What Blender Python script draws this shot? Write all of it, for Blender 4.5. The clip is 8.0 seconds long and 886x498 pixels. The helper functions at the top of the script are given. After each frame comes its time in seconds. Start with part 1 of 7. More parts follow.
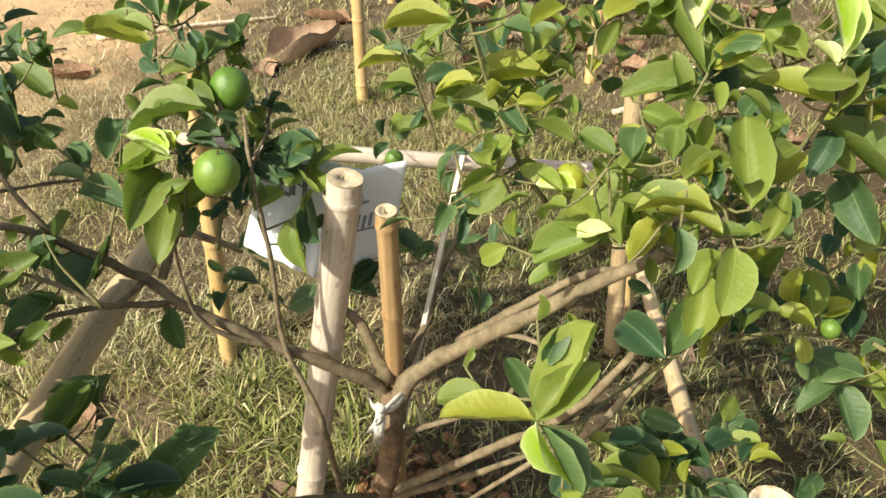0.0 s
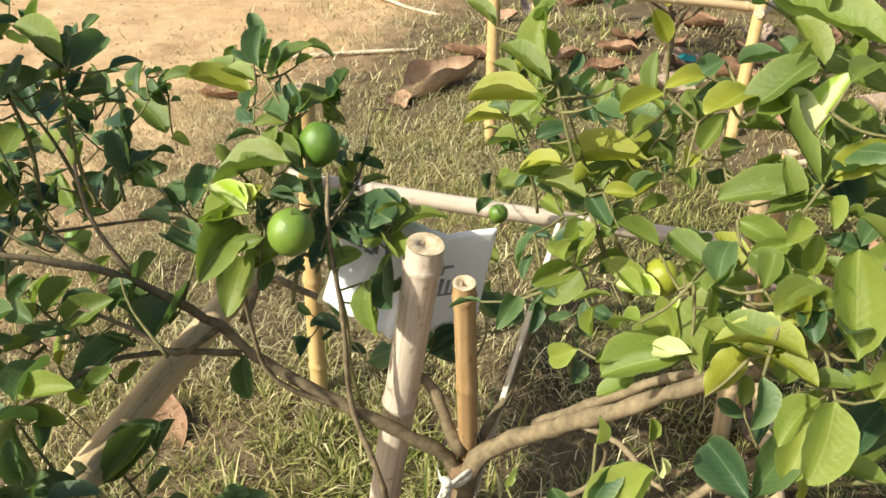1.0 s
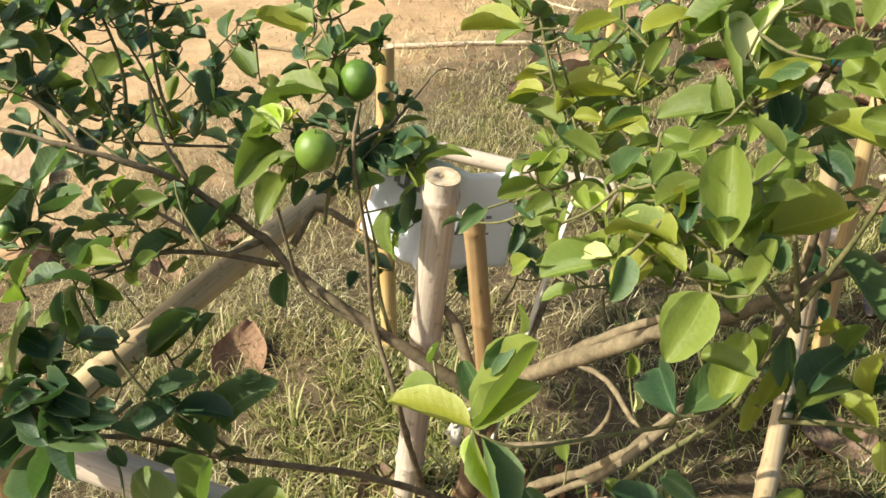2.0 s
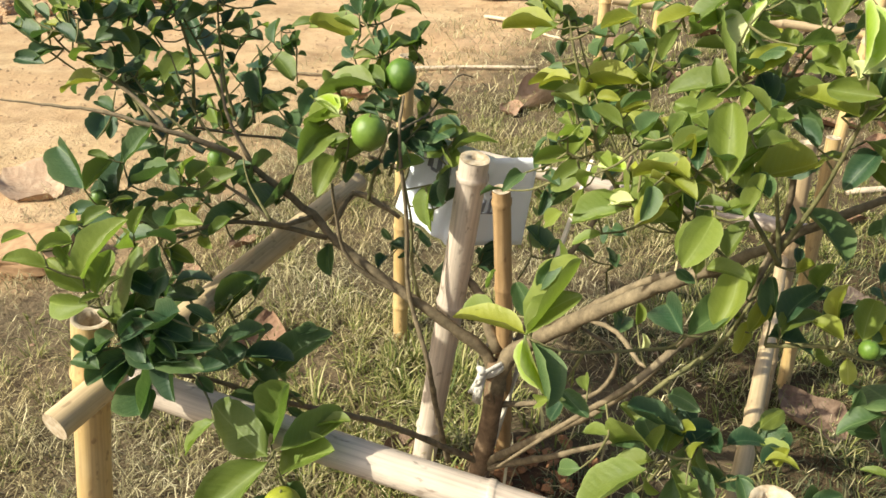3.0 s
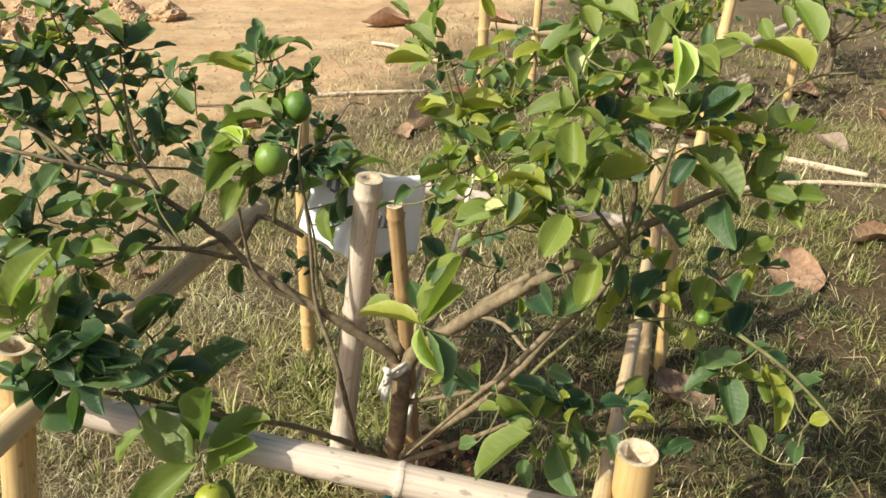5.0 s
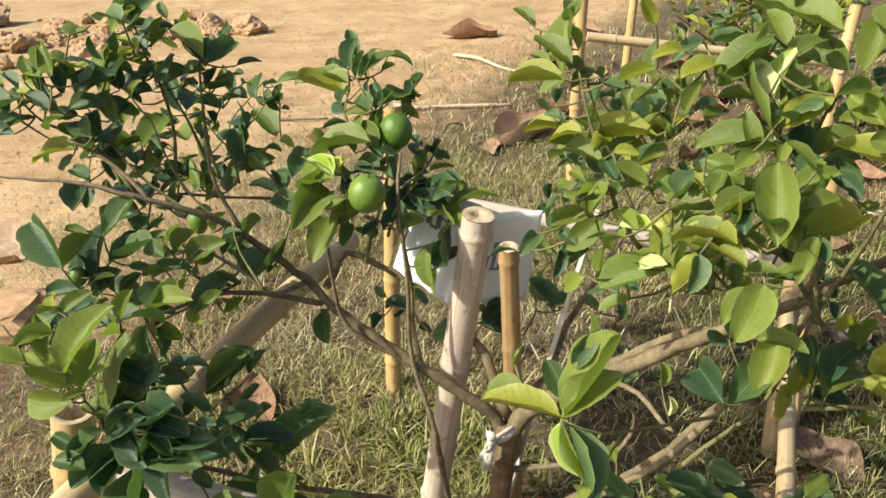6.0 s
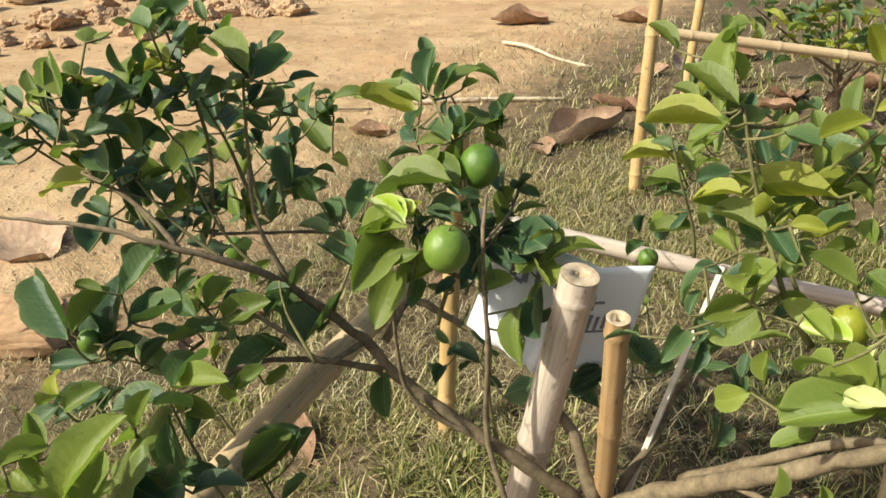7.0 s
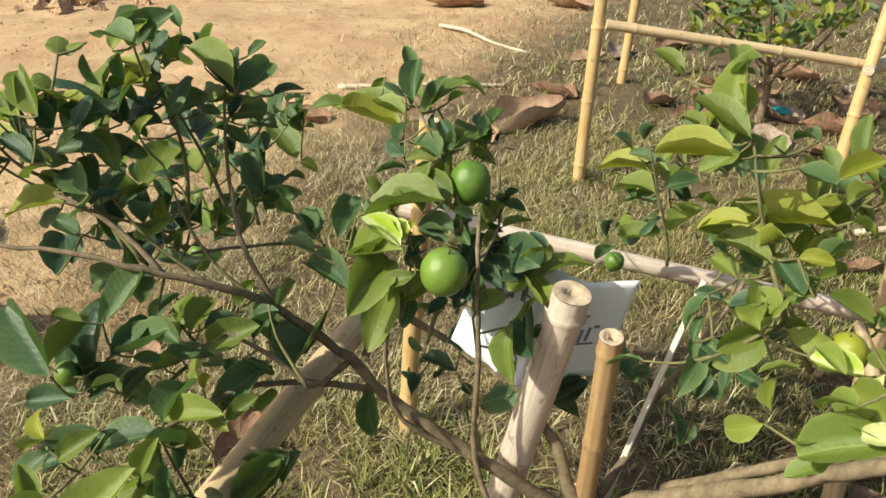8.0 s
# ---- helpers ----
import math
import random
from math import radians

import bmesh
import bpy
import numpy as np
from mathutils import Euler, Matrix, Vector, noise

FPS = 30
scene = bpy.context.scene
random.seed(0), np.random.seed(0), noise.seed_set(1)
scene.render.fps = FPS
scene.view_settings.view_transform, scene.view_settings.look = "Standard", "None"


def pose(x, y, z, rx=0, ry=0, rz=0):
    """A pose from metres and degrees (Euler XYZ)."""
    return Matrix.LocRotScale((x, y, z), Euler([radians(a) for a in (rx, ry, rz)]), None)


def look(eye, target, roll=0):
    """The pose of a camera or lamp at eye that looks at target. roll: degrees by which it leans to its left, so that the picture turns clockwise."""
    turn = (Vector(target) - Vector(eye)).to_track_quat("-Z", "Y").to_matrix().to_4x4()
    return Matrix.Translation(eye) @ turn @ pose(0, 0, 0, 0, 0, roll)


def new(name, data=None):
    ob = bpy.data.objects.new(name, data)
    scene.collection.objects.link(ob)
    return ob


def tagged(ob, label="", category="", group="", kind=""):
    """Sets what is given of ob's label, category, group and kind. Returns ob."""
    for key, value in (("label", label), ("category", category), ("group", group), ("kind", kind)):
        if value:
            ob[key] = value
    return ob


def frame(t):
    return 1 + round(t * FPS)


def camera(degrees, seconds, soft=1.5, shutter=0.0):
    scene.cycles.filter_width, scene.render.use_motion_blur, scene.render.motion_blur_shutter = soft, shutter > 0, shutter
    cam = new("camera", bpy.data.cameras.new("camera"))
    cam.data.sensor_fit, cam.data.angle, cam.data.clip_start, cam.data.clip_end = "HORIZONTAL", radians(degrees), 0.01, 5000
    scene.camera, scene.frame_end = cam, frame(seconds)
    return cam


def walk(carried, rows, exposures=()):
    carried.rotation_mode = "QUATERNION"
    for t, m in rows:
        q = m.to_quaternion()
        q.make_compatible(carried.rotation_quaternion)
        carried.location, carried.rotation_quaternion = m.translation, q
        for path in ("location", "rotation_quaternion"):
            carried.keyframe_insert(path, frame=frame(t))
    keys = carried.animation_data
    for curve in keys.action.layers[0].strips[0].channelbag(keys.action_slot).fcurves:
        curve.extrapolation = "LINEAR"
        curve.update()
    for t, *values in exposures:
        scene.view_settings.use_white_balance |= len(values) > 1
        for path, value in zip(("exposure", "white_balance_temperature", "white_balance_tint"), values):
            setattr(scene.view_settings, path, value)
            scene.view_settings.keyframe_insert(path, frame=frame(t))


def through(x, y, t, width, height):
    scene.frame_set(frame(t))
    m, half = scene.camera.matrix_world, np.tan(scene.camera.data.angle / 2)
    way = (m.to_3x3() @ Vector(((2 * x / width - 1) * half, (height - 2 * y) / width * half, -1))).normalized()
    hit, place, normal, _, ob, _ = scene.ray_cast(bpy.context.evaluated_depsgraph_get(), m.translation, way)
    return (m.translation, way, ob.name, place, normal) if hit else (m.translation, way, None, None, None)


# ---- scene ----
cam = camera(60.4, 8.0, 1.55)
PATH = [
    (0, (0.126, -0.918, 1.111), (0.367, 0.734, 0.009), -0.9),
    (0.5, (0.162, -0.868, 1.115), (0.211, 0.826, 0.053), -1.7),
    (1, (0.189, -0.847, 1.127), (0.093, 0.861, 0.091), -1.4),
    (1.5, (0.282, -0.873, 1.109), (-0.035, 0.821, 0.094), -2.6),
    (2, (0.355, -0.927, 1.082), (-0.114, 0.732, 0.068), -2.6),
    (2.2, (0.37, -0.953, 1.08), (-0.129, 0.697, 0.066), -2.4),
    (3.3, (0.305, -1.154, 1.097), (-0.062, 0.577, 0.165), -1.2),
    (3.5, (0.303, -1.175, 1.121), (-0.033, 0.546, 0.16), -1.7),
    (4, (0.317, -1.234, 1.107), (0.065, 0.533, 0.205), -1.1),
    (4.2, (0.331, -1.233, 1.101), (0.109, 0.546, 0.215), -0.9),
    (5.3, (0.348, -1.207, 1.133), (0.185, 0.569, 0.23), -0.9),
    (5.5, (0.319, -1.176, 1.119), (0.12, 0.606, 0.233), -1.2),
    (6, (0.263, -1.048, 1.095), (-0.086, 0.718, 0.224), -2.5),
    (6.5, (0.238, -0.93, 1.077), (-0.262, 0.803, 0.212), -3.2),
    (7, (0.158, -0.849, 1.094), (-0.27, 0.879, 0.183), -1.9),
    (7.5, (0.108, -0.834, 1.119), (-0.215, 0.901, 0.179), -0.0),
    (8, (0.082, -0.829, 1.128), (-0.153, 0.907, 0.164), 0.7),
]
walk(cam, [(t, look(eye, target, roll)) for t, eye, target, roll in PATH], [(0.0, 0.63, 6650, 4), (2.0, 0.66, 6650, 4), (4.0, 0.50, 6600, 5), (6.0, 0.44, 6550, 5), (8.0, 0.36, 6550, 5)])

# ---- world, sun, exposure ----
SUN = Vector((-0.62, -0.42, 0.66)).normalized()
world = bpy.data.worlds.new("world")
scene.world = world
world.use_nodes = True
wn = world.node_tree
sky = wn.nodes.new("ShaderNodeTexSky")
sky.sky_type = "NISHITA"
sky.sun_disc = False
sky.sun_elevation = math.asin(SUN.z)
sky.sun_rotation = math.atan2(SUN.x, SUN.y)
sky.dust_density = 5.0
wn.nodes["Background"].inputs["Strength"].default_value = 0.110
wn.links.new(sky.outputs[0], wn.nodes["Background"].inputs["Color"])
sun_data = bpy.data.lights.new("sun", "SUN")
sun_data.energy = 4.4
sun_data.angle = radians(0.6)
sun_data.color = (1.0, 0.955, 0.81)
sun = new("sun", sun_data)
sun.matrix_world = look(SUN * 30, (0, 0, 0))


# ---- materials ----
def rgb(*c):
    return (c[0], c[1], c[2], 1.0)


class Mat:
    """A node material with short ways to add and join nodes."""

    def __init__(self, name, rough=0.7, spec=0.4):
        self.m = bpy.data.materials.new(name)
        self.m.use_nodes = True
        self.t = self.m.node_tree
        self.b = self.t.nodes["Principled BSDF"]
        self.out = self.t.nodes["Material Output"]
        self.b.inputs["Roughness"].default_value = rough
        self.b.inputs["Specular IOR Level"].default_value = spec

    def node(self, kind, **sockets):
        n = self.t.nodes.new(kind)
        for k, v in sockets.items():
            self.put(n, k.replace("_", " "), v)
        return n

    def put(self, n, key, v):
        if isinstance(v, bpy.types.NodeSocket):
            self.t.links.new(v, n.inputs[key])
        else:
            n.inputs[key].default_value = v

    def coord(self, kind="Object"):
        return self.node("ShaderNodeTexCoord").outputs[kind]

    def place(self):
        return self.node("ShaderNodeNewGeometry").outputs["Position"]

    def scaled(self, vec, s):
        n = self.node("ShaderNodeMapping", Vector=vec)
        n.inputs["Scale"].default_value = s
        return n.outputs[0]

    def noise(self, vec, scale, detail=4.0, rough=0.55):
        return self.node("ShaderNodeTexNoise", Vector=vec, Scale=scale, Detail=detail, Roughness=rough).outputs["Fac"]

    def ramp(self, fac, *stops):
        n = self.node("ShaderNodeValToRGB", Fac=fac)
        e = n.color_ramp.elements
        while len(e) < len(stops):
            e.new(0.5)
        for el, (p, c) in zip(e, stops):
            el.position, el.color = p, c
        return n.outputs["Color"]

    def mix(self, fac, a, b, blend="MIX"):
        n = self.t.nodes.new("ShaderNodeMix")
        n.data_type, n.blend_type = "RGBA", blend
        for s, v in ((0, fac), (6, a), (7, b)):
            if isinstance(v, bpy.types.NodeSocket):
                self.t.links.new(v, n.inputs[s])
            else:
                n.inputs[s].default_value = v
        return n.outputs[2]

    def math(self, op, a, b=0.0, c=0.0):
        n = self.t.nodes.new("ShaderNodeMath")
        n.operation = op
        for s, v in enumerate((a, b, c)):
            if isinstance(v, bpy.types.NodeSocket):
                self.t.links.new(v, n.inputs[s])
            else:
                n.inputs[s].default_value = v
        return n.outputs[0]

    def random(self):
        return self.node("ShaderNodeObjectInfo").outputs["Random"]

    def island(self):
        return self.node("ShaderNodeNewGeometry").outputs["Random Per Island"]

    def xyz(self, vec):
        return self.node("ShaderNodeSeparateXYZ", Vector=vec).outputs

    def bump(self, height, strength=0.3, dist=0.002):
        n = self.node("ShaderNodeBump", Height=height, Strength=strength, Distance=dist)
        self.t.links.new(n.outputs[0], self.b.inputs["Normal"])
        return n.outputs[0]

    def colour(self, c):
        self.put(self.b, "Base Color", c)

    def rough(self, r):
        self.put(self.b, "Roughness", r)


def bamboo_material(name, pale, tan, dark):
    """Dry bamboo skin: long fibres, weather stains and scuffs."""
    k = Mat(name, 0.5, 0.4)
    p = k.coord()
    fibre = k.noise(k.scaled(p, (220, 220, 5)), 1.0, 3)
    blot = k.noise(k.scaled(p, (14, 14, 6)), 1.0, 5, 0.65)
    speck = k.noise(k.scaled(p, (90, 90, 45)), 1.0, 2)
    c = k.ramp(blot, (0.32, rgb(*tan)), (0.6, rgb(*pale)))
    c = k.mix(k.ramp(fibre, (0.36, rgb(0.38, 0.38, 0.38)), (0.58, rgb(0, 0, 0))), c, rgb(*dark))
    wear = k.noise(k.scaled(p, (30, 30, 9)), 1.0, 6, 0.7)
    c = k.mix(k.ramp(wear, (0.56, rgb(0, 0, 0)), (0.68, rgb(0.5, 0.5, 0.5))), c, rgb(*[0.5 * (u + v) for u, v in zip(tan, dark)]))
    c = k.mix(k.ramp(wear, (0.33, rgb(0.45, 0.45, 0.45)), (0.42, rgb(0, 0, 0))), c, rgb(*[min(0.8, 1.12 * u + 0.02) for u in pale]))
    c = k.mix(k.ramp(speck, (0.62, rgb(0, 0, 0)), (0.72, rgb(0.75, 0.75, 0.75))), c, rgb(*dark))
    c = k.mix(k.math("MULTIPLY", k.random(), 0.3), c, rgb(*tan))
    k.colour(c)
    k.rough(k.math("MULTIPLY_ADD", blot, 0.25, 0.36))
    k.bump(k.math("ADD", k.math("MULTIPLY", fibre, 0.4), blot), 0.3, 0.001)
    return k.m


M_PALE = bamboo_material("weathered pale bamboo", (0.70, 0.57, 0.42), (0.60, 0.46, 0.31), (0.25, 0.19, 0.14))
M_STAKE = bamboo_material("bleached pinkish bamboo", (0.67, 0.56, 0.465), (0.57, 0.46, 0.375), (0.25, 0.19, 0.15))
M_YELLOW = bamboo_material("yellow bamboo", (0.61, 0.44, 0.22), (0.53, 0.345, 0.135), (0.28, 0.17, 0.08))
M_BROWN = bamboo_material("brown bamboo", (0.47, 0.31, 0.16), (0.36, 0.21, 0.09), (0.15, 0.08, 0.035))
M_TAN = bamboo_material("tan bamboo", (0.65, 0.50, 0.31), (0.55, 0.40, 0.23), (0.24, 0.16, 0.09))
M_GREYPOLE = bamboo_material("grey bamboo", (0.52, 0.39, 0.24), (0.40, 0.28, 0.155), (0.17, 0.115, 0.07))


def end_material():
    k = Mat("cut bamboo end", 0.85, 0.2)
    n = k.noise(k.coord(), 120, 4)
    k.colour(k.ramp(n, (0.3, rgb(0.36, 0.26, 0.16)), (0.7, rgb(0.62, 0.52, 0.39))))
    k.bump(n, 0.5, 0.001)
    return k.m


M_END = end_material()


def bark_material(name, light, dark):
    k = Mat(name, 0.8, 0.25)
    p = k.coord()
    a = k.noise(k.scaled(p, (60, 60, 60)), 1.0, 5, 0.65)
    b = k.noise(k.scaled(p, (260, 260, 120)), 1.0, 3)
    c = k.ramp(a, (0.3, rgb(*dark)), (0.68, rgb(*light)))
    c = k.mix(k.ramp(b, (0.55, rgb(0, 0, 0)), (0.8, rgb(0.6, 0.6, 0.6))), c, rgb(*dark))
    k.colour(c)
    k.bump(k.math("ADD", a, b), 0.55, 0.0015)
    return k.m


M_BARK = bark_material("lime bark", (0.275, 0.212, 0.132), (0.105, 0.080, 0.050))
M_TRUNK = bark_material("trunk bark", (0.27, 0.175, 0.105), (0.11, 0.07, 0.042))
M_TWIG = bark_material("green twig bark", (0.22, 0.20, 0.09), (0.10, 0.10, 0.04))


def leaf_material(name, c_low, c_high, rib, glow, through=0.28, rough=0.42, edge=None, vein=0.10):
    """A citrus leaf: pale midrib, side veins, patchy green, light that passes through it."""
    k = Mat(name, rough, 0.4)
    uv = k.coord("UV")
    y = k.xyz(uv)[1]
    ax = k.math("ABSOLUTE", k.math("SUBTRACT", k.xyz(uv)[0], 0.5))
    who = k.math("FRACT", k.math("ADD", k.random(), k.island()))
    p = k.node("ShaderNodeVectorMath", Vector=uv)
    p.inputs[1].default_value = (0, 0, 0)
    shift = k.node("ShaderNodeCombineXYZ", Z=k.math("MULTIPLY", who, 40.0))
    k.t.links.new(shift.outputs[0], p.inputs[1])
    p = p.outputs[0]
    patch = k.noise(p, 5.0, 5, 0.62)
    mottle = k.noise(k.scaled(p, (2.2, 1.0, 1.0)), 17.0, 4, 0.65)
    t = k.math("ADD", k.math("MULTIPLY", who, 0.60), k.math("ADD", k.math("MULTIPLY", patch, 0.42), k.math("MULTIPLY", mottle, 0.22)))
    c = k.ramp(t, (0.15, rgb(*c_low)), (0.95, rgb(*c_high)))
    if edge:
        c = k.mix(k.ramp(k.math("ADD", k.math("MULTIPLY", ax, 3.0), k.math("MULTIPLY", patch, 0.5)), (0.35, rgb(1, 1, 1)), (0.55, rgb(0, 0, 0))), c, rgb(*edge))
    wave = k.math("SINE", k.math("MULTIPLY", k.math("SUBTRACT", y, k.math("MULTIPLY", ax, 0.9)), 62.0))
    side = k.ramp(k.math("MULTIPLY_ADD", wave, 0.5, 0.5), (0.90, rgb(0, 0, 0)), (1.0, rgb(vein, vein, vein)))
    c = k.mix(side, c, rgb(*rib))
    mid = k.ramp(ax, (0.004, rgb(0.5, 0.5, 0.5)), (0.013, rgb(0, 0, 0)))
    c = k.mix(mid, c, rgb(*rib))
    margin = k.node("ShaderNodeUVMap")
    margin.uv_map = "rim"
    c = k.mix(k.ramp(k.xyz(margin.outputs[0])[0], (0.45, rgb(0, 0, 0)), (0.86, rgb(0.22, 0.22, 0.22)), (0.99, rgb(0.62, 0.62, 0.62))), c, rgb(*rib))
    k.colour(c)
    k.rough(k.math("MULTIPLY_ADD", patch, 0.25, rough - 0.06))
    k.bump(k.math("ADD", k.math("MULTIPLY", wave, 0.05), k.math("ADD", patch, k.math("MULTIPLY", mottle, 0.5))), 0.16, 0.02)
    tr = k.node("ShaderNodeBsdfTranslucent", Color=k.mix(0.6, c, rgb(*glow)))
    mx = k.node("ShaderNodeMixShader", Fac=through)
    k.t.links.new(k.b.outputs[0], mx.inputs[1])
    k.t.links.new(tr.outputs[0], mx.inputs[2])
    k.t.links.new(mx.outputs[0], k.out.inputs["Surface"])
    return k.m


LEAF_MATS = {
    "m": leaf_material("mature lime leaf", (0.023, 0.066, 0.030), (0.090, 0.146, 0.048), (0.22, 0.29, 0.12), (0.14, 0.28, 0.04)),
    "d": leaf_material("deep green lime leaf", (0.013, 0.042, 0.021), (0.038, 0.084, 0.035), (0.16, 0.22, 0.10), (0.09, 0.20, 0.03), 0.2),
    "l": leaf_material("light green lime leaf", (0.118, 0.180, 0.030), (0.235, 0.278, 0.048), (0.32, 0.38, 0.12), (0.28, 0.44, 0.04), 0.36),
    "n": leaf_material("mid-green lime leaf", (0.076, 0.128, 0.026), (0.182, 0.216, 0.038), (0.27, 0.33, 0.11), (0.22, 0.38, 0.04), 0.34),
    "y": leaf_material("young yellow-green lime leaf", (0.18, 0.215, 0.024), (0.32, 0.33, 0.040), (0.44, 0.47, 0.13), (0.42, 0.46, 0.03), 0.38),
    "v": leaf_material("fresh lime leaf with a pale middle", (0.22, 0.40, 0.014), (0.36, 0.50, 0.02), (0.74, 0.78, 0.40), (0.46, 0.58, 0.03), 0.36, edge=(0.66, 0.72, 0.34), vein=0.05),
    "w": leaf_material("cream new leaf", (0.52, 0.56, 0.22), (0.64, 0.66, 0.34), (0.72, 0.73, 0.42), (0.6, 0.62, 0.16), 0.3),
}


def lime_material(name="lime skin", ripe=0.0):
    k = Mat(name, 0.36, 0.5)
    p = k.coord()
    a = k.noise(p, 3.0, 3)
    pores = k.node("ShaderNodeTexVoronoi", Vector=p, Scale=26.0).outputs["Distance"]
    c = k.ramp(k.math("ADD", k.math("MULTIPLY", k.random(), 0.4), k.math("MULTIPLY", a, 0.6)), (0.25, rgb(0.075, 0.155, 0.020)), (0.75, rgb(0.155, 0.240, 0.036)))
    k.colour(k.mix(ripe, c, rgb(0.34, 0.33, 0.03)))
    k.bump(pores, 0.15, 0.012)
    return k.m


M_LIME = lime_material()
M_RIPE = lime_material("yellowing lime skin", 0.7)


def ground_material():
    """Bare orange sand that passes into dark soil and straw under the grass."""
    k = Mat("sandy earth", 0.95, 0.15)
    p = k.place()
    x, y = k.xyz(p)[0], k.xyz(p)[1]
    big = k.noise(p, 1.3, 5, 0.6)
    mid = k.noise(p, 7.0, 6, 0.65)
    fine = k.noise(p, 70.0, 4, 0.7)
    edge = k.math("ADD", k.math("MULTIPLY", k.math("MAXIMUM", k.math("SUBTRACT", y, 1.4), 0.0), 0.36), -1.25)
    edge = k.math("SUBTRACT", edge, k.math("MULTIPLY", k.math("MAXIMUM", k.math("SUBTRACT", 0.7, y), 0.0), 0.9))
    d = k.math("SUBTRACT", x, edge)
    d = k.math("ADD", d, k.math("MULTIPLY", k.math("SUBTRACT", mid, 0.5), 1.1))
    d = k.math("ADD", d, k.math("MULTIPLY", k.math("SUBTRACT", k.noise(p, 0.23, 4), 0.5), k.math("MINIMUM", k.math("MAXIMUM", k.math("SUBTRACT", k.math("ADD", k.math("ABSOLUTE", x), k.math("ABSOLUTE", k.math("SUBTRACT", y, 2.0))), 5.5), 0.0), 12.0)))
    d = k.math("ADD", d, k.math("MULTIPLY", k.math("SUBTRACT", k.noise(p, 0.7, 5, 0.6), 0.5), k.math("MULTIPLY", k.math("MAXIMUM", k.math("SUBTRACT", -0.2, y), 0.0), 2.5)))
    sand = k.ramp(k.math("ADD", k.math("MULTIPLY", mid, 0.6), k.math("MULTIPLY", fine, 0.4)), (0.28, rgb(0.35, 0.225, 0.118)), (0.5, rgb(0.505, 0.355, 0.200)), (0.72, rgb(0.595, 0.45, 0.285)))
    sand = k.mix(k.ramp(big, (0.35, rgb(0.6, 0.6, 0.6)), (0.6, rgb(0, 0, 0))), sand, rgb(0.40, 0.235, 0.13))
    sand = k.mix(k.ramp(k.noise(p, 3.2, 5, 0.7), (0.34, rgb(0.8, 0.8, 0.8)), (0.50, rgb(0, 0, 0))), sand, rgb(0.31, 0.195, 0.105))
    streak = k.noise(k.scaled(p, (1.0, 1.5, 1.0)), 1.3, 6, 0.62)
    sand = k.mix(k.ramp(streak, (0.48, rgb(0, 0, 0)), (0.70, rgb(0.5, 0.5, 0.5))), sand, rgb(0.61, 0.43, 0.275))
    sand = k.mix(k.ramp(streak, (0.33, rgb(0.45, 0.45, 0.45)), (0.46, rgb(0, 0, 0))), sand, rgb(0.42, 0.265, 0.15))
    grit = k.noise(p, 26.0, 5, 0.75)
    sand = k.mix(k.ramp(grit, (0.30, rgb(0.5, 0.5, 0.5)), (0.40, rgb(0, 0, 0))), sand, rgb(0.27, 0.16, 0.09))
    sand = k.mix(k.ramp(grit, (0.62, rgb(0, 0, 0)), (0.72, rgb(0.5, 0.5, 0.5))), sand, rgb(0.68, 0.52, 0.35))
    soil = k.ramp(k.math("ADD", k.math("MULTIPLY", mid, 0.5), k.math("MULTIPLY", fine, 0.5)), (0.3, rgb(0.055, 0.042, 0.025)), (0.55, rgb(0.135, 0.10, 0.06)), (0.75, rgb(0.27, 0.21, 0.13)))
    soil = k.mix(k.ramp(big, (0.45, rgb(0, 0, 0)), (0.7, rgb(0.6, 0.6, 0.6))), soil, rgb(0.21, 0.15, 0.093))
    # Darker soil right of the trunk, with the tree's shade put into its colour.
    tree_shade = k.math("ADD", k.math("MULTIPLY", k.math("SUBTRACT", x, 0.30), 1.2), k.math("MULTIPLY", k.math("SUBTRACT", k.noise(p, 1.9, 4), 0.5), 2.2))
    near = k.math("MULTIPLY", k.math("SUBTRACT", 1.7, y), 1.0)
    soil = k.mix(k.ramp(k.math("MINIMUM", tree_shade, near), (0.0, rgb(0, 0, 0)), (0.5, rgb(0.8, 0.8, 0.8))), soil, k.mix(1.0, soil, rgb(0.55, 0.5, 0.45), "MULTIPLY"))
    pit = k.node("ShaderNodeVectorMath", Vector=p)
    pit.operation = "DISTANCE"
    pit.inputs[1].default_value = (0.24, -0.06, 0.0)
    pit = k.math("ADD", pit.outputs["Value"], k.math("MULTIPLY", k.math("SUBTRACT", mid, 0.5), 0.14))
    soil = k.mix(k.ramp(pit, (0.09, rgb(0.9, 0.9, 0.9)), (0.16, rgb(0, 0, 0))), soil, rgb(0.075, 0.038, 0.021))
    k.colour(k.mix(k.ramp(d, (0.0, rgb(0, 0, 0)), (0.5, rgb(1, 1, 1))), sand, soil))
    k.bump(k.math("ADD", mid, k.math("MULTIPLY", fine, 0.6)), 0.8, 0.02)
    return k.m


M_GROUND = ground_material()


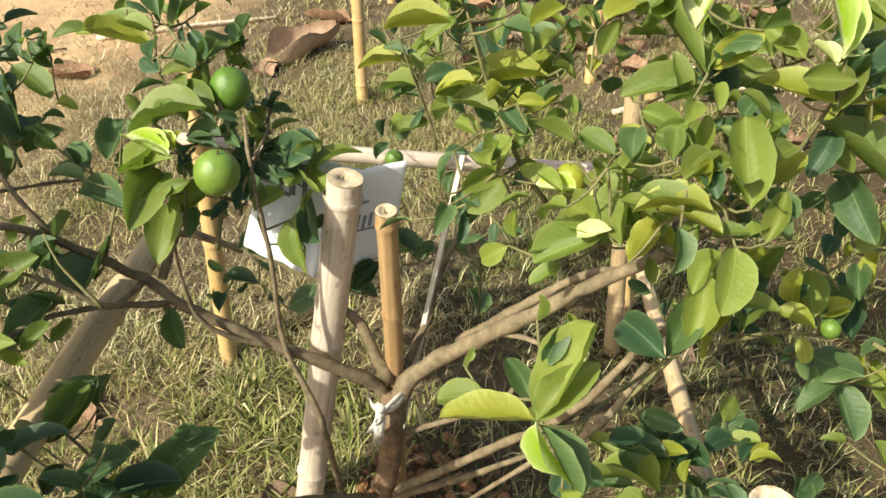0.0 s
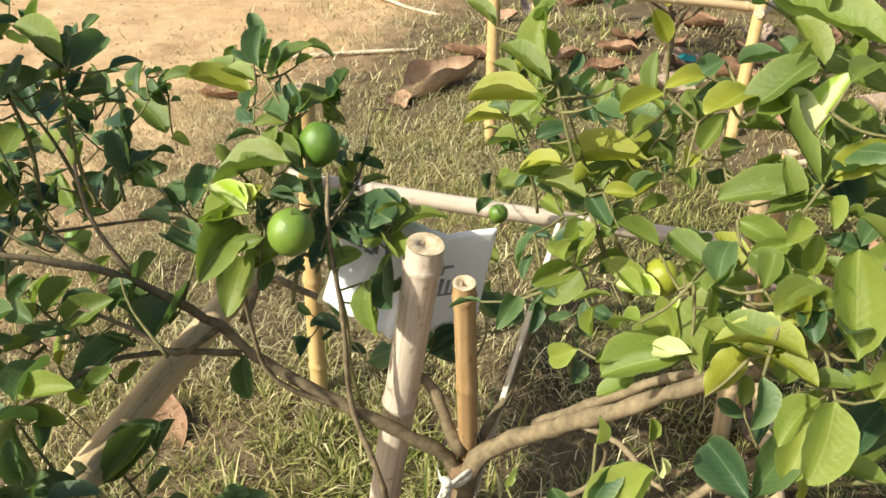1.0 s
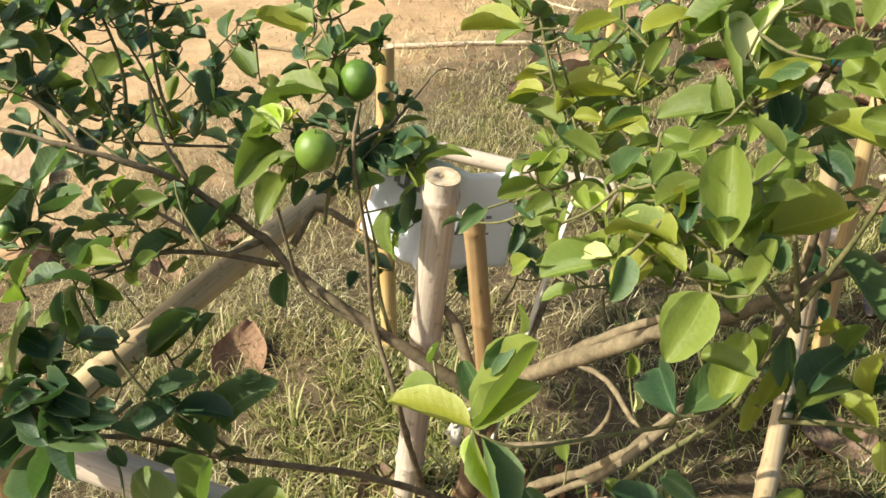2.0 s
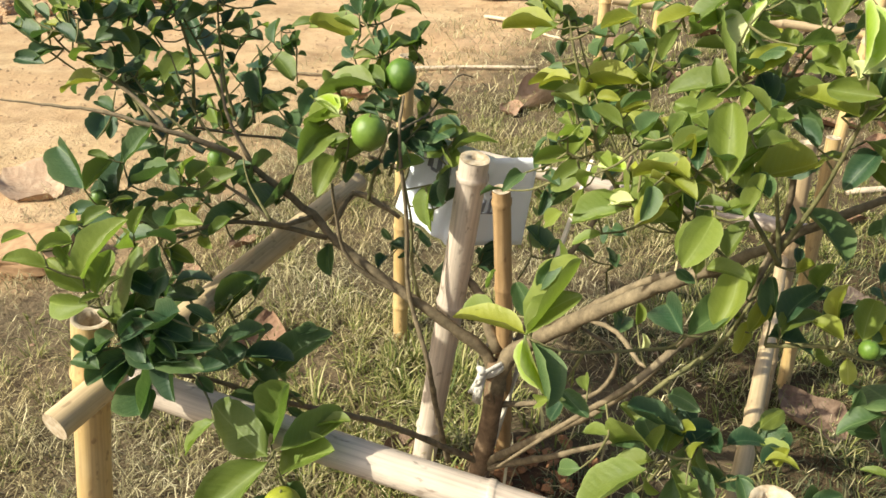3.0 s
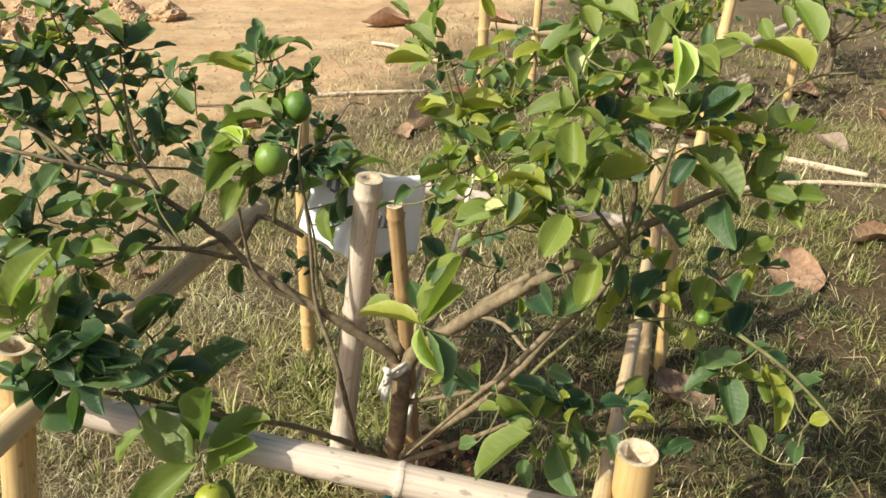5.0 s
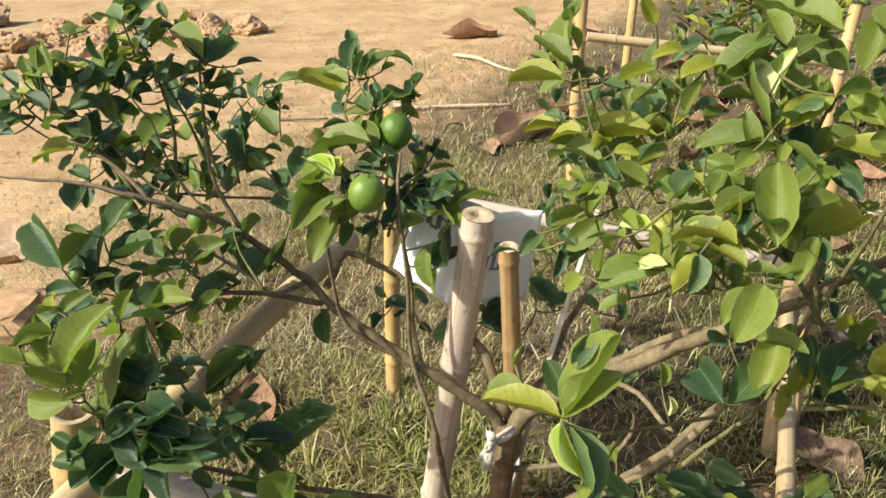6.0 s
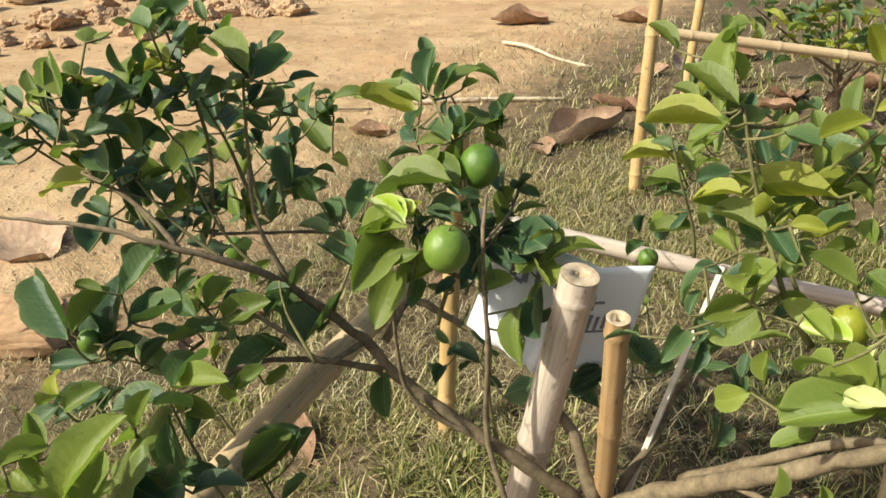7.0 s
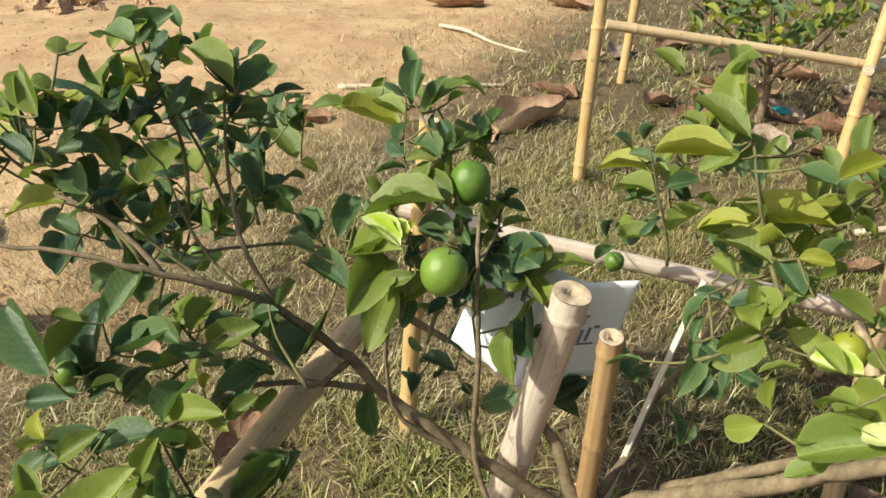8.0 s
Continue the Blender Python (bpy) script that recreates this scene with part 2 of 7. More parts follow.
def blade_material(name, stops, through=0.25, patch=None):
    """Blades that differ one by one; patch is a second colour that takes over here and there."""
    k = Mat(name, 0.6, 0.3)
    c = k.ramp(k.island(), *[(p, rgb(*q)) for p, q in stops])
    if patch:
        where = k.noise(k.place(), 2.6, 4, 0.6)
        c = k.mix(k.ramp(where, (0.42, rgb(0, 0, 0)), (0.62, rgb(0.85, 0.85, 0.85))), c, k.mix(1.0, c, rgb(*patch), "MULTIPLY"))
    k.colour(c)
    tr = k.node("ShaderNodeBsdfTranslucent", Color=c)
    mx = k.node("ShaderNodeMixShader", Fac=through)
    k.t.links.new(k.b.outputs[0], mx.inputs[1])
    k.t.links.new(tr.outputs[0], mx.inputs[2])
    k.t.links.new(mx.outputs[0], k.out.inputs["Surface"])
    return k.m


M_GRASS = blade_material("green and yellow grass", ((0.0, (0.080, 0.115, 0.025)), (0.35, (0.19, 0.21, 0.05)), (0.7, (0.36, 0.34, 0.12)), (1.0, (0.52, 0.47, 0.24))))
# Dimmer than the grass: the tree's shade is mixed into this weed colour.
M_SHADED_WEED = blade_material("grey-green weeds", ((0.0, (0.04, 0.058, 0.02)), (0.5, (0.085, 0.098, 0.04)), (0.85, (0.17, 0.16, 0.08)), (1.0, (0.26, 0.23, 0.13))), 0.2)
M_STRAW = blade_material("dry straw", ((0.0, (0.11, 0.085, 0.040)), (0.45, (0.275, 0.238, 0.120)), (0.8, (0.47, 0.415, 0.235)), (1.0, (0.72, 0.65, 0.43))), 0.14, (1.0, 0.90, 0.74))


def dry_leaf_material(name, a, b, c3):
    k = Mat(name, 0.8, 0.25)
    p = k.coord()
    n = k.noise(p, 8.0, 5, 0.65)
    x, y = k.xyz(p)[0], k.xyz(p)[1]
    vein = k.math("SINE", k.math("MULTIPLY", k.math("SUBTRACT", y, k.math("ABSOLUTE", x)), 50.0))
    c = k.ramp(k.math("ADD", k.math("MULTIPLY", n, 0.8), k.math("MULTIPLY", k.random(), 0.25)), (0.3, rgb(*a)), (0.55, rgb(*b)), (0.8, rgb(*c3)))
    c = k.mix(k.ramp(vein, (0.93, rgb(0, 0, 0)), (1.0, rgb(0.25, 0.25, 0.25))), c, rgb(*c3))
    k.colour(c)
    k.bump(k.math("ADD", k.math("MULTIPLY", vein, 0.04), n), 0.4, 0.02)
    return k.m


M_DRY = dry_leaf_material("dry brown leaf", (0.15, 0.08, 0.048), (0.27, 0.16, 0.10), (0.40, 0.275, 0.19))
M_DRYDARK = dry_leaf_material("dark rotting leaf", (0.09, 0.055, 0.035), (0.17, 0.11, 0.075), (0.27, 0.19, 0.14))
M_DRYTAN = dry_leaf_material("dry tan leaf", (0.22, 0.14, 0.09), (0.36, 0.24, 0.16), (0.50, 0.37, 0.26))
M_DRYGREY = dry_leaf_material("dry greyish leaf", (0.17, 0.12, 0.09), (0.27, 0.20, 0.155), (0.42, 0.34, 0.27))


def plain(name, c, rough=0.6, spec=0.3, vary=0.12, scale=30.0, bump=0.2):
    k = Mat(name, rough, spec)
    n = k.noise(k.coord(), scale, 5)
    lo = [v * (1 - vary) for v in c]
    hi = [min(1.0, v * (1 + vary)) for v in c]
    k.colour(k.ramp(n, (0.3, rgb(*lo)), (0.7, rgb(*hi))))
    k.bump(n, bump, 0.001)
    return k.m


M_CLOD = plain("pale earth clod", (0.42, 0.285, 0.175), 0.95, 0.1, 0.3, 14.0, 0.8)
M_SOIL = plain("red crumbly soil", (0.32, 0.16, 0.08), 0.95, 0.1, 0.45, 40.0, 0.9)
M_PAPER = plain("white printed card", (0.88, 0.90, 0.95), 0.45, 0.4, 0.02, 8.0, 0.05)
M_INK = plain("grey ink", (0.24, 0.24, 0.28), 0.6, 0.3, 0.2, 60.0, 0.0)
M_CLOTH = plain("dirty white cloth", (0.62, 0.58, 0.52), 0.9, 0.1, 0.2, 60.0, 0.5)
M_SLAT = plain("bleached bamboo slip", (0.66, 0.60, 0.50), 0.6, 0.3, 0.15, 50.0, 0.3)
M_STICK = plain("bleached stick", (0.58, 0.47, 0.35), 0.8, 0.2, 0.2, 30.0, 0.4)
M_TEAL = plain("teal plastic scrap", (0.02, 0.22, 0.24), 0.4, 0.5, 0.1, 20.0, 0.1)
M_PLASTIC = Mat("clear plastic sleeve", 0.12, 0.5).m
_pb = M_PLASTIC.node_tree.nodes["Principled BSDF"]
_pb.inputs["Transmission Weight"].default_value = 1.0
_pb.inputs["IOR"].default_value = 1.08
_pb.inputs["Base Color"].default_value = (0.97, 0.97, 0.97, 1)


# ---- mesh helpers ----
def mesh_of(name, verts, faces, material, smooth=True):
    me = bpy.data.meshes.new(name)
    me.from_pydata([tuple(v) for v in verts], [], faces)
    me.validate()
    if smooth:
        me.polygons.foreach_set("use_smooth", [True] * len(me.polygons))
    me.materials.append(material)
    return me


def thing(name, m, label, category, group="", kind=""):
    """An Empty at the base of a thing, for its parts."""
    e = new(name)
    e.empty_display_size = 0.02
    e.matrix_basis = m
    return tagged(e, label, category, group, kind)


def child(name, me, parent, label="", m=None):
    ob = new(name, me)
    ob.parent = parent
    if m is not None:
        ob.matrix_basis = m
    return tagged(ob, label) if label else ob


def along(a, b):
    """The pose at a whose z axis points to b, and the length."""
    a, b = Vector(a), Vector(b)
    return Matrix.Translation(a) @ (b - a).to_track_quat("Z", "Y").to_matrix().to_4x4(), (b - a).length


def tube_data(points, radii, sides=8, cap=True, wobble=0.0, seed=0):
    """Vertices and faces of a tube through points."""
    rnd = random.Random(seed)
    pts = [Vector(p) for p in points]
    verts, faces = [], []
    ref = Vector((0.31, 0.17, 0.93))
    for i, p in enumerate(pts):
        d = (pts[min(i + 1, len(pts) - 1)] - pts[max(i - 1, 0)]).normalized()
        s = d.cross(ref)
        s = s.normalized() if s.length > 1e-4 else Vector((1, 0, 0))
        u = s.cross(d)
        for j in range(sides):
            a = 2 * math.pi * j / sides
            r = radii[i] * (1 + wobble * (rnd.random() - 0.5))
            verts.append(p + (s * math.cos(a) + u * math.sin(a)) * r)
    for i in range(len(pts) - 1):
        for j in range(sides):
            k = (j + 1) % sides
            faces.append((i * sides + j, i * sides + k, (i + 1) * sides + k, (i + 1) * sides + j))
    if cap:
        faces.append(tuple(range(sides - 1, -1, -1)))
        faces.append(tuple(range((len(pts) - 1) * sides, len(pts) * sides)))
    return verts, faces


def smooth_path(points, step):
    """Catmull-Rom through points, with about step metres between samples; also the length share of each sample."""
    p = [Vector(q) for q in points]
    p = [p[0] * 2 - p[1]] + p + [p[-1] * 2 - p[-2]]
    out = []
    for i in range(1, len(p) - 2):
        n = max(1, int((p[i + 1] - p[i]).length / step))
        for j in range(n):
            t = j / n
            out.append(0.5 * (2 * p[i] + (p[i + 1] - p[i - 1]) * t + (2 * p[i - 1] - 5 * p[i] + 4 * p[i + 1] - p[i + 2]) * t * t
                              + (3 * p[i] - p[i - 1] - 3 * p[i + 1] + p[i + 2]) * t ** 3))
    out.append(p[-2])
    return out


# ---- ground: one sheet to the horizon ----
def ground_height(x, y):
    z = 0.014 * noise.noise((x * 2.3, y * 2.3, 0.3)) + 0.010 * noise.noise((x * 7, y * 7, 1.7)) + 0.004 * noise.noise((x * 17, y * 17, 2.7))
    z += 0.03 * noise.noise((x * 0.5, y * 0.5, 4.0)) * min(1.0, max(0.0, (abs(y - 0.6) + abs(x) - 1.5) / 3))
    z += 0.016 * noise.noise((x * 1.3, y * 1.3, 8.0)) * min(1.0, max(0.0, (abs(y - 0.6) + abs(x) - 1.5) / 2))
    d = math.hypot(x - 0.2, y + 0.02)
    return z + 0.035 * math.exp(-(d / 0.16) ** 2) - 0.004


def spread(lo, hi, step, far, grow):
    v = [lo + step * i for i in range(int((hi - lo) / step) + 1)]
    a, s = lo, step
    while a > -far:
        s *= grow
        a -= s
        v.insert(0, a)
    a, s = hi, step
    while a < far:
        s *= grow
        a += s
        v.append(a)
    return v


gx, gy = spread(-2.4, 2.6, 0.035, 900, 1.22), spread(-1.0, 4.6, 0.035, 900, 1.22)
gverts = [(x, y, ground_height(x, y)) for y in gy for x in gx]
gfaces = [(j * len(gx) + i, j * len(gx) + i + 1, (j + 1) * len(gx) + i + 1, (j + 1) * len(gx) + i) for j in range(len(gy) - 1) for i in range(len(gx) - 1)]
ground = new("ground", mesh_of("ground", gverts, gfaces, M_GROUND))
tagged(ground, "bare orange sandy earth with dry soil patches", "ground", kind="structure")


def sand_edge(y):
    return -1.25 + max(0.0, y - 1.4) * 0.36 - max(0.0, 0.7 - y) * 0.9


# ---- bamboo ----
def bamboo(name, a, b, r, material, label, group="", gap=0.22, first=0.1, top="open", bend=0.004, seed=1, sides=20, top_node=0.0):
    """A bamboo pole from a to b: a culm swollen at its nodes, node rings, and cut ends with a hollow."""
    rnd = random.Random(seed)
    m, length = along(a, b)
    e = thing(name, m, label, "bamboo pole", group)
    nodes, z = [], first
    while z < length - 0.012:
        nodes.append(z)
        z += gap * (0.85 + 0.3 * rnd.random())
    if top_node:
        nodes = [q for q in nodes if q < length - top_node - 0.06] + [length - top_node]
    ph = rnd.random() * 6.28

    def axis(z):
        s = math.sin(math.pi * z / length)
        return Vector((bend * s * math.cos(ph), bend * s * math.sin(ph), z))

    zs = {0.0, length}
    for i in range(1, int(length / 0.04)):
        zs.add(i * 0.04)
    for q in nodes:
        for d in (-0.014, -0.006, -0.002, 0.002, 0.007, 0.016):
            if 0 < q + d < length:
                zs.add(q + d)
    zs = sorted(zs)
    taper = 0.06

    def radius(z):
        k = r * (1 + taper * (0.5 - z / length))
        for q in nodes:
            k += r * 0.09 * math.exp(-((z - q) / 0.006) ** 2)
        return k

    verts, faces = tube_data([axis(z) for z in zs], [radius(z) for z in zs], sides, cap=False, wobble=0.02, seed=seed)
    last = (len(zs) - 1) * sides
    wall = r * 0.52 if top == "open" and r < 0.014 else r * 0.72 if top == "open" else r * 0.3
    deep = 0.2 if top == "open" and r < 0.014 else 0.07 if top == "open" and r < 0.02 else 0.03 if top == "open" else 0.004
    tip = axis(length)

    def ring(rad, z):
        at = len(verts)
        for j in range(sides):
            v = verts[last + j] - tip
            w = Vector((v.x, v.y, 0)).normalized() * rad
            verts.append(Vector((tip.x + w.x, tip.y + w.y, z)))
        return at

    culm = child("culm", mesh_of("culm", verts, faces, material), e)
    # the cut: rim, inner wall and the closed bottom of the hollow
    verts = list(verts)
    rv, rf = [], []
    for rad, z in ((radius(length) * 1.0, length), (wall, length + 0.0008), (wall * 0.97, length - deep), (0.0004, length - deep)):
        for j in range(sides):
            a0 = 2 * math.pi * j / sides
            rv.append((tip.x + rad * math.cos(a0), tip.y + rad * math.sin(a0), z + (0.001 * rnd.random() if rad > wall * 0.99 else 0)))
    for i in range(3):
        for j in range(sides):
            k = (j + 1) % sides
            rf.append((i * sides + j, i * sides + k, (i + 1) * sides + k, (i + 1) * sides + j))
    child("cut_end", mesh_of("cut_end", rv, rf, M_END), e, "brown sawn end")
    bv = [(axis(0).x + radius(0) * math.cos(2 * math.pi * j / sides), axis(0).y + radius(0) * math.sin(2 * math.pi * j / sides), 0.0) for j in range(sides)]
    child("cut_end", mesh_of("cut_end", bv, [tuple(range(sides - 1, -1, -1))], M_END), e)
    for q in nodes:
        rr = radius(q)
        nv, nf = [], []
        for z, k in ((-0.0045, 0.985), (-0.002, 1.03), (0.0, 1.01), (0.0025, 1.035), (0.005, 0.985)):
            for j in range(sides):
                a0 = 2 * math.pi * j / sides
                c = axis(q + z)
                nv.append((c.x + rr * k * math.cos(a0), c.y + rr * k * math.sin(a0), q + z + 0.0008 * math.sin(3 * a0 + q * 40)))
        for i in range(4):
            for j in range(sides):
                k = (j + 1) % sides
                nf.append((i * sides + j, i * sides + k, (i + 1) * sides + k, (i + 1) * sides + j))
        child("node_ring", mesh_of("node_ring", nv, nf, material), e)
    return e


NEAR = "poles of the bamboo frame round the tree"
bamboo("bamboo_stake", (0.006, -0.03, -0.02), (0.128, -0.108, 0.685), 0.0225, M_STAKE, "thick weathered pale bamboo stake leaning beside the lime tree", gap=0.27, first=0.14, top="diaphragm", seed=2, top_node=0.03)
bamboo("bamboo_stake", (0.168, -0.025, -0.02), (0.172, -0.142, 0.655), 0.0135, M_BROWN, "thin brown bamboo stake tied to the lime trunk", gap=0.155, first=0.055, seed=3)
bamboo("bamboo_post", (-0.43, -0.44, -0.03), (-0.288, -0.445, 0.575), 0.0235, M_YELLOW, "yellow bamboo corner post of the square frame", NEAR, gap=0.3, first=0.26, seed=4)
bamboo("bamboo_post", (0.50, -0.475, -0.03), (0.514, -0.488, 0.484), 0.026, M_YELLOW, "short thick yellow bamboo corner post with open top", NEAR, gap=0.3, first=0.2, seed=5)
bamboo("bamboo_post", (-0.158, 0.392, -0.03), (-0.108, 0.385, 0.70), 0.0175, M_YELLOW, "slim yellow bamboo corner post behind the sign", NEAR, gap=0.2, first=0.12, seed=6)
bamboo("bamboo_post", (0.675, 0.29, -0.03), (0.665, 0.33, 0.585), 0.0175, M_GREYPOLE, "weathered greyish bamboo corner post at the back", NEAR, gap=0.25, first=0.15, seed=7)
bamboo("bamboo_post", (0.737, 0.382, -0.030), (0.718, 0.372, 0.583), 0.0135, M_YELLOW, "yellow bamboo post leaning beside the greyish corner post", NEAR, gap=0.25, first=0.18, seed=18)
bamboo("bamboo_rail", (-0.294, -0.540, 0.483), (-0.121, 0.08, 0.549), 0.0195, M_TAN, "tan bamboo rail along one side of the frame", NEAR, gap=0.26, first=0.2, seed=8)
bamboo("bamboo_rail", (0.600, -0.445, 0.299), (-0.315, -0.44, 0.492), 0.0225, M_STAKE, "pale bamboo rail across the front of the frame", NEAR, gap=0.24, first=0.16, seed=9)
bamboo("bamboo_rail", (0.735, 0.455, 0.345), (-0.17, 0.425, 0.511), 0.0165, M_STAKE, "pale bamboo rail across the back of the frame", NEAR, gap=0.22, first=0.1, seed=10)
bamboo("bamboo_rail", (0.469, -0.52, 0.418), (0.682, 0.41, 0.345), 0.0112, M_TAN, "thin tan bamboo rail along the far side of the frame", NEAR, gap=0.2, first=0.1, seed=11)

FAR = "poles of the neighbouring bamboo frame"
bamboo("bamboo_post", (0.225, 1.79, -0.03), (0.247, 1.79, 0.82), 0.021, M_YELLOW, "tall yellow bamboo post of the neighbouring frame", FAR, gap=0.24, seed=12)
bamboo("bamboo_post", (0.46, 3.1, -0.03), (0.50, 3.15, 0.62), 0.022, M_YELLOW, "yellow bamboo post at the back of the neighbouring frame", FAR, gap=0.24, seed=13)
bamboo("bamboo_post", (1.12, 1.83, -0.03), (1.20, 1.97, 0.64), 0.022, M_YELLOW, "leaning yellow bamboo post of the neighbouring frame", FAR, gap=0.24, seed=14)
bamboo("bamboo_rail", (0.262, 1.780, 0.572), (1.24, 1.98, 0.423), 0.0165, M_TAN, "tan bamboo rail tied between neighbouring posts", FAR, gap=0.26, seed=15)
bamboo("bamboo_rail", (1.16, 1.9, 0.43), (1.75, 2.75, 0.42), 0.018, M_PALE, "pale bamboo side rail of the neighbouring frame", FAR, gap=0.26, seed=16)
bamboo("bamboo_post", (1.78, 2.8, -0.03), (1.80, 2.82, 0.6), 0.021, M_YELLOW, "yellow bamboo post among far lime leaves", FAR, gap=0.24, seed=17)

# ---- lime tree ----
TREE_AT = Vector((0.12, -0.01, 0.0))


def leaf_mesh(name, material, fold, curl, wave, broad, seed, cup=0.6, twist=0.0):
    """A lime leaf one unit long along +y: short stalk, cupped blade folded on its midrib, wavy crenate margin, rounded tip."""
    rnd = random.Random(seed)
    rows = 15
    xs = (-1, -0.86, -0.45, 0, 0.45, 0.86, 1)
    verts, faces, uvs = [], [], []
    skew = 0.10 * (rnd.random() - 0.5)
    for i in range(rows):
        s = 0.5 - 0.5 * math.cos(math.pi * i / (rows - 1))
        y = 0.05 + 0.95 * s
        h = max(0.006, 0.242 * math.sin(math.pi * s ** broad) ** 0.47) if 0 < i < rows - 1 else 0.006
        if i == 0:
            y = 0.0
        tw = twist * (y - 0.3)
        for j, x in enumerate(xs):
            px = x * h
            z = fold * abs(x) * h * 0.6 + cup * x * x * h
            if abs(x) == 1:
                z += wave * math.sin(y * 15 + j * 1.3 + seed) + wave * (rnd.random() - 0.5)
                px *= 1 + 0.05 * (i % 2) * (3 < i < 12) - 0.02 + 0.03 * (rnd.random() - 0.5)
            z += wave * 0.6 * math.sin(y * 8 + x * 2 + seed)
            qx, qz = px * math.cos(tw) - z * math.sin(tw), px * math.sin(tw) + z * math.cos(tw)
            verts.append((qx * (1 - 0.12 * cup) + skew * math.sin(math.pi * y), y - 0.10 * abs(curl) * y * y, qz - curl * (y - 0.1) ** 2))
            uvs.append((x * h + 0.5, y, max(abs(x), (y - 0.8) * 5)))
    ys = range(rows)
    m = len(xs)
    for i in range(len(ys) - 1):
        for j in range(m - 1):
            a = i * m + j
            faces.append((a, a + 1, a + m + 1, a + m))
    me = mesh_of(name, verts, faces, material)
    leaf_uv(me, uvs)
    return me


def leaf_uv(me, uvs):
    """The blade's own map, and a second one whose x grows from midrib to margin."""
    layer, rim = me.uv_layers.new(name="UVMap"), me.uv_layers.new(name="rim")
    for loop in me.loops:
        x, y, edge = uvs[loop.vertex_index]
        layer.data[loop.index].uv = (x, y)
        rim.data[loop.index].uv = (edge, y)


SHAPES = ((0.4, 0.15, 0.012, 1.0, 0.6, 0.1), (0.8, 0.25, 0.016, 0.95, 0.8, -0.3), (0.4, -0.18, 0.020, 1.08, 0.9, 0.3), (0.9, 0.35, 0.016, 1.0, 0.6, 0.2), (0.3, 0.42, 0.024, 1.02, 0.5, -0.4),
          (0.7, 0.1, 0.014, 1.12, 1.0, -0.1), (0.2, 0.2, 0.028, 1.06, -0.4, 0.3), (0.7, -0.25, 0.018, 1.0, 0.9, -0.2), (0.4, 0.5, 0.022, 0.95, 0.7, 0.4))
LEAVES = {k: [leaf_mesh("leaf", mat, *s[:4], 7 * i + 3, *s[4:]) for i, s in enumerate(SHAPES)] for k, mat in LEAF_MATS.items()}
LEAF_UV = {}
for kind, some in LEAVES.items():
    LEAF_UV[kind] = []
    for me in some:
        uv = [None] * len(me.vertices)
        for loop in me.loops:
            uv[loop.vertex_index] = (*me.uv_layers[0].data[loop.index].uv, me.uv_layers[1].data[loop.index].uv[0])
        LEAF_UV[kind].append(uv)
leaf_rnd = random.Random(11)

lime_tree = thing("lime_tree", Matrix.Translation(TREE_AT), "young lime tree with glossy green leaves, growing inside a bamboo frame", "tree")
trunk_path = smooth_path([(0.126, -0.082, -0.03), (0.132, -0.095, 0.05), (0.142, -0.107, 0.12), (0.155, -0.117, 0.20), (0.163, -0.118, 0.27), (0.167, -0.108, 0.33)], 0.02)
tv, tf = tube_data([p - TREE_AT for p in trunk_path], [0.0195 - 0.003 * min(1, i / 12) + 0.006 * math.exp(-i / 2.0) for i in range(len(trunk_path))], 14, wobble=0.10, seed=3)
child("trunk", mesh_of("trunk", tv, tf, M_TRUNK), lime_tree, "brown bark trunk that forks low")
WOOD = []


def limb(points, r0, r1, material=None):
    """A woody limb of the lime tree."""
    path = smooth_path(points, 0.018)
    n = len(path)
    rnd = random.Random(n)
    path = [p + Vector((rnd.random() - 0.5, rnd.random() - 0.5, rnd.random() - 0.5)) * r0 * 0.25 for p in path]
    rad = [(r0 + (r1 - r0) * i / (n - 1)) * (1 + 0.10 * math.sin(i * 1.9)) for i in range(n)]
    v, f = tube_data([p - TREE_AT for p in path], rad, 10, wobble=0.10, seed=n)
    ob = child("limb", mesh_of("limb", v, f, material or M_BARK), lime_tree)
    WOOD.extend((p, ob) for p in path)
    return ob


def put_leaf(parent, origin, base, tip, normal, wide, kind):
    """One leaf as an object of its own."""
    base, tip, n = Vector(base), Vector(tip), Vector(normal)
    y = tip - base
    length = y.length
    y.normalize()
    n = n - y * n.dot(y)
    n = n.normalized() if n.length > 1e-3 else y.orthogonal().normalized()
    x = y.cross(n)
    m = Matrix((x, y, n)).transposed().to_4x4()
    m.translation = base - origin
    w = wide / 0.5
    ob = child("leaf", leaf_rnd.choice(LEAVES[kind]), parent)
    ob.matrix_basis = m @ Matrix.Diagonal((length * w, length, length * 0.9, 1))
    return ob


def joined_leaves(name, parent, rows, kind, label=""):
    """Many small leaves as one part: rows of a matrix and a shape number."""
    verts, faces, uvs = [], [], []
    for m, i in rows:
        me = LEAVES[kind][i]
        k = len(verts)
        verts += [m @ q.co for q in me.vertices]
        uvs += LEAF_UV[kind][i]
        faces += [tuple(j + k for j in q.vertices) for q in me.polygons]
    me = mesh_of(name, verts, faces, LEAF_MATS[kind])
    leaf_uv(me, uvs)
    return tagged(child(name, me, parent, label), kind="stuff")


def shoot(points, r, material=None):
    """A thin green twig of the lime tree."""
    path = smooth_path(points, 0.012)
    n = len(path)
    v, f = tube_data([p - TREE_AT for p in path], [r * (1 - 0.55 * i / max(1, n - 1)) for i in range(n)], 7, wobble=0.15, seed=n)
    tw = child("shoot", mesh_of("shoot", v, f, material or M_TWIG), lime_tree)
    WOOD.extend((p, tw) for p in path)
    return tw


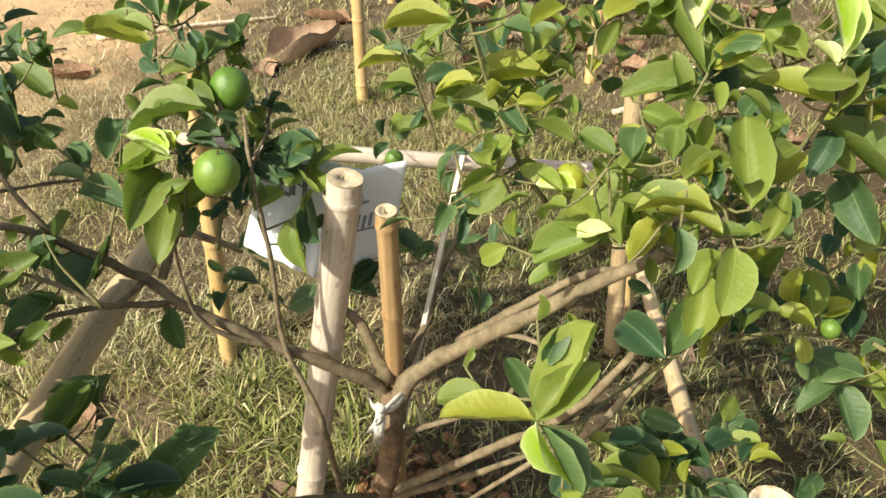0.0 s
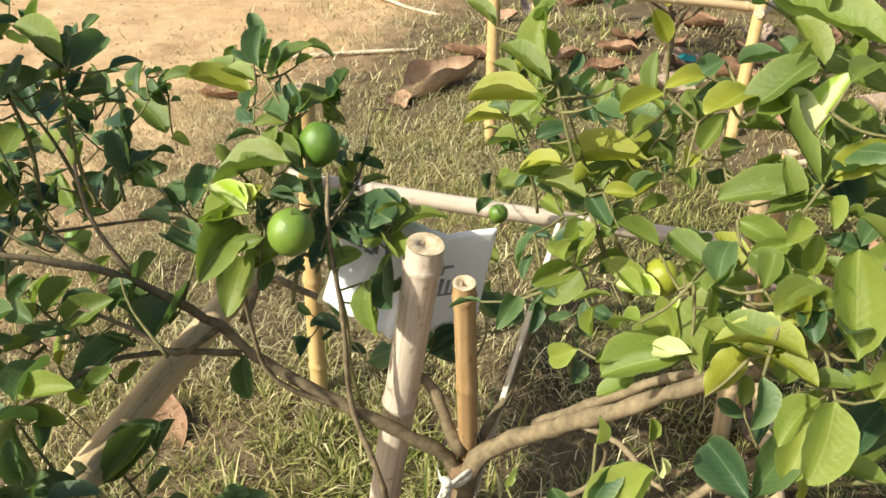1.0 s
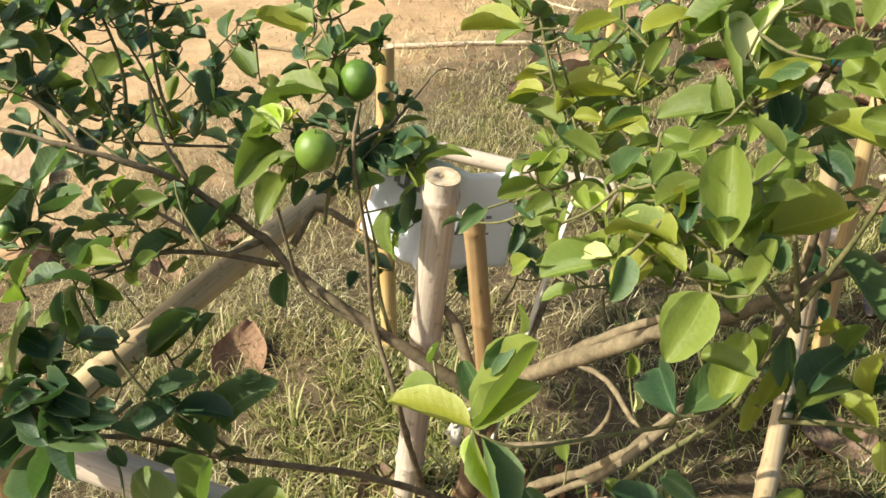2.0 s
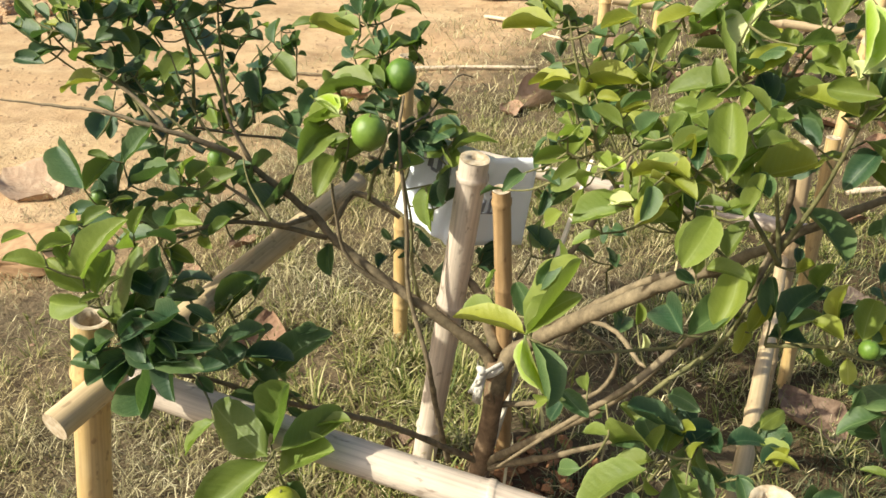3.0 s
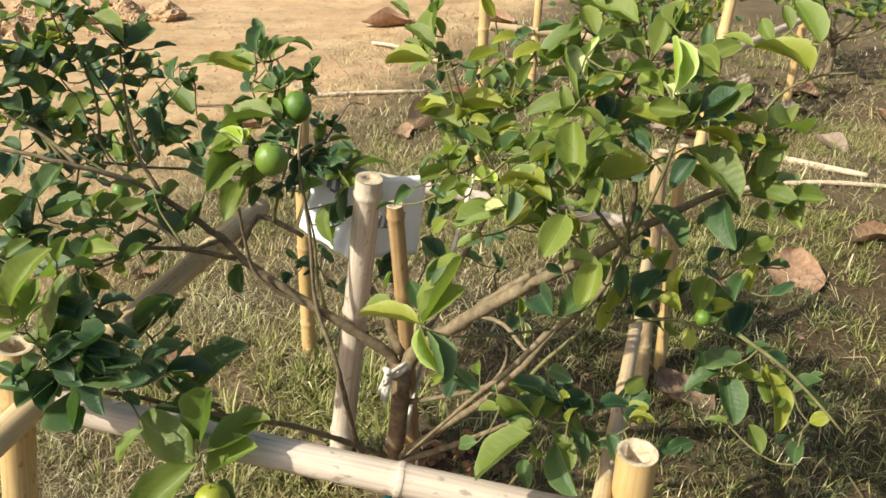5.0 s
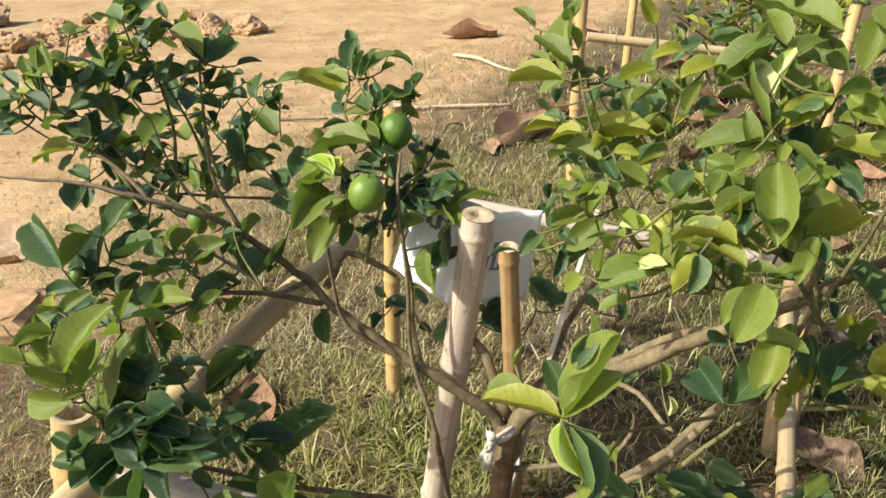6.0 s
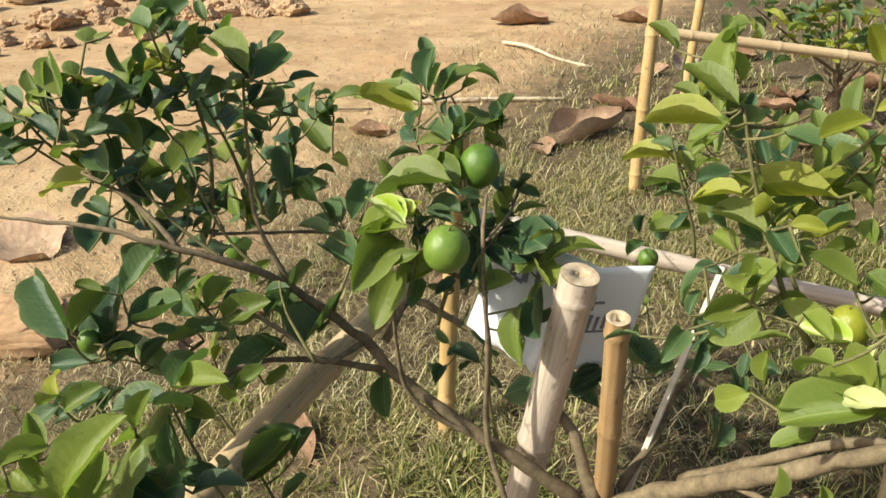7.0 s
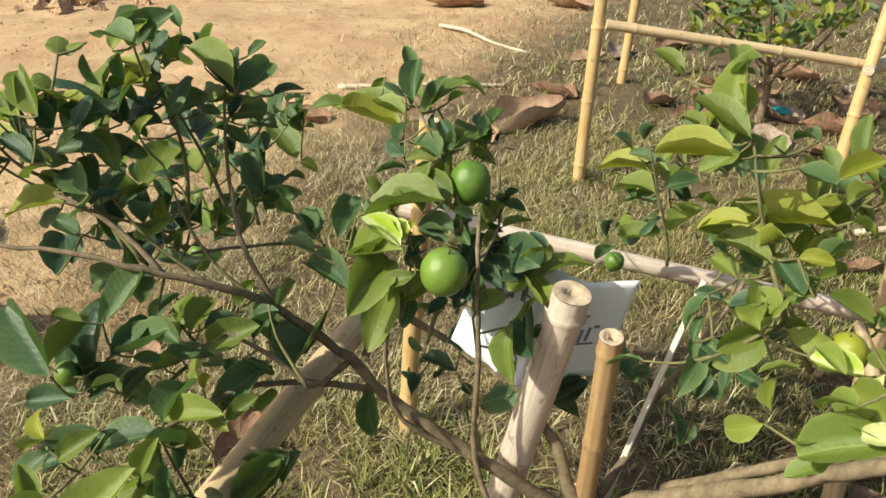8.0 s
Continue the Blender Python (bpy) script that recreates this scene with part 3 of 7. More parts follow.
# Kinds for leaves set behind: mostly darker, inner-crown shade put into leaf colour.
SHADED_KINDS = {"m": "mdm", "d": "dm", "n": "mnl", "l": "nnl", "y": "nyl", "v": "nl", "w": "ln"}


def foliage(leaves, more=0.0):
    """Leaves as (base, tip, normal, width share, kind); each grows from the nearest wood, on a stalk or on a twig of its own.
    more: how many smaller leaves stand behind each one, deeper in the crown."""
    todo = [(Vector(b), Vector(t), n, w, k) for b, t, n, w, k in leaves]
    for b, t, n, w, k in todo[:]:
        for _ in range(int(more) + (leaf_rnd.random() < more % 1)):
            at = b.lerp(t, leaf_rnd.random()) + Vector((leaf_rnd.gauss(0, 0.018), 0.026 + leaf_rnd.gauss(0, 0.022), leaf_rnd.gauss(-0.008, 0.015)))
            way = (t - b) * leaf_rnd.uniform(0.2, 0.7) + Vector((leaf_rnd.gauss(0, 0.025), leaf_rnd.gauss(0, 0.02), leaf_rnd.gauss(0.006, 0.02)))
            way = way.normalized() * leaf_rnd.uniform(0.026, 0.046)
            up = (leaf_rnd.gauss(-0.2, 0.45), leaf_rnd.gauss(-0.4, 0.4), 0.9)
            todo.append((at, at + way, up, leaf_rnd.uniform(0.46, 0.62), leaf_rnd.choice(SHADED_KINDS[k])))
    while todo:
        wood = np.array([p for p, _ in WOOD])
        away = [float(((wood - np.array(leaf[0])) ** 2).sum(1).min()) for leaf in todo]
        base, tip, normal, wide, kind = todo.pop(away.index(min(away)))
        j = int(((wood - np.array(base)) ** 2).sum(1).argmin())
        near, owner = WOOD[j]
        near = Vector(near)
        d = (near - base).length
        if d > 0.004:
            leaf_way = (tip - base).normalized()
            mid = near.lerp(base, 0.5) + Vector((0, 0, -0.07 * d)) - leaf_way * 0.05 * d
            path = smooth_path([near, mid, base], 0.008)
            r = 0.0011 + 0.010 * min(d, 0.1)
            v, f = tube_data([p - TREE_AT for p in path], [r * (1 - 0.4 * i / len(path)) for i in range(len(path))], 6, cap=False)
            if d > 0.03:
                owner = child("shoot", mesh_of("shoot", v, f, M_TWIG), lime_tree)
                WOOD.extend((p, owner) for p in path)
            else:
                child("stalk", mesh_of("stalk", v, f, M_TWIG), owner)
        put_leaf(owner, TREE_AT, base, tip, normal, wide, kind)


limb([(0.163, -0.108, 0.293), (0.147, -0.102, 0.34), (0.108, -0.114, 0.385), (0.035, -0.128, 0.447), (-0.037, -0.133, 0.504), (-0.082, -0.134, 0.54), (-0.122, -0.129, 0.583), (-0.19, -0.157, 0.661), (-0.212, -0.195, 0.705), (-0.275, -0.232, 0.744), (-0.344, -0.253, 0.771), (-0.419, -0.267, 0.783), (-0.525, -0.287, 0.795)], 0.0105, 0.0006)
limb([(0.161, -0.123, 0.267), (0.186, -0.117, 0.353), (0.234, -0.13, 0.405), (0.329, -0.197, 0.513), (0.402, -0.227, 0.579), (0.455, -0.251, 0.621), (0.504, -0.265, 0.662), (0.567, -0.255, 0.7), (0.631, -0.239, 0.727), (0.673, -0.234, 0.742)], 0.0148, 0.004)
limb([(0.261, -0.129, 0.428), (0.32, -0.169, 0.502), (0.374, -0.197, 0.559), (0.418, -0.209, 0.584), (0.472, -0.243, 0.608)], 0.009, 0.004)
limb([(0.143, -0.103, 0.1), (0.243, -0.193, 0.258), (0.306, -0.245, 0.351), (0.336, -0.286, 0.412), (0.377, -0.318, 0.486), (0.417, -0.33, 0.556), (0.468, -0.335, 0.612), (0.489, -0.328, 0.658), (0.497, -0.331, 0.692)], 0.0075, 0.004)
limb([(0.079, -0.106, 0.097), (0.073, -0.142, 0.221), (0.064, -0.169, 0.364), (0.038, -0.145, 0.436), (0.028, -0.138, 0.485), (0.031, -0.137, 0.598), (0.027, -0.141, 0.676), (0.025, -0.136, 0.728), (0.021, -0.092, 0.766)], 0.0055, 0.0022)
limb([(0.166, -0.1, 0.348), (0.149, -0.092, 0.388), (0.132, -0.08, 0.437), (0.107, -0.07, 0.463)], 0.01, 0.006)
limb([(0.17, -0.102, 0.301), (0.2, -0.071, 0.367), (0.231, -0.041, 0.41), (0.252, -0.017, 0.466), (0.287, -0, 0.525), (0.329, 0.017, 0.604), (0.349, 0.025, 0.652)], 0.007, 0.003)
limb([(0.143, -0.103, 0.1), (0.027, -0.221, 0.263), (-0.027, -0.285, 0.334), (-0.067, -0.319, 0.369), (-0.121, -0.355, 0.408), (-0.17, -0.386, 0.453), (-0.194, -0.427, 0.491)], 0.006, 0.003)
limb([(0.149, -0.105, 0.096), (0.272, -0.177, 0.213), (0.36, -0.226, 0.304)], 0.008, 0.003)
limb([(0.168, -0.11, 0.245), (0.266, -0.12, 0.277), (0.331, -0.131, 0.317), (0.354, -0.132, 0.39), (0.297, -0.156, 0.45)], 0.005, 0.0025)
limb([(0.296, -0.174, 0.482), (0.347, -0.218, 0.49), (0.379, -0.265, 0.477), (0.388, -0.274, 0.479)], 0.004, 0.003)
limb([(0.035, -0.128, 0.447), (-0.034, -0.148, 0.497), (-0.066, -0.154, 0.54), (-0.071, -0.161, 0.613), (-0.064, -0.18, 0.66)], 0.004, 0.002)
limb([(-0.122, -0.131, 0.58), (-0.143, -0.205, 0.601), (-0.179, -0.213, 0.641), (-0.222, -0.225, 0.676)], 0.004, 0.002)
limb([(-0.097, -0.142, 0.552), (-0.16, -0.19, 0.592), (-0.21, -0.235, 0.612), (-0.24, -0.284, 0.617), (-0.256, -0.318, 0.624)], 0.0045, 0.002)
limb([(-0.19, -0.157, 0.661), (-0.21, -0.158, 0.708), (-0.229, -0.15, 0.75), (-0.236, -0.136, 0.798)], 0.0035, 0.002)
limb([(-0.275, -0.232, 0.744), (-0.301, -0.223, 0.768), (-0.338, -0.216, 0.794), (-0.377, -0.222, 0.819)], 0.0035, 0.002)
limb([(0.027, -0.141, 0.676), (-0.091, -0.037, 0.655), (-0.219, 0.034, 0.639), (-0.273, -0.031, 0.667), (-0.289, -0.144, 0.718)], 0.003, 0.002)
limb([(0.504, -0.265, 0.662), (0.513, -0.27, 0.692), (0.511, -0.289, 0.761), (0.482, -0.301, 0.813)], 0.004, 0.003)
limb([(-0.125, -0.045, 0.524), (-0.103, 0.003, 0.563), (-0.058, 0.006, 0.545), (-0.022, 0.005, 0.524)], 0.006, 0.005)
limb([(0.029, -0.133, 0.731), (0.039, 0, 0.717), (0.02, 0.274, 0.694), (0.039, 0.328, 0.679)], 0.002, 0.0012)
shoot([(-0.301, -0.22, 0.749), (-0.332, -0.211, 0.784), (-0.365, -0.204, 0.814), (-0.417, -0.206, 0.837), (-0.458, -0.191, 0.865)], 0.0028)
shoot([(-0.323, -0.211, 0.756), (-0.349, -0.196, 0.799), (-0.365, -0.168, 0.84), (-0.369, -0.129, 0.874), (-0.368, -0.12, 0.892)], 0.0026)
shoot([(-0.314, -0.094, 0.732), (-0.311, -0.083, 0.797), (-0.315, -0.088, 0.857), (-0.328, -0.086, 0.891), (-0.329, -0.098, 0.937), (-0.334, -0.102, 0.954)], 0.003)
shoot([(-0.277, -0.069, 0.74), (-0.297, -0.06, 0.79), (-0.309, -0.066, 0.829), (-0.317, -0.076, 0.861)], 0.0028)
shoot([(-0.257, -0.076, 0.715), (-0.264, -0.078, 0.759), (-0.265, -0.075, 0.811), (-0.258, -0.079, 0.869), (-0.254, -0.079, 0.89)], 0.003)
shoot([(-0.282, 0.031, 0.667), (-0.32, 0.103, 0.692), (-0.359, 0.187, 0.719), (-0.348, 0.261, 0.746), (-0.326, 0.28, 0.771)], 0.0026)
shoot([(-0.217, -0.175, 0.594), (-0.248, -0.186, 0.603), (-0.276, -0.194, 0.636), (-0.288, -0.195, 0.658), (-0.296, -0.199, 0.674)], 0.0026)
shoot([(-0.269, -0.231, 0.631), (-0.299, -0.266, 0.617), (-0.334, -0.276, 0.628), (-0.351, -0.286, 0.635)], 0.0024)
shoot([(-0.194, -0.188, 0.607), (-0.23, -0.232, 0.599), (-0.257, -0.271, 0.597), (-0.277, -0.289, 0.591)], 0.0026)
shoot([(-0.136, -0.238, 0.623), (-0.172, -0.218, 0.671), (-0.183, -0.203, 0.7)], 0.0024)
shoot([(-0.031, -0.125, 0.613), (-0.02, -0.125, 0.654), (-0.003, -0.117, 0.704), (0.003, -0.095, 0.746), (-0.014, -0.054, 0.789), (-0.04, -0.027, 0.823), (-0.057, -0.008, 0.846)], 0.003)
shoot([(-0.053, -0.16, 0.669), (-0.046, -0.146, 0.715), (-0.044, -0.145, 0.75), (-0.06, -0.152, 0.756)], 0.0022)
shoot([(0.002, -0.119, 0.652), (0.01, -0.102, 0.683), (0.025, -0.067, 0.699), (0.042, -0.047, 0.706), (0.08, -0.082, 0.686)], 0.0024)
shoot([(0.036, -0.093, 0.413), (0.024, -0.093, 0.487), (0.026, -0.097, 0.569), (0.019, -0.1, 0.636)], 0.0035)
shoot([(-0.151, -0.407, 0.533), (-0.182, -0.455, 0.519), (-0.21, -0.481, 0.545), (-0.226, -0.479, 0.597), (-0.238, -0.48, 0.62), (-0.254, -0.467, 0.649), (-0.276, -0.459, 0.671)], 0.003)
shoot([(-0.157, -0.366, 0.484), (-0.194, -0.358, 0.532), (-0.232, -0.342, 0.594), (-0.249, -0.335, 0.634)], 0.0026)
shoot([(-0.07, -0.342, 0.393), (-0.115, -0.354, 0.449), (-0.149, -0.361, 0.491), (-0.192, -0.343, 0.537)], 0.0026)
shoot([(-0.139, -0.321, 0.432), (-0.194, -0.281, 0.482), (-0.231, -0.263, 0.528), (-0.254, -0.259, 0.564)], 0.0022)
shoot([(0.021, -0.495, 0.357), (-0.018, -0.505, 0.394), (-0.036, -0.498, 0.433), (-0.037, -0.497, 0.456)], 0.0025)
shoot([(0.41, -0.381, 0.591), (0.357, -0.407, 0.542), (0.305, -0.378, 0.468), (0.201, -0.314, 0.305)], 0.0045, M_BARK)
shoot([(0.405, -0.4, 0.601), (0.337, -0.457, 0.626), (0.289, -0.508, 0.656), (0.26, -0.516, 0.672)], 0.0022)
shoot([(0.366, -0.363, 0.473), (0.401, -0.363, 0.523), (0.457, -0.354, 0.582), (0.49, -0.335, 0.647), (0.503, -0.33, 0.691)], 0.0035)
shoot([(0.501, -0.363, 0.592), (0.562, -0.368, 0.602), (0.599, -0.368, 0.59), (0.636, -0.348, 0.571), (0.692, -0.335, 0.533)], 0.003)
shoot([(0.495, -0.374, 0.699), (0.439, -0.427, 0.79), (0.414, -0.454, 0.813), (0.408, -0.458, 0.818)], 0.0028)
shoot([(0.504, -0.336, 0.68), (0.483, -0.332, 0.778), (0.463, -0.324, 0.841), (0.441, -0.335, 0.872)], 0.0026)
shoot([(0.46, -0.3, 0.657), (0.412, -0.315, 0.708), (0.367, -0.316, 0.765), (0.349, -0.334, 0.779)], 0.0024)
shoot([(0.503, -0.33, 0.691), (0.526, -0.343, 0.764), (0.538, -0.361, 0.831), (0.539, -0.376, 0.867), (0.531, -0.384, 0.898)], 0.003)
shoot([(0.477, -0.283, 0.827), (0.497, -0.264, 0.875), (0.518, -0.254, 0.905), (0.523, -0.244, 0.922)], 0.0026)
shoot([(0.331, -0.257, 0.716), (0.307, -0.253, 0.752), (0.285, -0.221, 0.807), (0.268, -0.214, 0.856), (0.255, -0.206, 0.907)], 0.003)
shoot([(0.33, 0.111, 0.585), (0.387, 0.168, 0.625), (0.478, 0.224, 0.652), (0.507, 0.237, 0.665)], 0.0022)
shoot([(0.182, -0.004, 0.43), (0.2, 0.019, 0.465), (0.193, 0.028, 0.505)], 0.002)
shoot([(0.361, -0.351, 0.287), (0.397, -0.397, 0.4), (0.411, -0.419, 0.461), (0.413, -0.421, 0.477)], 0.0025)
shoot([(0.396, -0.336, 0.511), (0.449, -0.375, 0.464), (0.478, -0.432, 0.454)], 0.0018)
shoot([(0.623, -0.35, 0.776), (0.654, -0.304, 0.862), (0.702, -0.293, 0.896), (0.75, -0.296, 0.904)], 0.0026)
shoot([(0.623, -0.35, 0.776), (0.662, -0.32, 0.829), (0.671, -0.316, 0.835)], 0.0024)
shoot([(0.637, -0.403, 0.604), (0.682, -0.423, 0.578), (0.72, -0.446, 0.548), (0.757, -0.472, 0.512)], 0.003)
shoot([(-0.297, -0.168, 0.756), (-0.329, -0.21, 0.791), (-0.349, -0.251, 0.825)], 0.002)
shoot([(-0.199, -0.173, 0.678), (-0.243, -0.179, 0.724), (-0.275, -0.17, 0.772), (-0.298, -0.155, 0.827)], 0.0022)
shoot([(-0.241, -0.205, 0.718), (-0.296, -0.203, 0.761), (-0.333, -0.198, 0.805), (-0.362, -0.189, 0.851)], 0.0022)
shoot([(-0.156, -0.14, 0.618), (-0.138, -0.12, 0.668), (-0.125, -0.105, 0.71), (-0.115, -0.092, 0.752)], 0.0022)
shoot([(0.275, 0.16, 0.58), (0.268, 0.161, 0.625), (0.243, 0.143, 0.702), (0.223, 0.141, 0.767)], 0.0026)
shoot([(0.334, -0.192, 0.719), (0.311, -0.192, 0.767), (0.298, -0.19, 0.795), (0.276, -0.184, 0.852), (0.262, -0.174, 0.895)], 0.0022)
foliage([((-0.418, -0.228, 0.873), (-0.471, -0.21, 0.867), (-0.2, -0.4, 0.9), 0.57, "m"), ((-0.438, -0.213, 0.846), (-0.474, -0.221, 0.835), (0, -0.7, 0.7), 0.62, "d"), ((-0.423, -0.226, 0.884), (-0.452, -0.214, 0.902), (0.4, -0.2, 0.9), 0.57, "m"), ((-0.383, -0.242, 0.898), (-0.401, -0.226, 0.925), (-0.1, -0.9, 0.4), 0.5, "n"), ((-0.37, -0.25, 0.906), (-0.401, -0.207, 0.927), (-0.5, -0.6, 0.6), 0.55, "l"), ((-0.35, -0.253, 0.908), (-0.383, -0.204, 0.928), (-0.5, -0.6, 0.6), 0.53, "n"), ((-0.387, -0.233, 0.876), (-0.427, -0.23, 0.885), (0.2, -0.2, 1), 0.52, "y"), ((-0.358, -0.236, 0.88), (-0.389, -0.215, 0.902), (0.5, -0.2, 0.9), 0.56, "m"), ((-0.361, -0.224, 0.882), (-0.375, -0.195, 0.906), (0, -0.6, 0.8), 0.6, "m")], 1.3)
foliage([((-0.381, -0.179, 0.864), (-0.333, -0.184, 0.898), (-0.3, -0.9, 0.3), 0.62, "d"), ((-0.342, -0.19, 0.897), (-0.394, -0.182, 0.914), (0.3, 0.1, 0.9), 0.54, "y"), ((-0.348, -0.162, 0.894), (-0.397, -0.142, 0.915), (0.5, 0.2, 0.9), 0.63, "d"), ((-0.349, -0.156, 0.88), (-0.368, -0.109, 0.934), (-0.6, -0.7, 0.4), 0.57, "n"), ((-0.343, -0.163, 0.859), (-0.366, -0.124, 0.888), (-0.5, -0.7, 0.5), 0.58, "n"), ((-0.358, -0.265, 0.868), (-0.4, -0.244, 0.876), (0.2, -0.1, 1), 0.5, "d"), ((-0.364, -0.229, 0.851), (-0.414, -0.216, 0.846), (-0.2, -0.3, 0.9), 0.52, "n"), ((-0.382, -0.197, 0.853), (-0.335, -0.202, 0.865), (-0.3, -0.7, 0.7), 0.61, "m"), ((-0.364, -0.171, 0.861), (-0.325, -0.196, 0.847), (0.1, -0.3, 0.9), 0.62, "n")], 1.3)
foliage([((-0.33, -0.238, 0.828), (-0.373, -0.209, 0.851), (0, -0.6, 0.8), 0.56, "m"), ((-0.363, -0.221, 0.823), (-0.394, -0.213, 0.838), (0.4, -0.3, 0.9), 0.55, "d"), ((-0.335, -0.215, 0.818), (-0.358, -0.183, 0.839), (-0.2, -0.6, 0.8), 0.6, "m"), ((-0.348, -0.191, 0.805), (-0.343, -0.158, 0.832), (0, -0.6, 0.8), 0.61, "m"), ((-0.345, -0.184, 0.795), (-0.341, -0.128, 0.796), (0.2, 0, 1), 0.61, "l"), ((-0.347, -0.205, 0.799), (-0.35, -0.172, 0.804), (0.5, -0.1, 0.9), 0.61, "w"), ((-0.381, -0.204, 0.799), (-0.448, -0.211, 0.805), (0.1, -0.2, 1), 0.59, "y"), ((-0.386, -0.206, 0.793), (-0.42, -0.205, 0.778), (-0.3, -0.6, 0.7), 0.57, "m"), ((-0.286, -0.191, 0.958), (-0.334, -0.164, 0.975), (0.2, -0.3, 0.9), 0.6, "m")], 1.3)
foliage([((-0.293, -0.177, 0.95), (-0.301, -0.149, 0.974), (-0.3, -0.7, 0.7), 0.59, "l"), ((-0.316, -0.128, 0.948), (-0.275, -0.152, 0.977), (-0.5, -0.8, 0.1), 0.58, "m"), ((-0.302, -0.128, 0.928), (-0.302, -0.106, 0.954), (-0.2, -0.7, 0.6), 0.56, "d"), ((-0.3, -0.148, 0.915), (-0.326, -0.141, 0.94), (0.6, -0.4, 0.7), 0.57, "y"), ((-0.299, -0.128, 0.91), (-0.341, -0.115, 0.924), (0.2, -0.2, 0.9), 0.56, "d"), ((-0.308, -0.113, 0.907), (-0.33, -0.062, 0.927), (-0.6, -0.5, 0.6), 0.66, "m"), ((-0.306, -0.105, 0.911), (-0.295, -0.077, 0.93), (0.1, -0.6, 0.8), 0.63, "n"), ((-0.324, -0.103, 0.885), (-0.363, -0.111, 0.903), (0.4, -0.1, 0.9), 0.61, "y"), ((-0.321, -0.109, 0.874), (-0.371, -0.107, 0.869), (-0.1, -0.6, 0.8), 0.61, "d")], 1.3)
foliage([((-0.302, -0.12, 0.865), (-0.298, -0.082, 0.903), (-0.4, -0.6, 0.7), 0.59, "m"), ((-0.342, -0.049, 0.846), (-0.284, -0.092, 0.88), (-0.7, -0.7, 0.3), 0.53, "m"), ((-0.321, -0.098, 0.849), (-0.371, -0.097, 0.851), (0, -0.4, 0.9), 0.6, "d"), ((-0.337, -0.01, 0.795), (-0.366, 0.034, 0.831), (-0.2, -0.7, 0.7), 0.58, "d"), ((-0.318, -0.027, 0.803), (-0.33, 0.052, 0.807), (0.1, 0, 1), 0.66, "d"), ((-0.374, 0.006, 0.784), (-0.366, -0.076, 0.785), (0.2, 0, 1), 0.6, "n"), ((-0.378, 0.006, 0.788), (-0.336, -0.024, 0.785), (-0.5, -0.8, 0.4), 0.63, "m"), ((-0.395, 0.068, 0.742), (-0.344, 0.006, 0.735), (0, -0.2, 1), 0.56, "n"), ((-0.343, 0.047, 0.736), (-0.352, 0.123, 0.751), (0.1, -0.2, 1), 0.6, "m")], 1.3)
foliage([((-0.34, -0.122, 0.756), (-0.372, -0.092, 0.775), (-0.2, -0.7, 0.7), 0.58, "d"), ((-0.329, -0.099, 0.755), (-0.351, -0.079, 0.771), (0.1, -0.6, 0.8), 0.58, "m"), ((-0.287, -0.174, 0.775), (-0.329, -0.189, 0.766), (-0.1, -0.3, 0.9), 0.58, "n"), ((-0.328, -0.067, 0.705), (-0.376, -0.031, 0.712), (-0.4, -0.7, 0.6), 0.58, "d"), ((-0.316, -0.059, 0.709), (-0.354, -0.011, 0.718), (-0.2, -0.4, 0.9), 0.59, "m"), ((-0.338, 0.007, 0.669), (-0.372, 0.062, 0.692), (-0.6, -0.6, 0.6), 0.6, "l"), ((-0.335, 0.022, 0.651), (-0.358, 0.057, 0.677), (0.6, -0.2, 0.8), 0.54, "y"), ((-0.312, 0.045, 0.645), (-0.327, 0.106, 0.693), (-0.4, -0.6, 0.7), 0.58, "m"), ((-0.328, 0.053, 0.658), (-0.347, 0.096, 0.689), (-0.3, -0.6, 0.7), 0.6, "d")], 1.3)
foliage([((-0.326, -0.135, 0.72), (-0.374, -0.101, 0.718), (-0.1, -0.1, 1), 0.63, "d"), ((-0.446, -0.115, 0.716), (-0.436, -0.146, 0.699), (0.3, -0.4, 0.9), 0.64, "d"), ((-0.231, -0.112, 0.898), (-0.285, -0.089, 0.934), (0.4, -0.4, 0.8), 0.57, "l"), ((-0.239, -0.104, 0.892), (-0.272, -0.093, 0.912), (0.4, -0.3, 0.8), 0.58, "m"), ((-0.251, -0.09, 0.884), (-0.287, -0.073, 0.883), (-0.2, -0.5, 0.9), 0.64, "n"), ((-0.234, -0.103, 0.888), (-0.217, -0.044, 0.897), (0.3, -0.2, 0.9), 0.61, "m"), ((-0.236, -0.099, 0.884), (-0.246, -0.048, 0.907), (-0.4, -0.4, 0.8), 0.56, "d"), ((-0.291, -0.031, 0.837), (-0.308, -0.017, 0.852), (-0.2, -0.8, 0.6), 0.57, "d"), ((-0.26, -0.067, 0.849), (-0.25, -0.043, 0.865), (0.1, -0.6, 0.8), 0.58, "d")], 1.3)
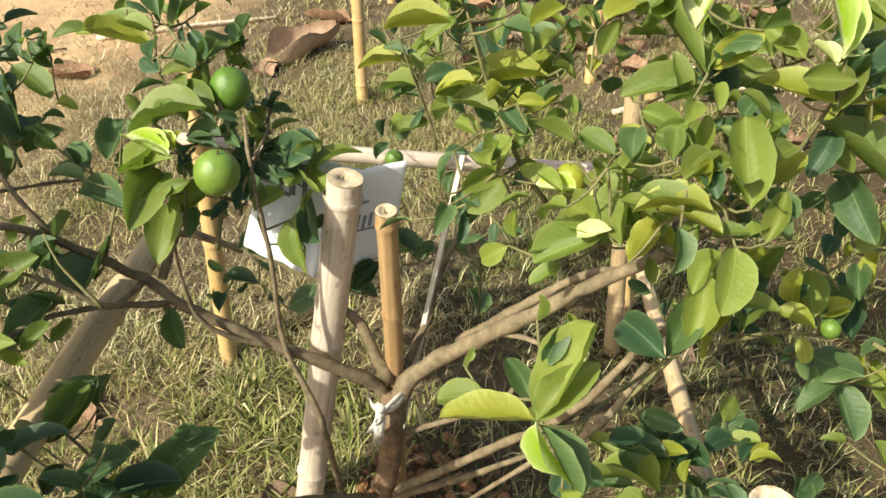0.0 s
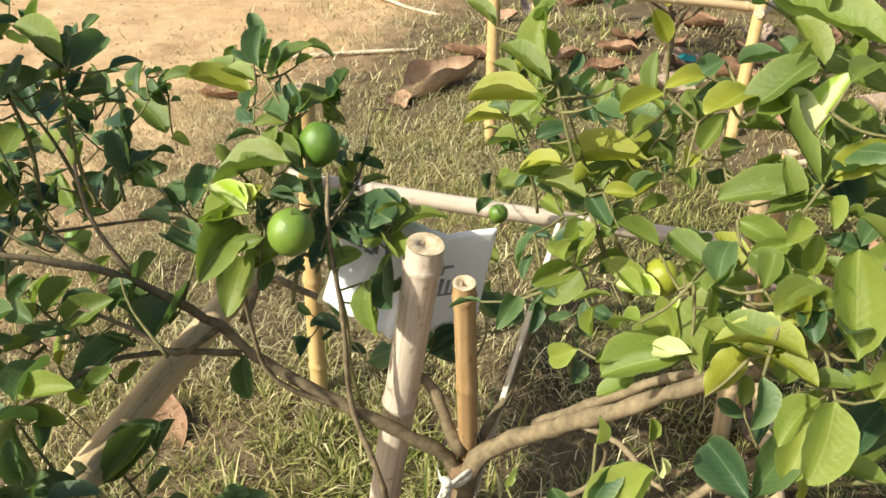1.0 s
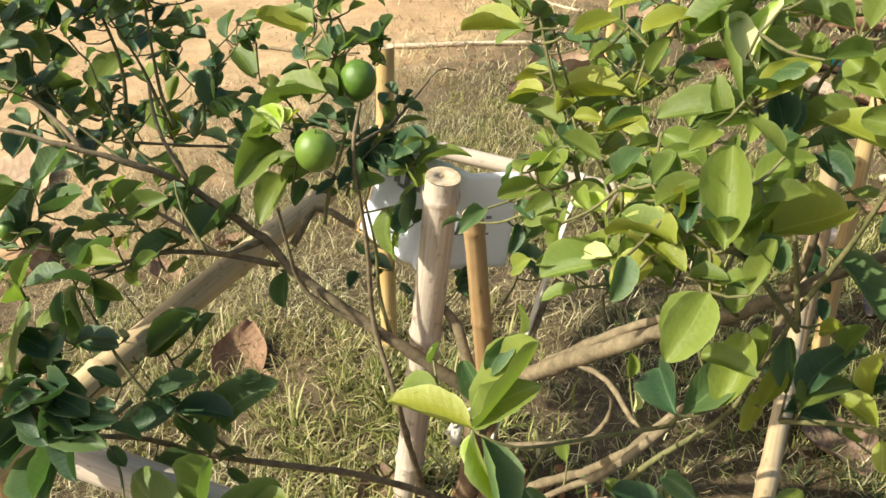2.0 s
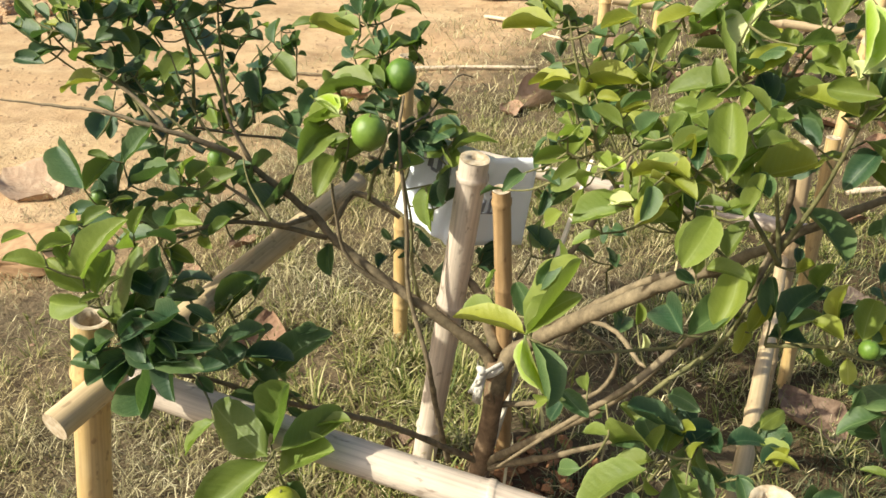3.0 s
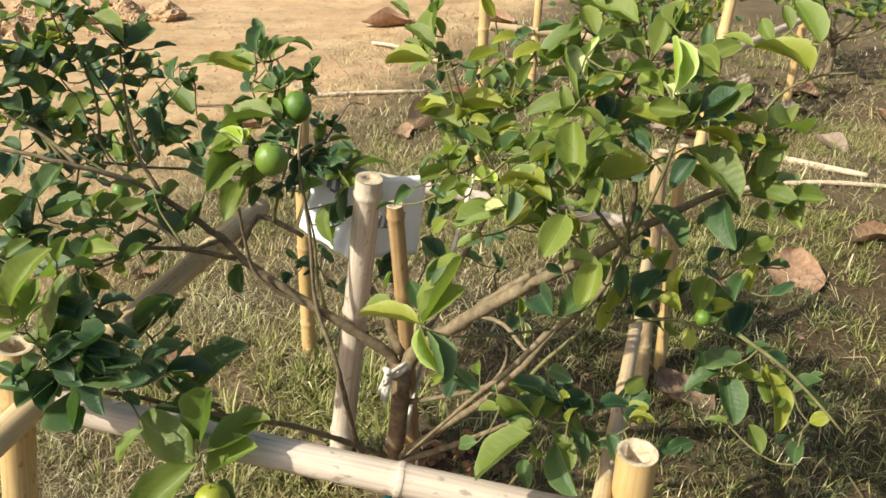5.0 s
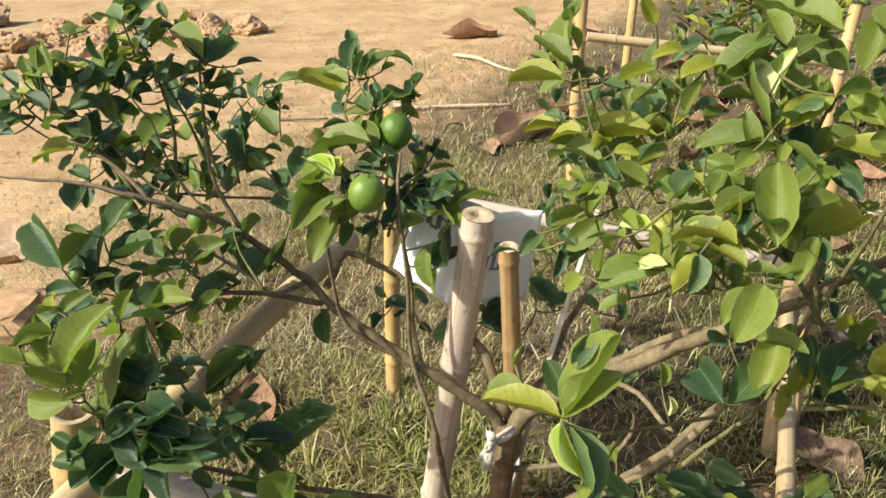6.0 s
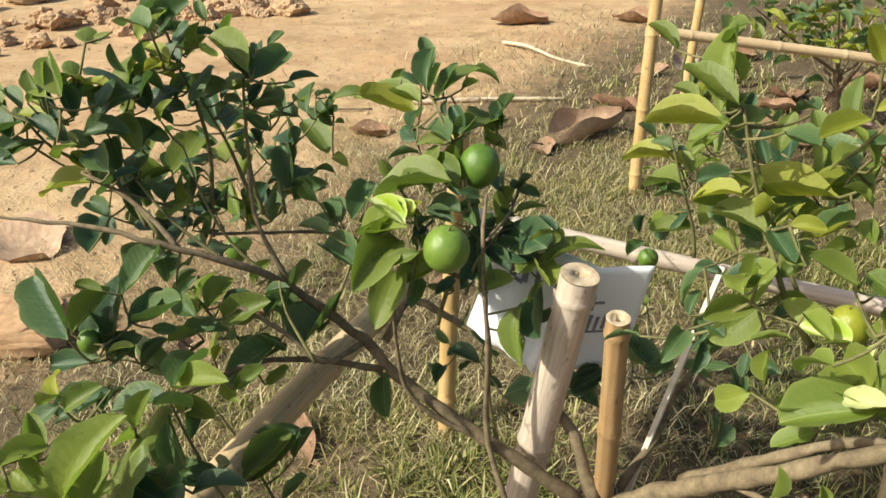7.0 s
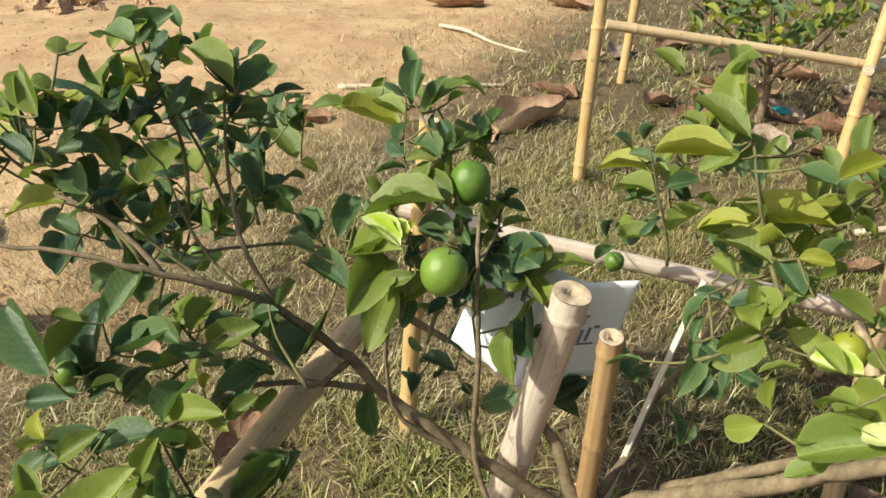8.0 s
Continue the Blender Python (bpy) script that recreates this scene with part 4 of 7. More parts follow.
foliage([((-0.268, -0.041, 0.838), (-0.213, -0.068, 0.848), (-0.3, -0.2, 1), 0.6, "m"), ((-0.23, -0.043, 0.839), (-0.252, -0.006, 0.859), (-0.5, -0.6, 0.6), 0.58, "n"), ((-0.231, 0.002, 0.815), (-0.293, 0.018, 0.817), (0, -0.1, 1), 0.6, "m"), ((-0.277, 0.133, 0.776), (-0.284, 0.163, 0.819), (-0.5, -0.8, 0.5), 0.64, "m"), ((-0.275, 0.156, 0.761), (-0.277, 0.219, 0.772), (-0.3, -0.2, 0.9), 0.66, "m"), ((-0.342, 0.254, 0.727), (-0.285, 0.212, 0.693), (0.2, -0.5, 0.9), 0.6, "n"), ((-0.299, 0.123, 0.736), (-0.345, 0.187, 0.748), (-0.6, -0.6, 0.5), 0.6, "d"), ((-0.311, 0.117, 0.694), (-0.331, 0.15, 0.741), (-0.3, -0.8, 0.5), 0.61, "d"), ((-0.291, 0.077, 0.682), (-0.315, 0.141, 0.719), (-0.5, -0.6, 0.7), 0.61, "m")], 1.3)
foliage([((-0.297, 0.094, 0.66), (-0.237, 0.078, 0.696), (-0.5, -0.7, 0.5), 0.54, "m"), ((-0.289, 0.073, 0.687), (-0.278, 0.141, 0.691), (0, -0.1, 1), 0.58, "m"), ((-0.255, 0.169, 0.746), (-0.281, 0.207, 0.776), (-0.5, -0.7, 0.4), 0.53, "m"), ((-0.345, -0.12, 0.903), (-0.346, -0.146, 0.896), (0.5, -0.2, 0.9), 0.53, "n"), ((-0.374, -0.169, 0.772), (-0.345, -0.189, 0.757), (0.4, -0.1, 0.9), 0.59, "m"), ((-0.365, -0.148, 0.764), (-0.374, -0.088, 0.758), (0.1, 0.1, 1), 0.59, "m")], 1.3)
foliage([((-0.065, -0.004, 0.858), (-0.072, 0.038, 0.9), (-0.3, -0.7, 0.6), 0.54, "m"), ((-0.087, 0.052, 0.828), (-0.172, 0.076, 0.851), (0.2, -0.2, 1), 0.52, "n"), ((-0.055, -0.002, 0.84), (-0.018, 0.021, 0.89), (-0.6, -0.5, 0.7), 0.57, "n"), ((-0.081, 0.032, 0.85), (-0.105, 0.045, 0.869), (0.6, -0.1, 0.8), 0.62, "m"), ((-0.083, 0.026, 0.814), (-0.16, 0.012, 0.834), (0.3, 0, 1), 0.65, "y"), ((-0.082, 0.033, 0.829), (-0.133, 0.046, 0.841), (0.2, -0.1, 1), 0.61, "l"), ((-0.027, -0.054, 0.811), (-0.067, -0.014, 0.824), (0, -0.3, 1), 0.63, "m"), ((-0.032, -0.045, 0.803), (-0.067, -0.049, 0.812), (0.3, -0.3, 0.9), 0.63, "n"), ((-0.014, -0.033, 0.815), (-0.033, -0.015, 0.842), (0, -0.8, 0.5), 0.55, "d")], 1.6)
foliage([((-0.011, -0.029, 0.813), (0.019, 0.038, 0.83), (0, -0.2, 1), 0.62, "n"), ((0.013, -0.002, 0.816), (0.026, 0.026, 0.839), (-0.3, -0.5, 0.8), 0.59, "m"), ((0.02, -0.006, 0.808), (0.009, 0.02, 0.823), (-0.3, -0.6, 0.7), 0.63, "n"), ((-0.071, -0.035, 0.803), (-0.097, -0.009, 0.816), (-0.1, -0.6, 0.8), 0.56, "d"), ((-0.014, -0.103, 0.784), (-0.108, -0.109, 0.773), (-0.1, -0.1, 1), 0.61, "n"), ((-0.011, -0.082, 0.77), (-0.052, -0.054, 0.8), (0.1, -0.6, 0.8), 0.55, "n"), ((-0.012, -0.063, 0.754), (-0.021, -0.023, 0.809), (-0.7, -0.6, 0.3), 0.45, "n"), ((-0.052, -0.163, 0.758), (-0.101, -0.121, 0.784), (0.3, -0.2, 0.9), 0.62, "v"), ((-0.049, -0.149, 0.756), (-0.07, -0.126, 0.773), (0.4, -0.3, 0.9), 0.57, "v")], 1.6)
foliage([((-0.065, -0.151, 0.749), (-0.116, -0.138, 0.748), (0, 0, 1), 0.58, "l"), ((-0.052, -0.15, 0.759), (-0.044, -0.128, 0.774), (-0.3, -0.5, 0.8), 0.6, "y"), ((-0.195, 0.016, 0.664), (-0.235, 0.059, 0.686), (0.2, -0.3, 0.9), 0.6, "m"), ((-0.135, -0.099, 0.727), (-0.131, -0.04, 0.742), (-0.1, -0.3, 1), 0.61, "m"), ((-0.189, -0.008, 0.671), (-0.231, 0.005, 0.678), (0.1, -0.3, 0.9), 0.59, "m"), ((-0.115, -0.135, 0.681), (-0.178, -0.094, 0.693), (0, -0.3, 0.9), 0.58, "m"), ((-0.072, -0.131, 0.724), (-0.09, -0.216, 0.718), (0.4, -0.2, 0.9), 0.58, "n"), ((-0.071, -0.132, 0.684), (-0.082, -0.206, 0.674), (0, -0.1, 1), 0.61, "n"), ((-0.048, -0.166, 0.756), (-0.11, -0.144, 0.735), (-0.4, -0.4, 0.8), 0.61, "l")], 1.6)
foliage([((-0.07, -0.153, 0.677), (-0.02, -0.132, 0.707), (-0.2, -0.7, 0.7), 0.6, "n"), ((-0.003, -0.11, 0.751), (-0.049, -0.086, 0.761), (-0.1, -0.5, 0.9), 0.55, "m"), ((-0.008, -0.119, 0.742), (-0.042, -0.105, 0.743), (-0.2, -0.5, 0.9), 0.58, "m"), ((0.012, -0.078, 0.72), (-0.003, -0.035, 0.748), (-0.7, -0.5, 0.4), 0.58, "m"), ((0.026, -0.09, 0.661), (0.005, -0.05, 0.697), (-0.7, -0.7, 0.4), 0.59, "d"), ((0.015, -0.096, 0.658), (0.019, -0.036, 0.715), (-0.8, -0.4, 0.5), 0.5, "d"), ((0.014, 0.018, 0.687), (0.05, -0.001, 0.733), (-0.8, -0.4, 0.5), 0.62, "n"), ((0.026, -0.002, 0.731), (0.012, 0.035, 0.743), (-0.4, -0.4, 0.8), 0.57, "m"), ((0.035, 0.003, 0.732), (0.049, 0.028, 0.739), (0.1, -0.3, 0.9), 0.62, "m")], 1.6)
foliage([((0.044, -0.054, 0.715), (0.016, -0.033, 0.699), (-0.7, -0.3, 0.7), 0.64, "l"), ((0.091, -0.106, 0.713), (0.035, -0.034, 0.717), (-0.4, -0.3, 0.9), 0.6, "m"), ((0.087, -0.084, 0.683), (0.144, -0.057, 0.715), (-0.4, -0.1, 0.9), 0.57, "n"), ((0.079, -0.088, 0.69), (0.026, -0.074, 0.701), (-0.1, -0.8, 0.6), 0.59, "d"), ((0.071, -0.058, 0.68), (0.093, -0.117, 0.664), (0.4, -0.1, 0.9), 0.58, "l"), ((0.021, -0.145, 0.671), (0.055, -0.117, 0.686), (0, -0.5, 0.9), 0.6, "l"), ((0.084, -0.077, 0.654), (0.104, -0.151, 0.622), (-0.8, -0.4, 0.4), 0.54, "d"), ((0.066, -0.122, 0.646), (0.06, -0.16, 0.597), (-0.6, -0.6, 0.5), 0.6, "l"), ((0.001, -0.14, 0.672), (0.011, -0.096, 0.674), (0.2, -0.1, 1), 0.6, "d")], 1.6)
foliage([((-0.027, -0.146, 0.666), (-0.009, -0.124, 0.672), (0.1, -0.3, 0.9), 0.59, "d"), ((0.052, -0.103, 0.678), (0.008, -0.074, 0.685), (0, -0.2, 1), 0.56, "d"), ((-0.03, -0.151, 0.725), (-0.052, -0.128, 0.735), (-0.3, -0.6, 0.7), 0.6, "m"), ((-0.046, -0.157, 0.74), (-0.034, -0.123, 0.74), (0.3, -0.1, 0.9), 0.6, "d")], 1.6)
foliage([((-0.327, -0.353, 0.706), (-0.389, -0.287, 0.729), (-0.5, -0.7, 0.6), 0.56, "m"), ((-0.361, -0.313, 0.682), (-0.334, -0.276, 0.719), (-0.1, -0.7, 0.7), 0.54, "n"), ((-0.331, -0.294, 0.652), (-0.348, -0.246, 0.724), (-0.3, -0.8, 0.5), 0.54, "d"), ((-0.318, -0.28, 0.713), (-0.29, -0.232, 0.743), (-0.1, -0.5, 0.9), 0.62, "m"), ((-0.331, -0.289, 0.721), (-0.36, -0.291, 0.724), (0.1, -0.3, 1), 0.57, "n"), ((-0.323, -0.338, 0.671), (-0.368, -0.336, 0.657), (-0.3, -0.5, 0.8), 0.59, "d"), ((-0.346, -0.284, 0.63), (-0.299, -0.293, 0.675), (-0.5, -0.8, 0.4), 0.62, "d"), ((-0.332, -0.305, 0.667), (-0.365, -0.27, 0.679), (-0.4, -0.6, 0.6), 0.54, "d"), ((-0.311, -0.283, 0.682), (-0.247, -0.277, 0.702), (-0.3, -0.1, 1), 0.59, "m")], 0.6)
foliage([((-0.308, -0.295, 0.685), (-0.283, -0.254, 0.702), (0.1, -0.4, 0.9), 0.53, "d"), ((-0.269, -0.237, 0.665), (-0.307, -0.214, 0.684), (0, -0.7, 0.7), 0.57, "m"), ((-0.273, -0.208, 0.658), (-0.267, -0.152, 0.677), (0.1, -0.3, 0.9), 0.59, "n"), ((-0.284, -0.21, 0.654), (-0.291, -0.177, 0.692), (-0.6, -0.7, 0.5), 0.57, "l"), ((-0.247, -0.222, 0.656), (-0.194, -0.227, 0.689), (-0.4, -0.8, 0.5), 0.59, "n"), ((-0.261, -0.2, 0.658), (-0.222, -0.182, 0.665), (-0.1, -0.1, 1), 0.62, "d"), ((-0.29, -0.242, 0.637), (-0.243, -0.235, 0.663), (-0.4, -0.4, 0.8), 0.57, "m"), ((-0.286, -0.275, 0.616), (-0.334, -0.264, 0.644), (0, -0.9, 0.4), 0.58, "m"), ((-0.244, -0.332, 0.647), (-0.251, -0.264, 0.648), (-0.3, 0, 1), 0.6, "m")], 0.6)
foliage([((-0.25, -0.321, 0.636), (-0.193, -0.323, 0.664), (-0.4, -0.2, 0.9), 0.57, "l"), ((-0.283, -0.282, 0.589), (-0.239, -0.291, 0.578), (0, -0.7, 0.7), 0.55, "n"), ((-0.279, -0.279, 0.597), (-0.246, -0.303, 0.564), (0.8, 0.2, 0.6), 0.54, "d"), ((-0.244, -0.342, 0.644), (-0.308, -0.35, 0.63), (-0.2, -0.2, 1), 0.61, "m"), ((-0.247, -0.407, 0.7), (-0.3, -0.408, 0.66), (-0.5, -0.5, 0.7), 0.58, "d"), ((-0.276, -0.313, 0.607), (-0.259, -0.391, 0.617), (-0.5, 0, 0.9), 0.57, "n"), ((-0.257, -0.328, 0.614), (-0.217, -0.373, 0.578), (-0.4, -0.8, 0.5), 0.59, "m"), ((-0.192, -0.212, 0.626), (-0.233, -0.267, 0.621), (0.2, -0.2, 1), 0.59, "m"), ((-0.231, -0.274, 0.639), (-0.236, -0.249, 0.641), (-0.2, -0.1, 1), 0.55, "y")], 0.6)
foliage([((-0.165, -0.215, 0.62), (-0.169, -0.105, 0.613), (-0.3, 0, 1), 0.64, "m"), ((-0.195, -0.185, 0.641), (-0.203, -0.107, 0.681), (-0.6, -0.4, 0.7), 0.61, "m"), ((-0.225, -0.182, 0.678), (-0.217, -0.156, 0.701), (-0.2, -0.6, 0.8), 0.54, "l"), ((-0.196, -0.243, 0.59), (-0.182, -0.218, 0.605), (-0.2, -0.4, 0.9), 0.6, "n"), ((-0.208, -0.302, 0.504), (-0.172, -0.248, 0.535), (0, -0.5, 0.9), 0.58, "n"), ((-0.227, -0.305, 0.519), (-0.28, -0.298, 0.46), (-0.6, -0.6, 0.5), 0.61, "m"), ((-0.201, -0.429, 0.614), (-0.241, -0.419, 0.627), (0.2, -0.5, 0.9), 0.57, "m"), ((-0.105, -0.115, 0.526), (-0.086, -0.159, 0.49), (0, -0.6, 0.8), 0.54, "m"), ((-0.287, -0.424, 0.692), (-0.315, -0.447, 0.678), (0, -0.5, 0.8), 0.58, "m")], 0.6)
foliage([((-0.312, -0.398, 0.677), (-0.337, -0.374, 0.691), (-0.2, -0.6, 0.8), 0.52, "y"), ((-0.285, -0.403, 0.685), (-0.34, -0.392, 0.676), (-0.1, 0.3, 0.9), 0.6, "l"), ((-0.224, -0.238, 0.644), (-0.258, -0.218, 0.639), (-0.3, -0.2, 0.9), 0.58, "m"), ((-0.267, -0.243, 0.649), (-0.287, -0.27, 0.649), (0.4, -0.3, 0.9), 0.6, "n"), ((-0.2, -0.212, 0.659), (-0.203, -0.174, 0.659), (-0.1, 0, 1), 0.57, "m")], 0.6)
foliage([((-0.229, -0.504, 0.673), (-0.191, -0.482, 0.743), (-0.4, -0.8, 0.5), 0.51, "l"), ((-0.222, -0.499, 0.65), (-0.216, -0.47, 0.694), (0.2, -0.8, 0.5), 0.58, "l"), ((-0.255, -0.52, 0.693), (-0.29, -0.539, 0.713), (0.6, -0.3, 0.8), 0.51, "l"), ((-0.226, -0.503, 0.657), (-0.259, -0.511, 0.702), (0.7, -0.5, 0.4), 0.6, "l"), ((-0.231, -0.504, 0.638), (-0.285, -0.516, 0.643), (0.2, -0.8, 0.5), 0.6, "l"), ((-0.24, -0.469, 0.593), (-0.2, -0.464, 0.698), (-0.7, -0.6, 0.3), 0.61, "n"), ((-0.204, -0.421, 0.604), (-0.231, -0.458, 0.591), (0.2, -0.4, 0.9), 0.6, "m"), ((-0.215, -0.452, 0.61), (-0.165, -0.465, 0.664), (-0.6, -0.7, 0.4), 0.63, "d"), ((-0.249, -0.356, 0.563), (-0.194, -0.354, 0.552), (0.2, -0.3, 0.9), 0.57, "d")], 1.3)
foliage([((-0.171, -0.486, 0.607), (-0.106, -0.505, 0.639), (-0.5, -0.3, 0.8), 0.62, "d"), ((-0.219, -0.469, 0.552), (-0.246, -0.525, 0.542), (0.3, -0.3, 0.9), 0.61, "m"), ((-0.217, -0.469, 0.544), (-0.211, -0.524, 0.527), (0, -0.3, 1), 0.58, "d"), ((-0.239, -0.493, 0.568), (-0.27, -0.497, 0.543), (-0.4, -0.7, 0.6), 0.6, "m"), ((-0.215, -0.492, 0.595), (-0.251, -0.498, 0.568), (-0.4, -0.6, 0.7), 0.61, "m"), ((-0.174, -0.477, 0.58), (-0.11, -0.516, 0.578), (-0.4, -0.7, 0.6), 0.55, "m"), ((-0.205, -0.453, 0.524), (-0.153, -0.541, 0.516), (-0.5, -0.4, 0.7), 0.61, "m"), ((-0.156, -0.469, 0.574), (-0.144, -0.525, 0.536), (-0.3, -0.6, 0.7), 0.57, "d"), ((-0.186, -0.405, 0.481), (-0.129, -0.364, 0.486), (0.2, -0.4, 0.9), 0.59, "d")], 1.3)
foliage([((-0.169, -0.369, 0.502), (-0.114, -0.336, 0.502), (0.1, -0.2, 1), 0.58, "m"), ((-0.144, -0.358, 0.477), (-0.07, -0.351, 0.482), (-0.1, -0.1, 1), 0.57, "d"), ((-0.108, -0.331, 0.441), (-0.044, -0.328, 0.509), (-0.4, -0.8, 0.4), 0.59, "m"), ((-0.223, -0.281, 0.483), (-0.164, -0.248, 0.541), (-0.2, -0.8, 0.6), 0.58, "m"), ((-0.112, -0.356, 0.408), (-0.163, -0.323, 0.453), (0.7, 0.3, 0.6), 0.58, "n"), ((-0.155, -0.401, 0.429), (-0.104, -0.375, 0.418), (0.2, -0.1, 1), 0.6, "m"), ((-0.123, -0.391, 0.404), (-0.168, -0.372, 0.419), (-0.2, -0.9, 0.4), 0.53, "d"), ((-0.197, -0.474, 0.584), (-0.159, -0.518, 0.574), (-0.5, -0.6, 0.7), 0.58, "d"), ((-0.21, -0.485, 0.582), (-0.165, -0.506, 0.628), (-0.7, -0.6, 0.4), 0.51, "d")], 1.3)
foliage([((-0.177, -0.485, 0.605), (-0.111, -0.506, 0.614), (-0.2, -0.3, 0.9), 0.57, "d"), ((-0.178, -0.492, 0.564), (-0.117, -0.498, 0.583), (-0.3, -0.3, 0.9), 0.59, "d"), ((-0.142, -0.354, 0.465), (-0.093, -0.385, 0.439), (0.5, 0, 0.9), 0.56, "m"), ((-0.206, -0.476, 0.604), (-0.172, -0.516, 0.578), (-0.3, -0.7, 0.7), 0.54, "d"), ((-0.212, -0.455, 0.648), (-0.167, -0.465, 0.641), (0, -0.5, 0.9), 0.6, "d"), ((-0.253, -0.511, 0.565), (-0.24, -0.475, 0.576), (0.2, -0.3, 0.9), 0.6, "d"), ((-0.235, -0.457, 0.594), (-0.185, -0.45, 0.609), (-0.2, -0.4, 0.9), 0.61, "m"), ((-0.136, -0.501, 0.633), (-0.179, -0.487, 0.575), (-0.7, -0.6, 0.3), 0.65, "d"), ((-0.136, -0.49, 0.585), (-0.09, -0.5, 0.606), (-0.4, -0.5, 0.8), 0.6, "d")], 1.3)
foliage([((-0.249, -0.481, 0.704), (-0.266, -0.515, 0.713), (0.5, 0, 0.8), 0.6, "l")], 1.3)
foliage([((-0.044, -0.501, 0.45), (-0.132, -0.469, 0.49), (0, -0.8, 0.6), 0.54, "n"), ((-0.058, -0.465, 0.438), (-0.012, -0.458, 0.534), (-0.5, -0.8, 0.3), 0.6, "n"), ((-0.03, -0.494, 0.456), (0.031, -0.433, 0.458), (0.1, -0.1, 1), 0.59, "n"), ((-0.045, -0.484, 0.403), (0.029, -0.49, 0.47), (-0.7, -0.3, 0.7), 0.58, "l"), ((-0.031, -0.524, 0.465), (-0.104, -0.543, 0.391), (-0.4, -0.7, 0.5), 0.57, "n"), ((-0.03, -0.492, 0.401), (0.012, -0.533, 0.39), (0, -0.2, 1), 0.6, "m"), ((-0.098, -0.511, 0.504), (-0.139, -0.538, 0.476), (-0.4, -0.3, 0.9), 0.55, "l"), ((-0.032, -0.531, 0.418), (-0.059, -0.549, 0.407), (0, -0.5, 0.9), 0.59, "m")], 0.1)
foliage([((0.246, -0.195, 0.903), (0.236, -0.167, 0.971), (-0.7, -0.7, 0.2), 0.48, "l"), ((0.25, -0.22, 0.912), (0.203, -0.189, 0.924), (0.1, -0.2, 1), 0.46, "n"), ((0.244, -0.215, 0.893), (0.177, -0.199, 0.892), (-0.1, -0.1, 1), 0.5, "y"), ((0.346, -0.187, 0.825), (0.266, -0.17, 0.818), (-0.1, -0.2, 1), 0.51, "y"), ((0.264, -0.219, 0.836), (0.221, -0.199, 0.835), (-0.1, -0.2, 1), 0.51, "y"), ((0.287, -0.229, 0.805), (0.24, -0.205, 0.815), (0, -0.3, 1), 0.54, "n"), ((0.289, -0.19, 0.792), (0.322, -0.173, 0.828), (-0.6, -0.4, 0.7), 0.55, "n"), ((0.295, -0.242, 0.779), (0.253, -0.233, 0.771), (-0.2, -0.3, 0.9), 0.59, "d"), ((0.272, -0.277, 0.761), (0.282, -0.227, 0.774), (-0.2, -0.2, 1), 0.63, "l")], 2.1)
foliage([((0.29, -0.243, 0.744), (0.247, -0.265, 0.721), (0, -0.7, 0.7), 0.64, "n"), ((0.299, -0.241, 0.771), (0.327, -0.237, 0.797), (-0.5, -0.6, 0.7), 0.58, "n"), ((0.344, -0.226, 0.864), (0.318, -0.175, 0.868), (0.2, 0, 1), 0.6, "m"), ((0.349, -0.25, 0.878), (0.336, -0.224, 0.912), (0.8, -0.4, 0.6), 0.57, "l"), ((0.349, -0.302, 0.871), (0.363, -0.282, 0.883), (0, -0.5, 0.8), 0.6, "y"), ((0.357, -0.286, 0.902), (0.354, -0.265, 0.92), (0.7, -0.4, 0.6), 0.56, "n"), ((0.316, -0.22, 0.799), (0.347, -0.174, 0.79), (0.3, 0, 1), 0.58, "y"), ((0.364, -0.345, 0.81), (0.34, -0.313, 0.823), (-0.2, -0.5, 0.9), 0.59, "n"), ((0.367, -0.445, 0.854), (0.381, -0.418, 0.862), (-0.2, -0.2, 1), 0.6, "n")], 2.1)
foliage([((0.371, -0.402, 0.851), (0.396, -0.405, 0.867), (-0.5, -0.6, 0.6), 0.52, "l"), ((0.385, -0.483, 0.831), (0.339, -0.446, 0.829), (0, 0.1, 1), 0.61, "y"), ((0.418, -0.444, 0.805), (0.372, -0.416, 0.819), (0.2, -0.2, 1), 0.55, "y"), ((0.341, -0.395, 0.761), (0.322, -0.326, 0.763), (-0.7, -0.2, 0.7), 0.58, "l"), ((0.355, -0.323, 0.768), (0.354, -0.34, 0.741), (-0.8, -0.4, 0.3), 0.51, "v"), ((0.346, -0.392, 0.76), (0.292, -0.375, 0.719), (-0.6, -0.4, 0.7), 0.61, "l"), ((0.373, -0.352, 0.728), (0.383, -0.29, 0.745), (-0.3, -0.2, 0.9), 0.59, "l"), ((0.395, -0.348, 0.712), (0.388, -0.29, 0.744), (-0.6, -0.5, 0.7), 0.52, "n"), ((0.414, -0.484, 0.83), (0.415, -0.444, 0.884), (-0.2, -0.8, 0.6), 0.54, "l")], 2.1)
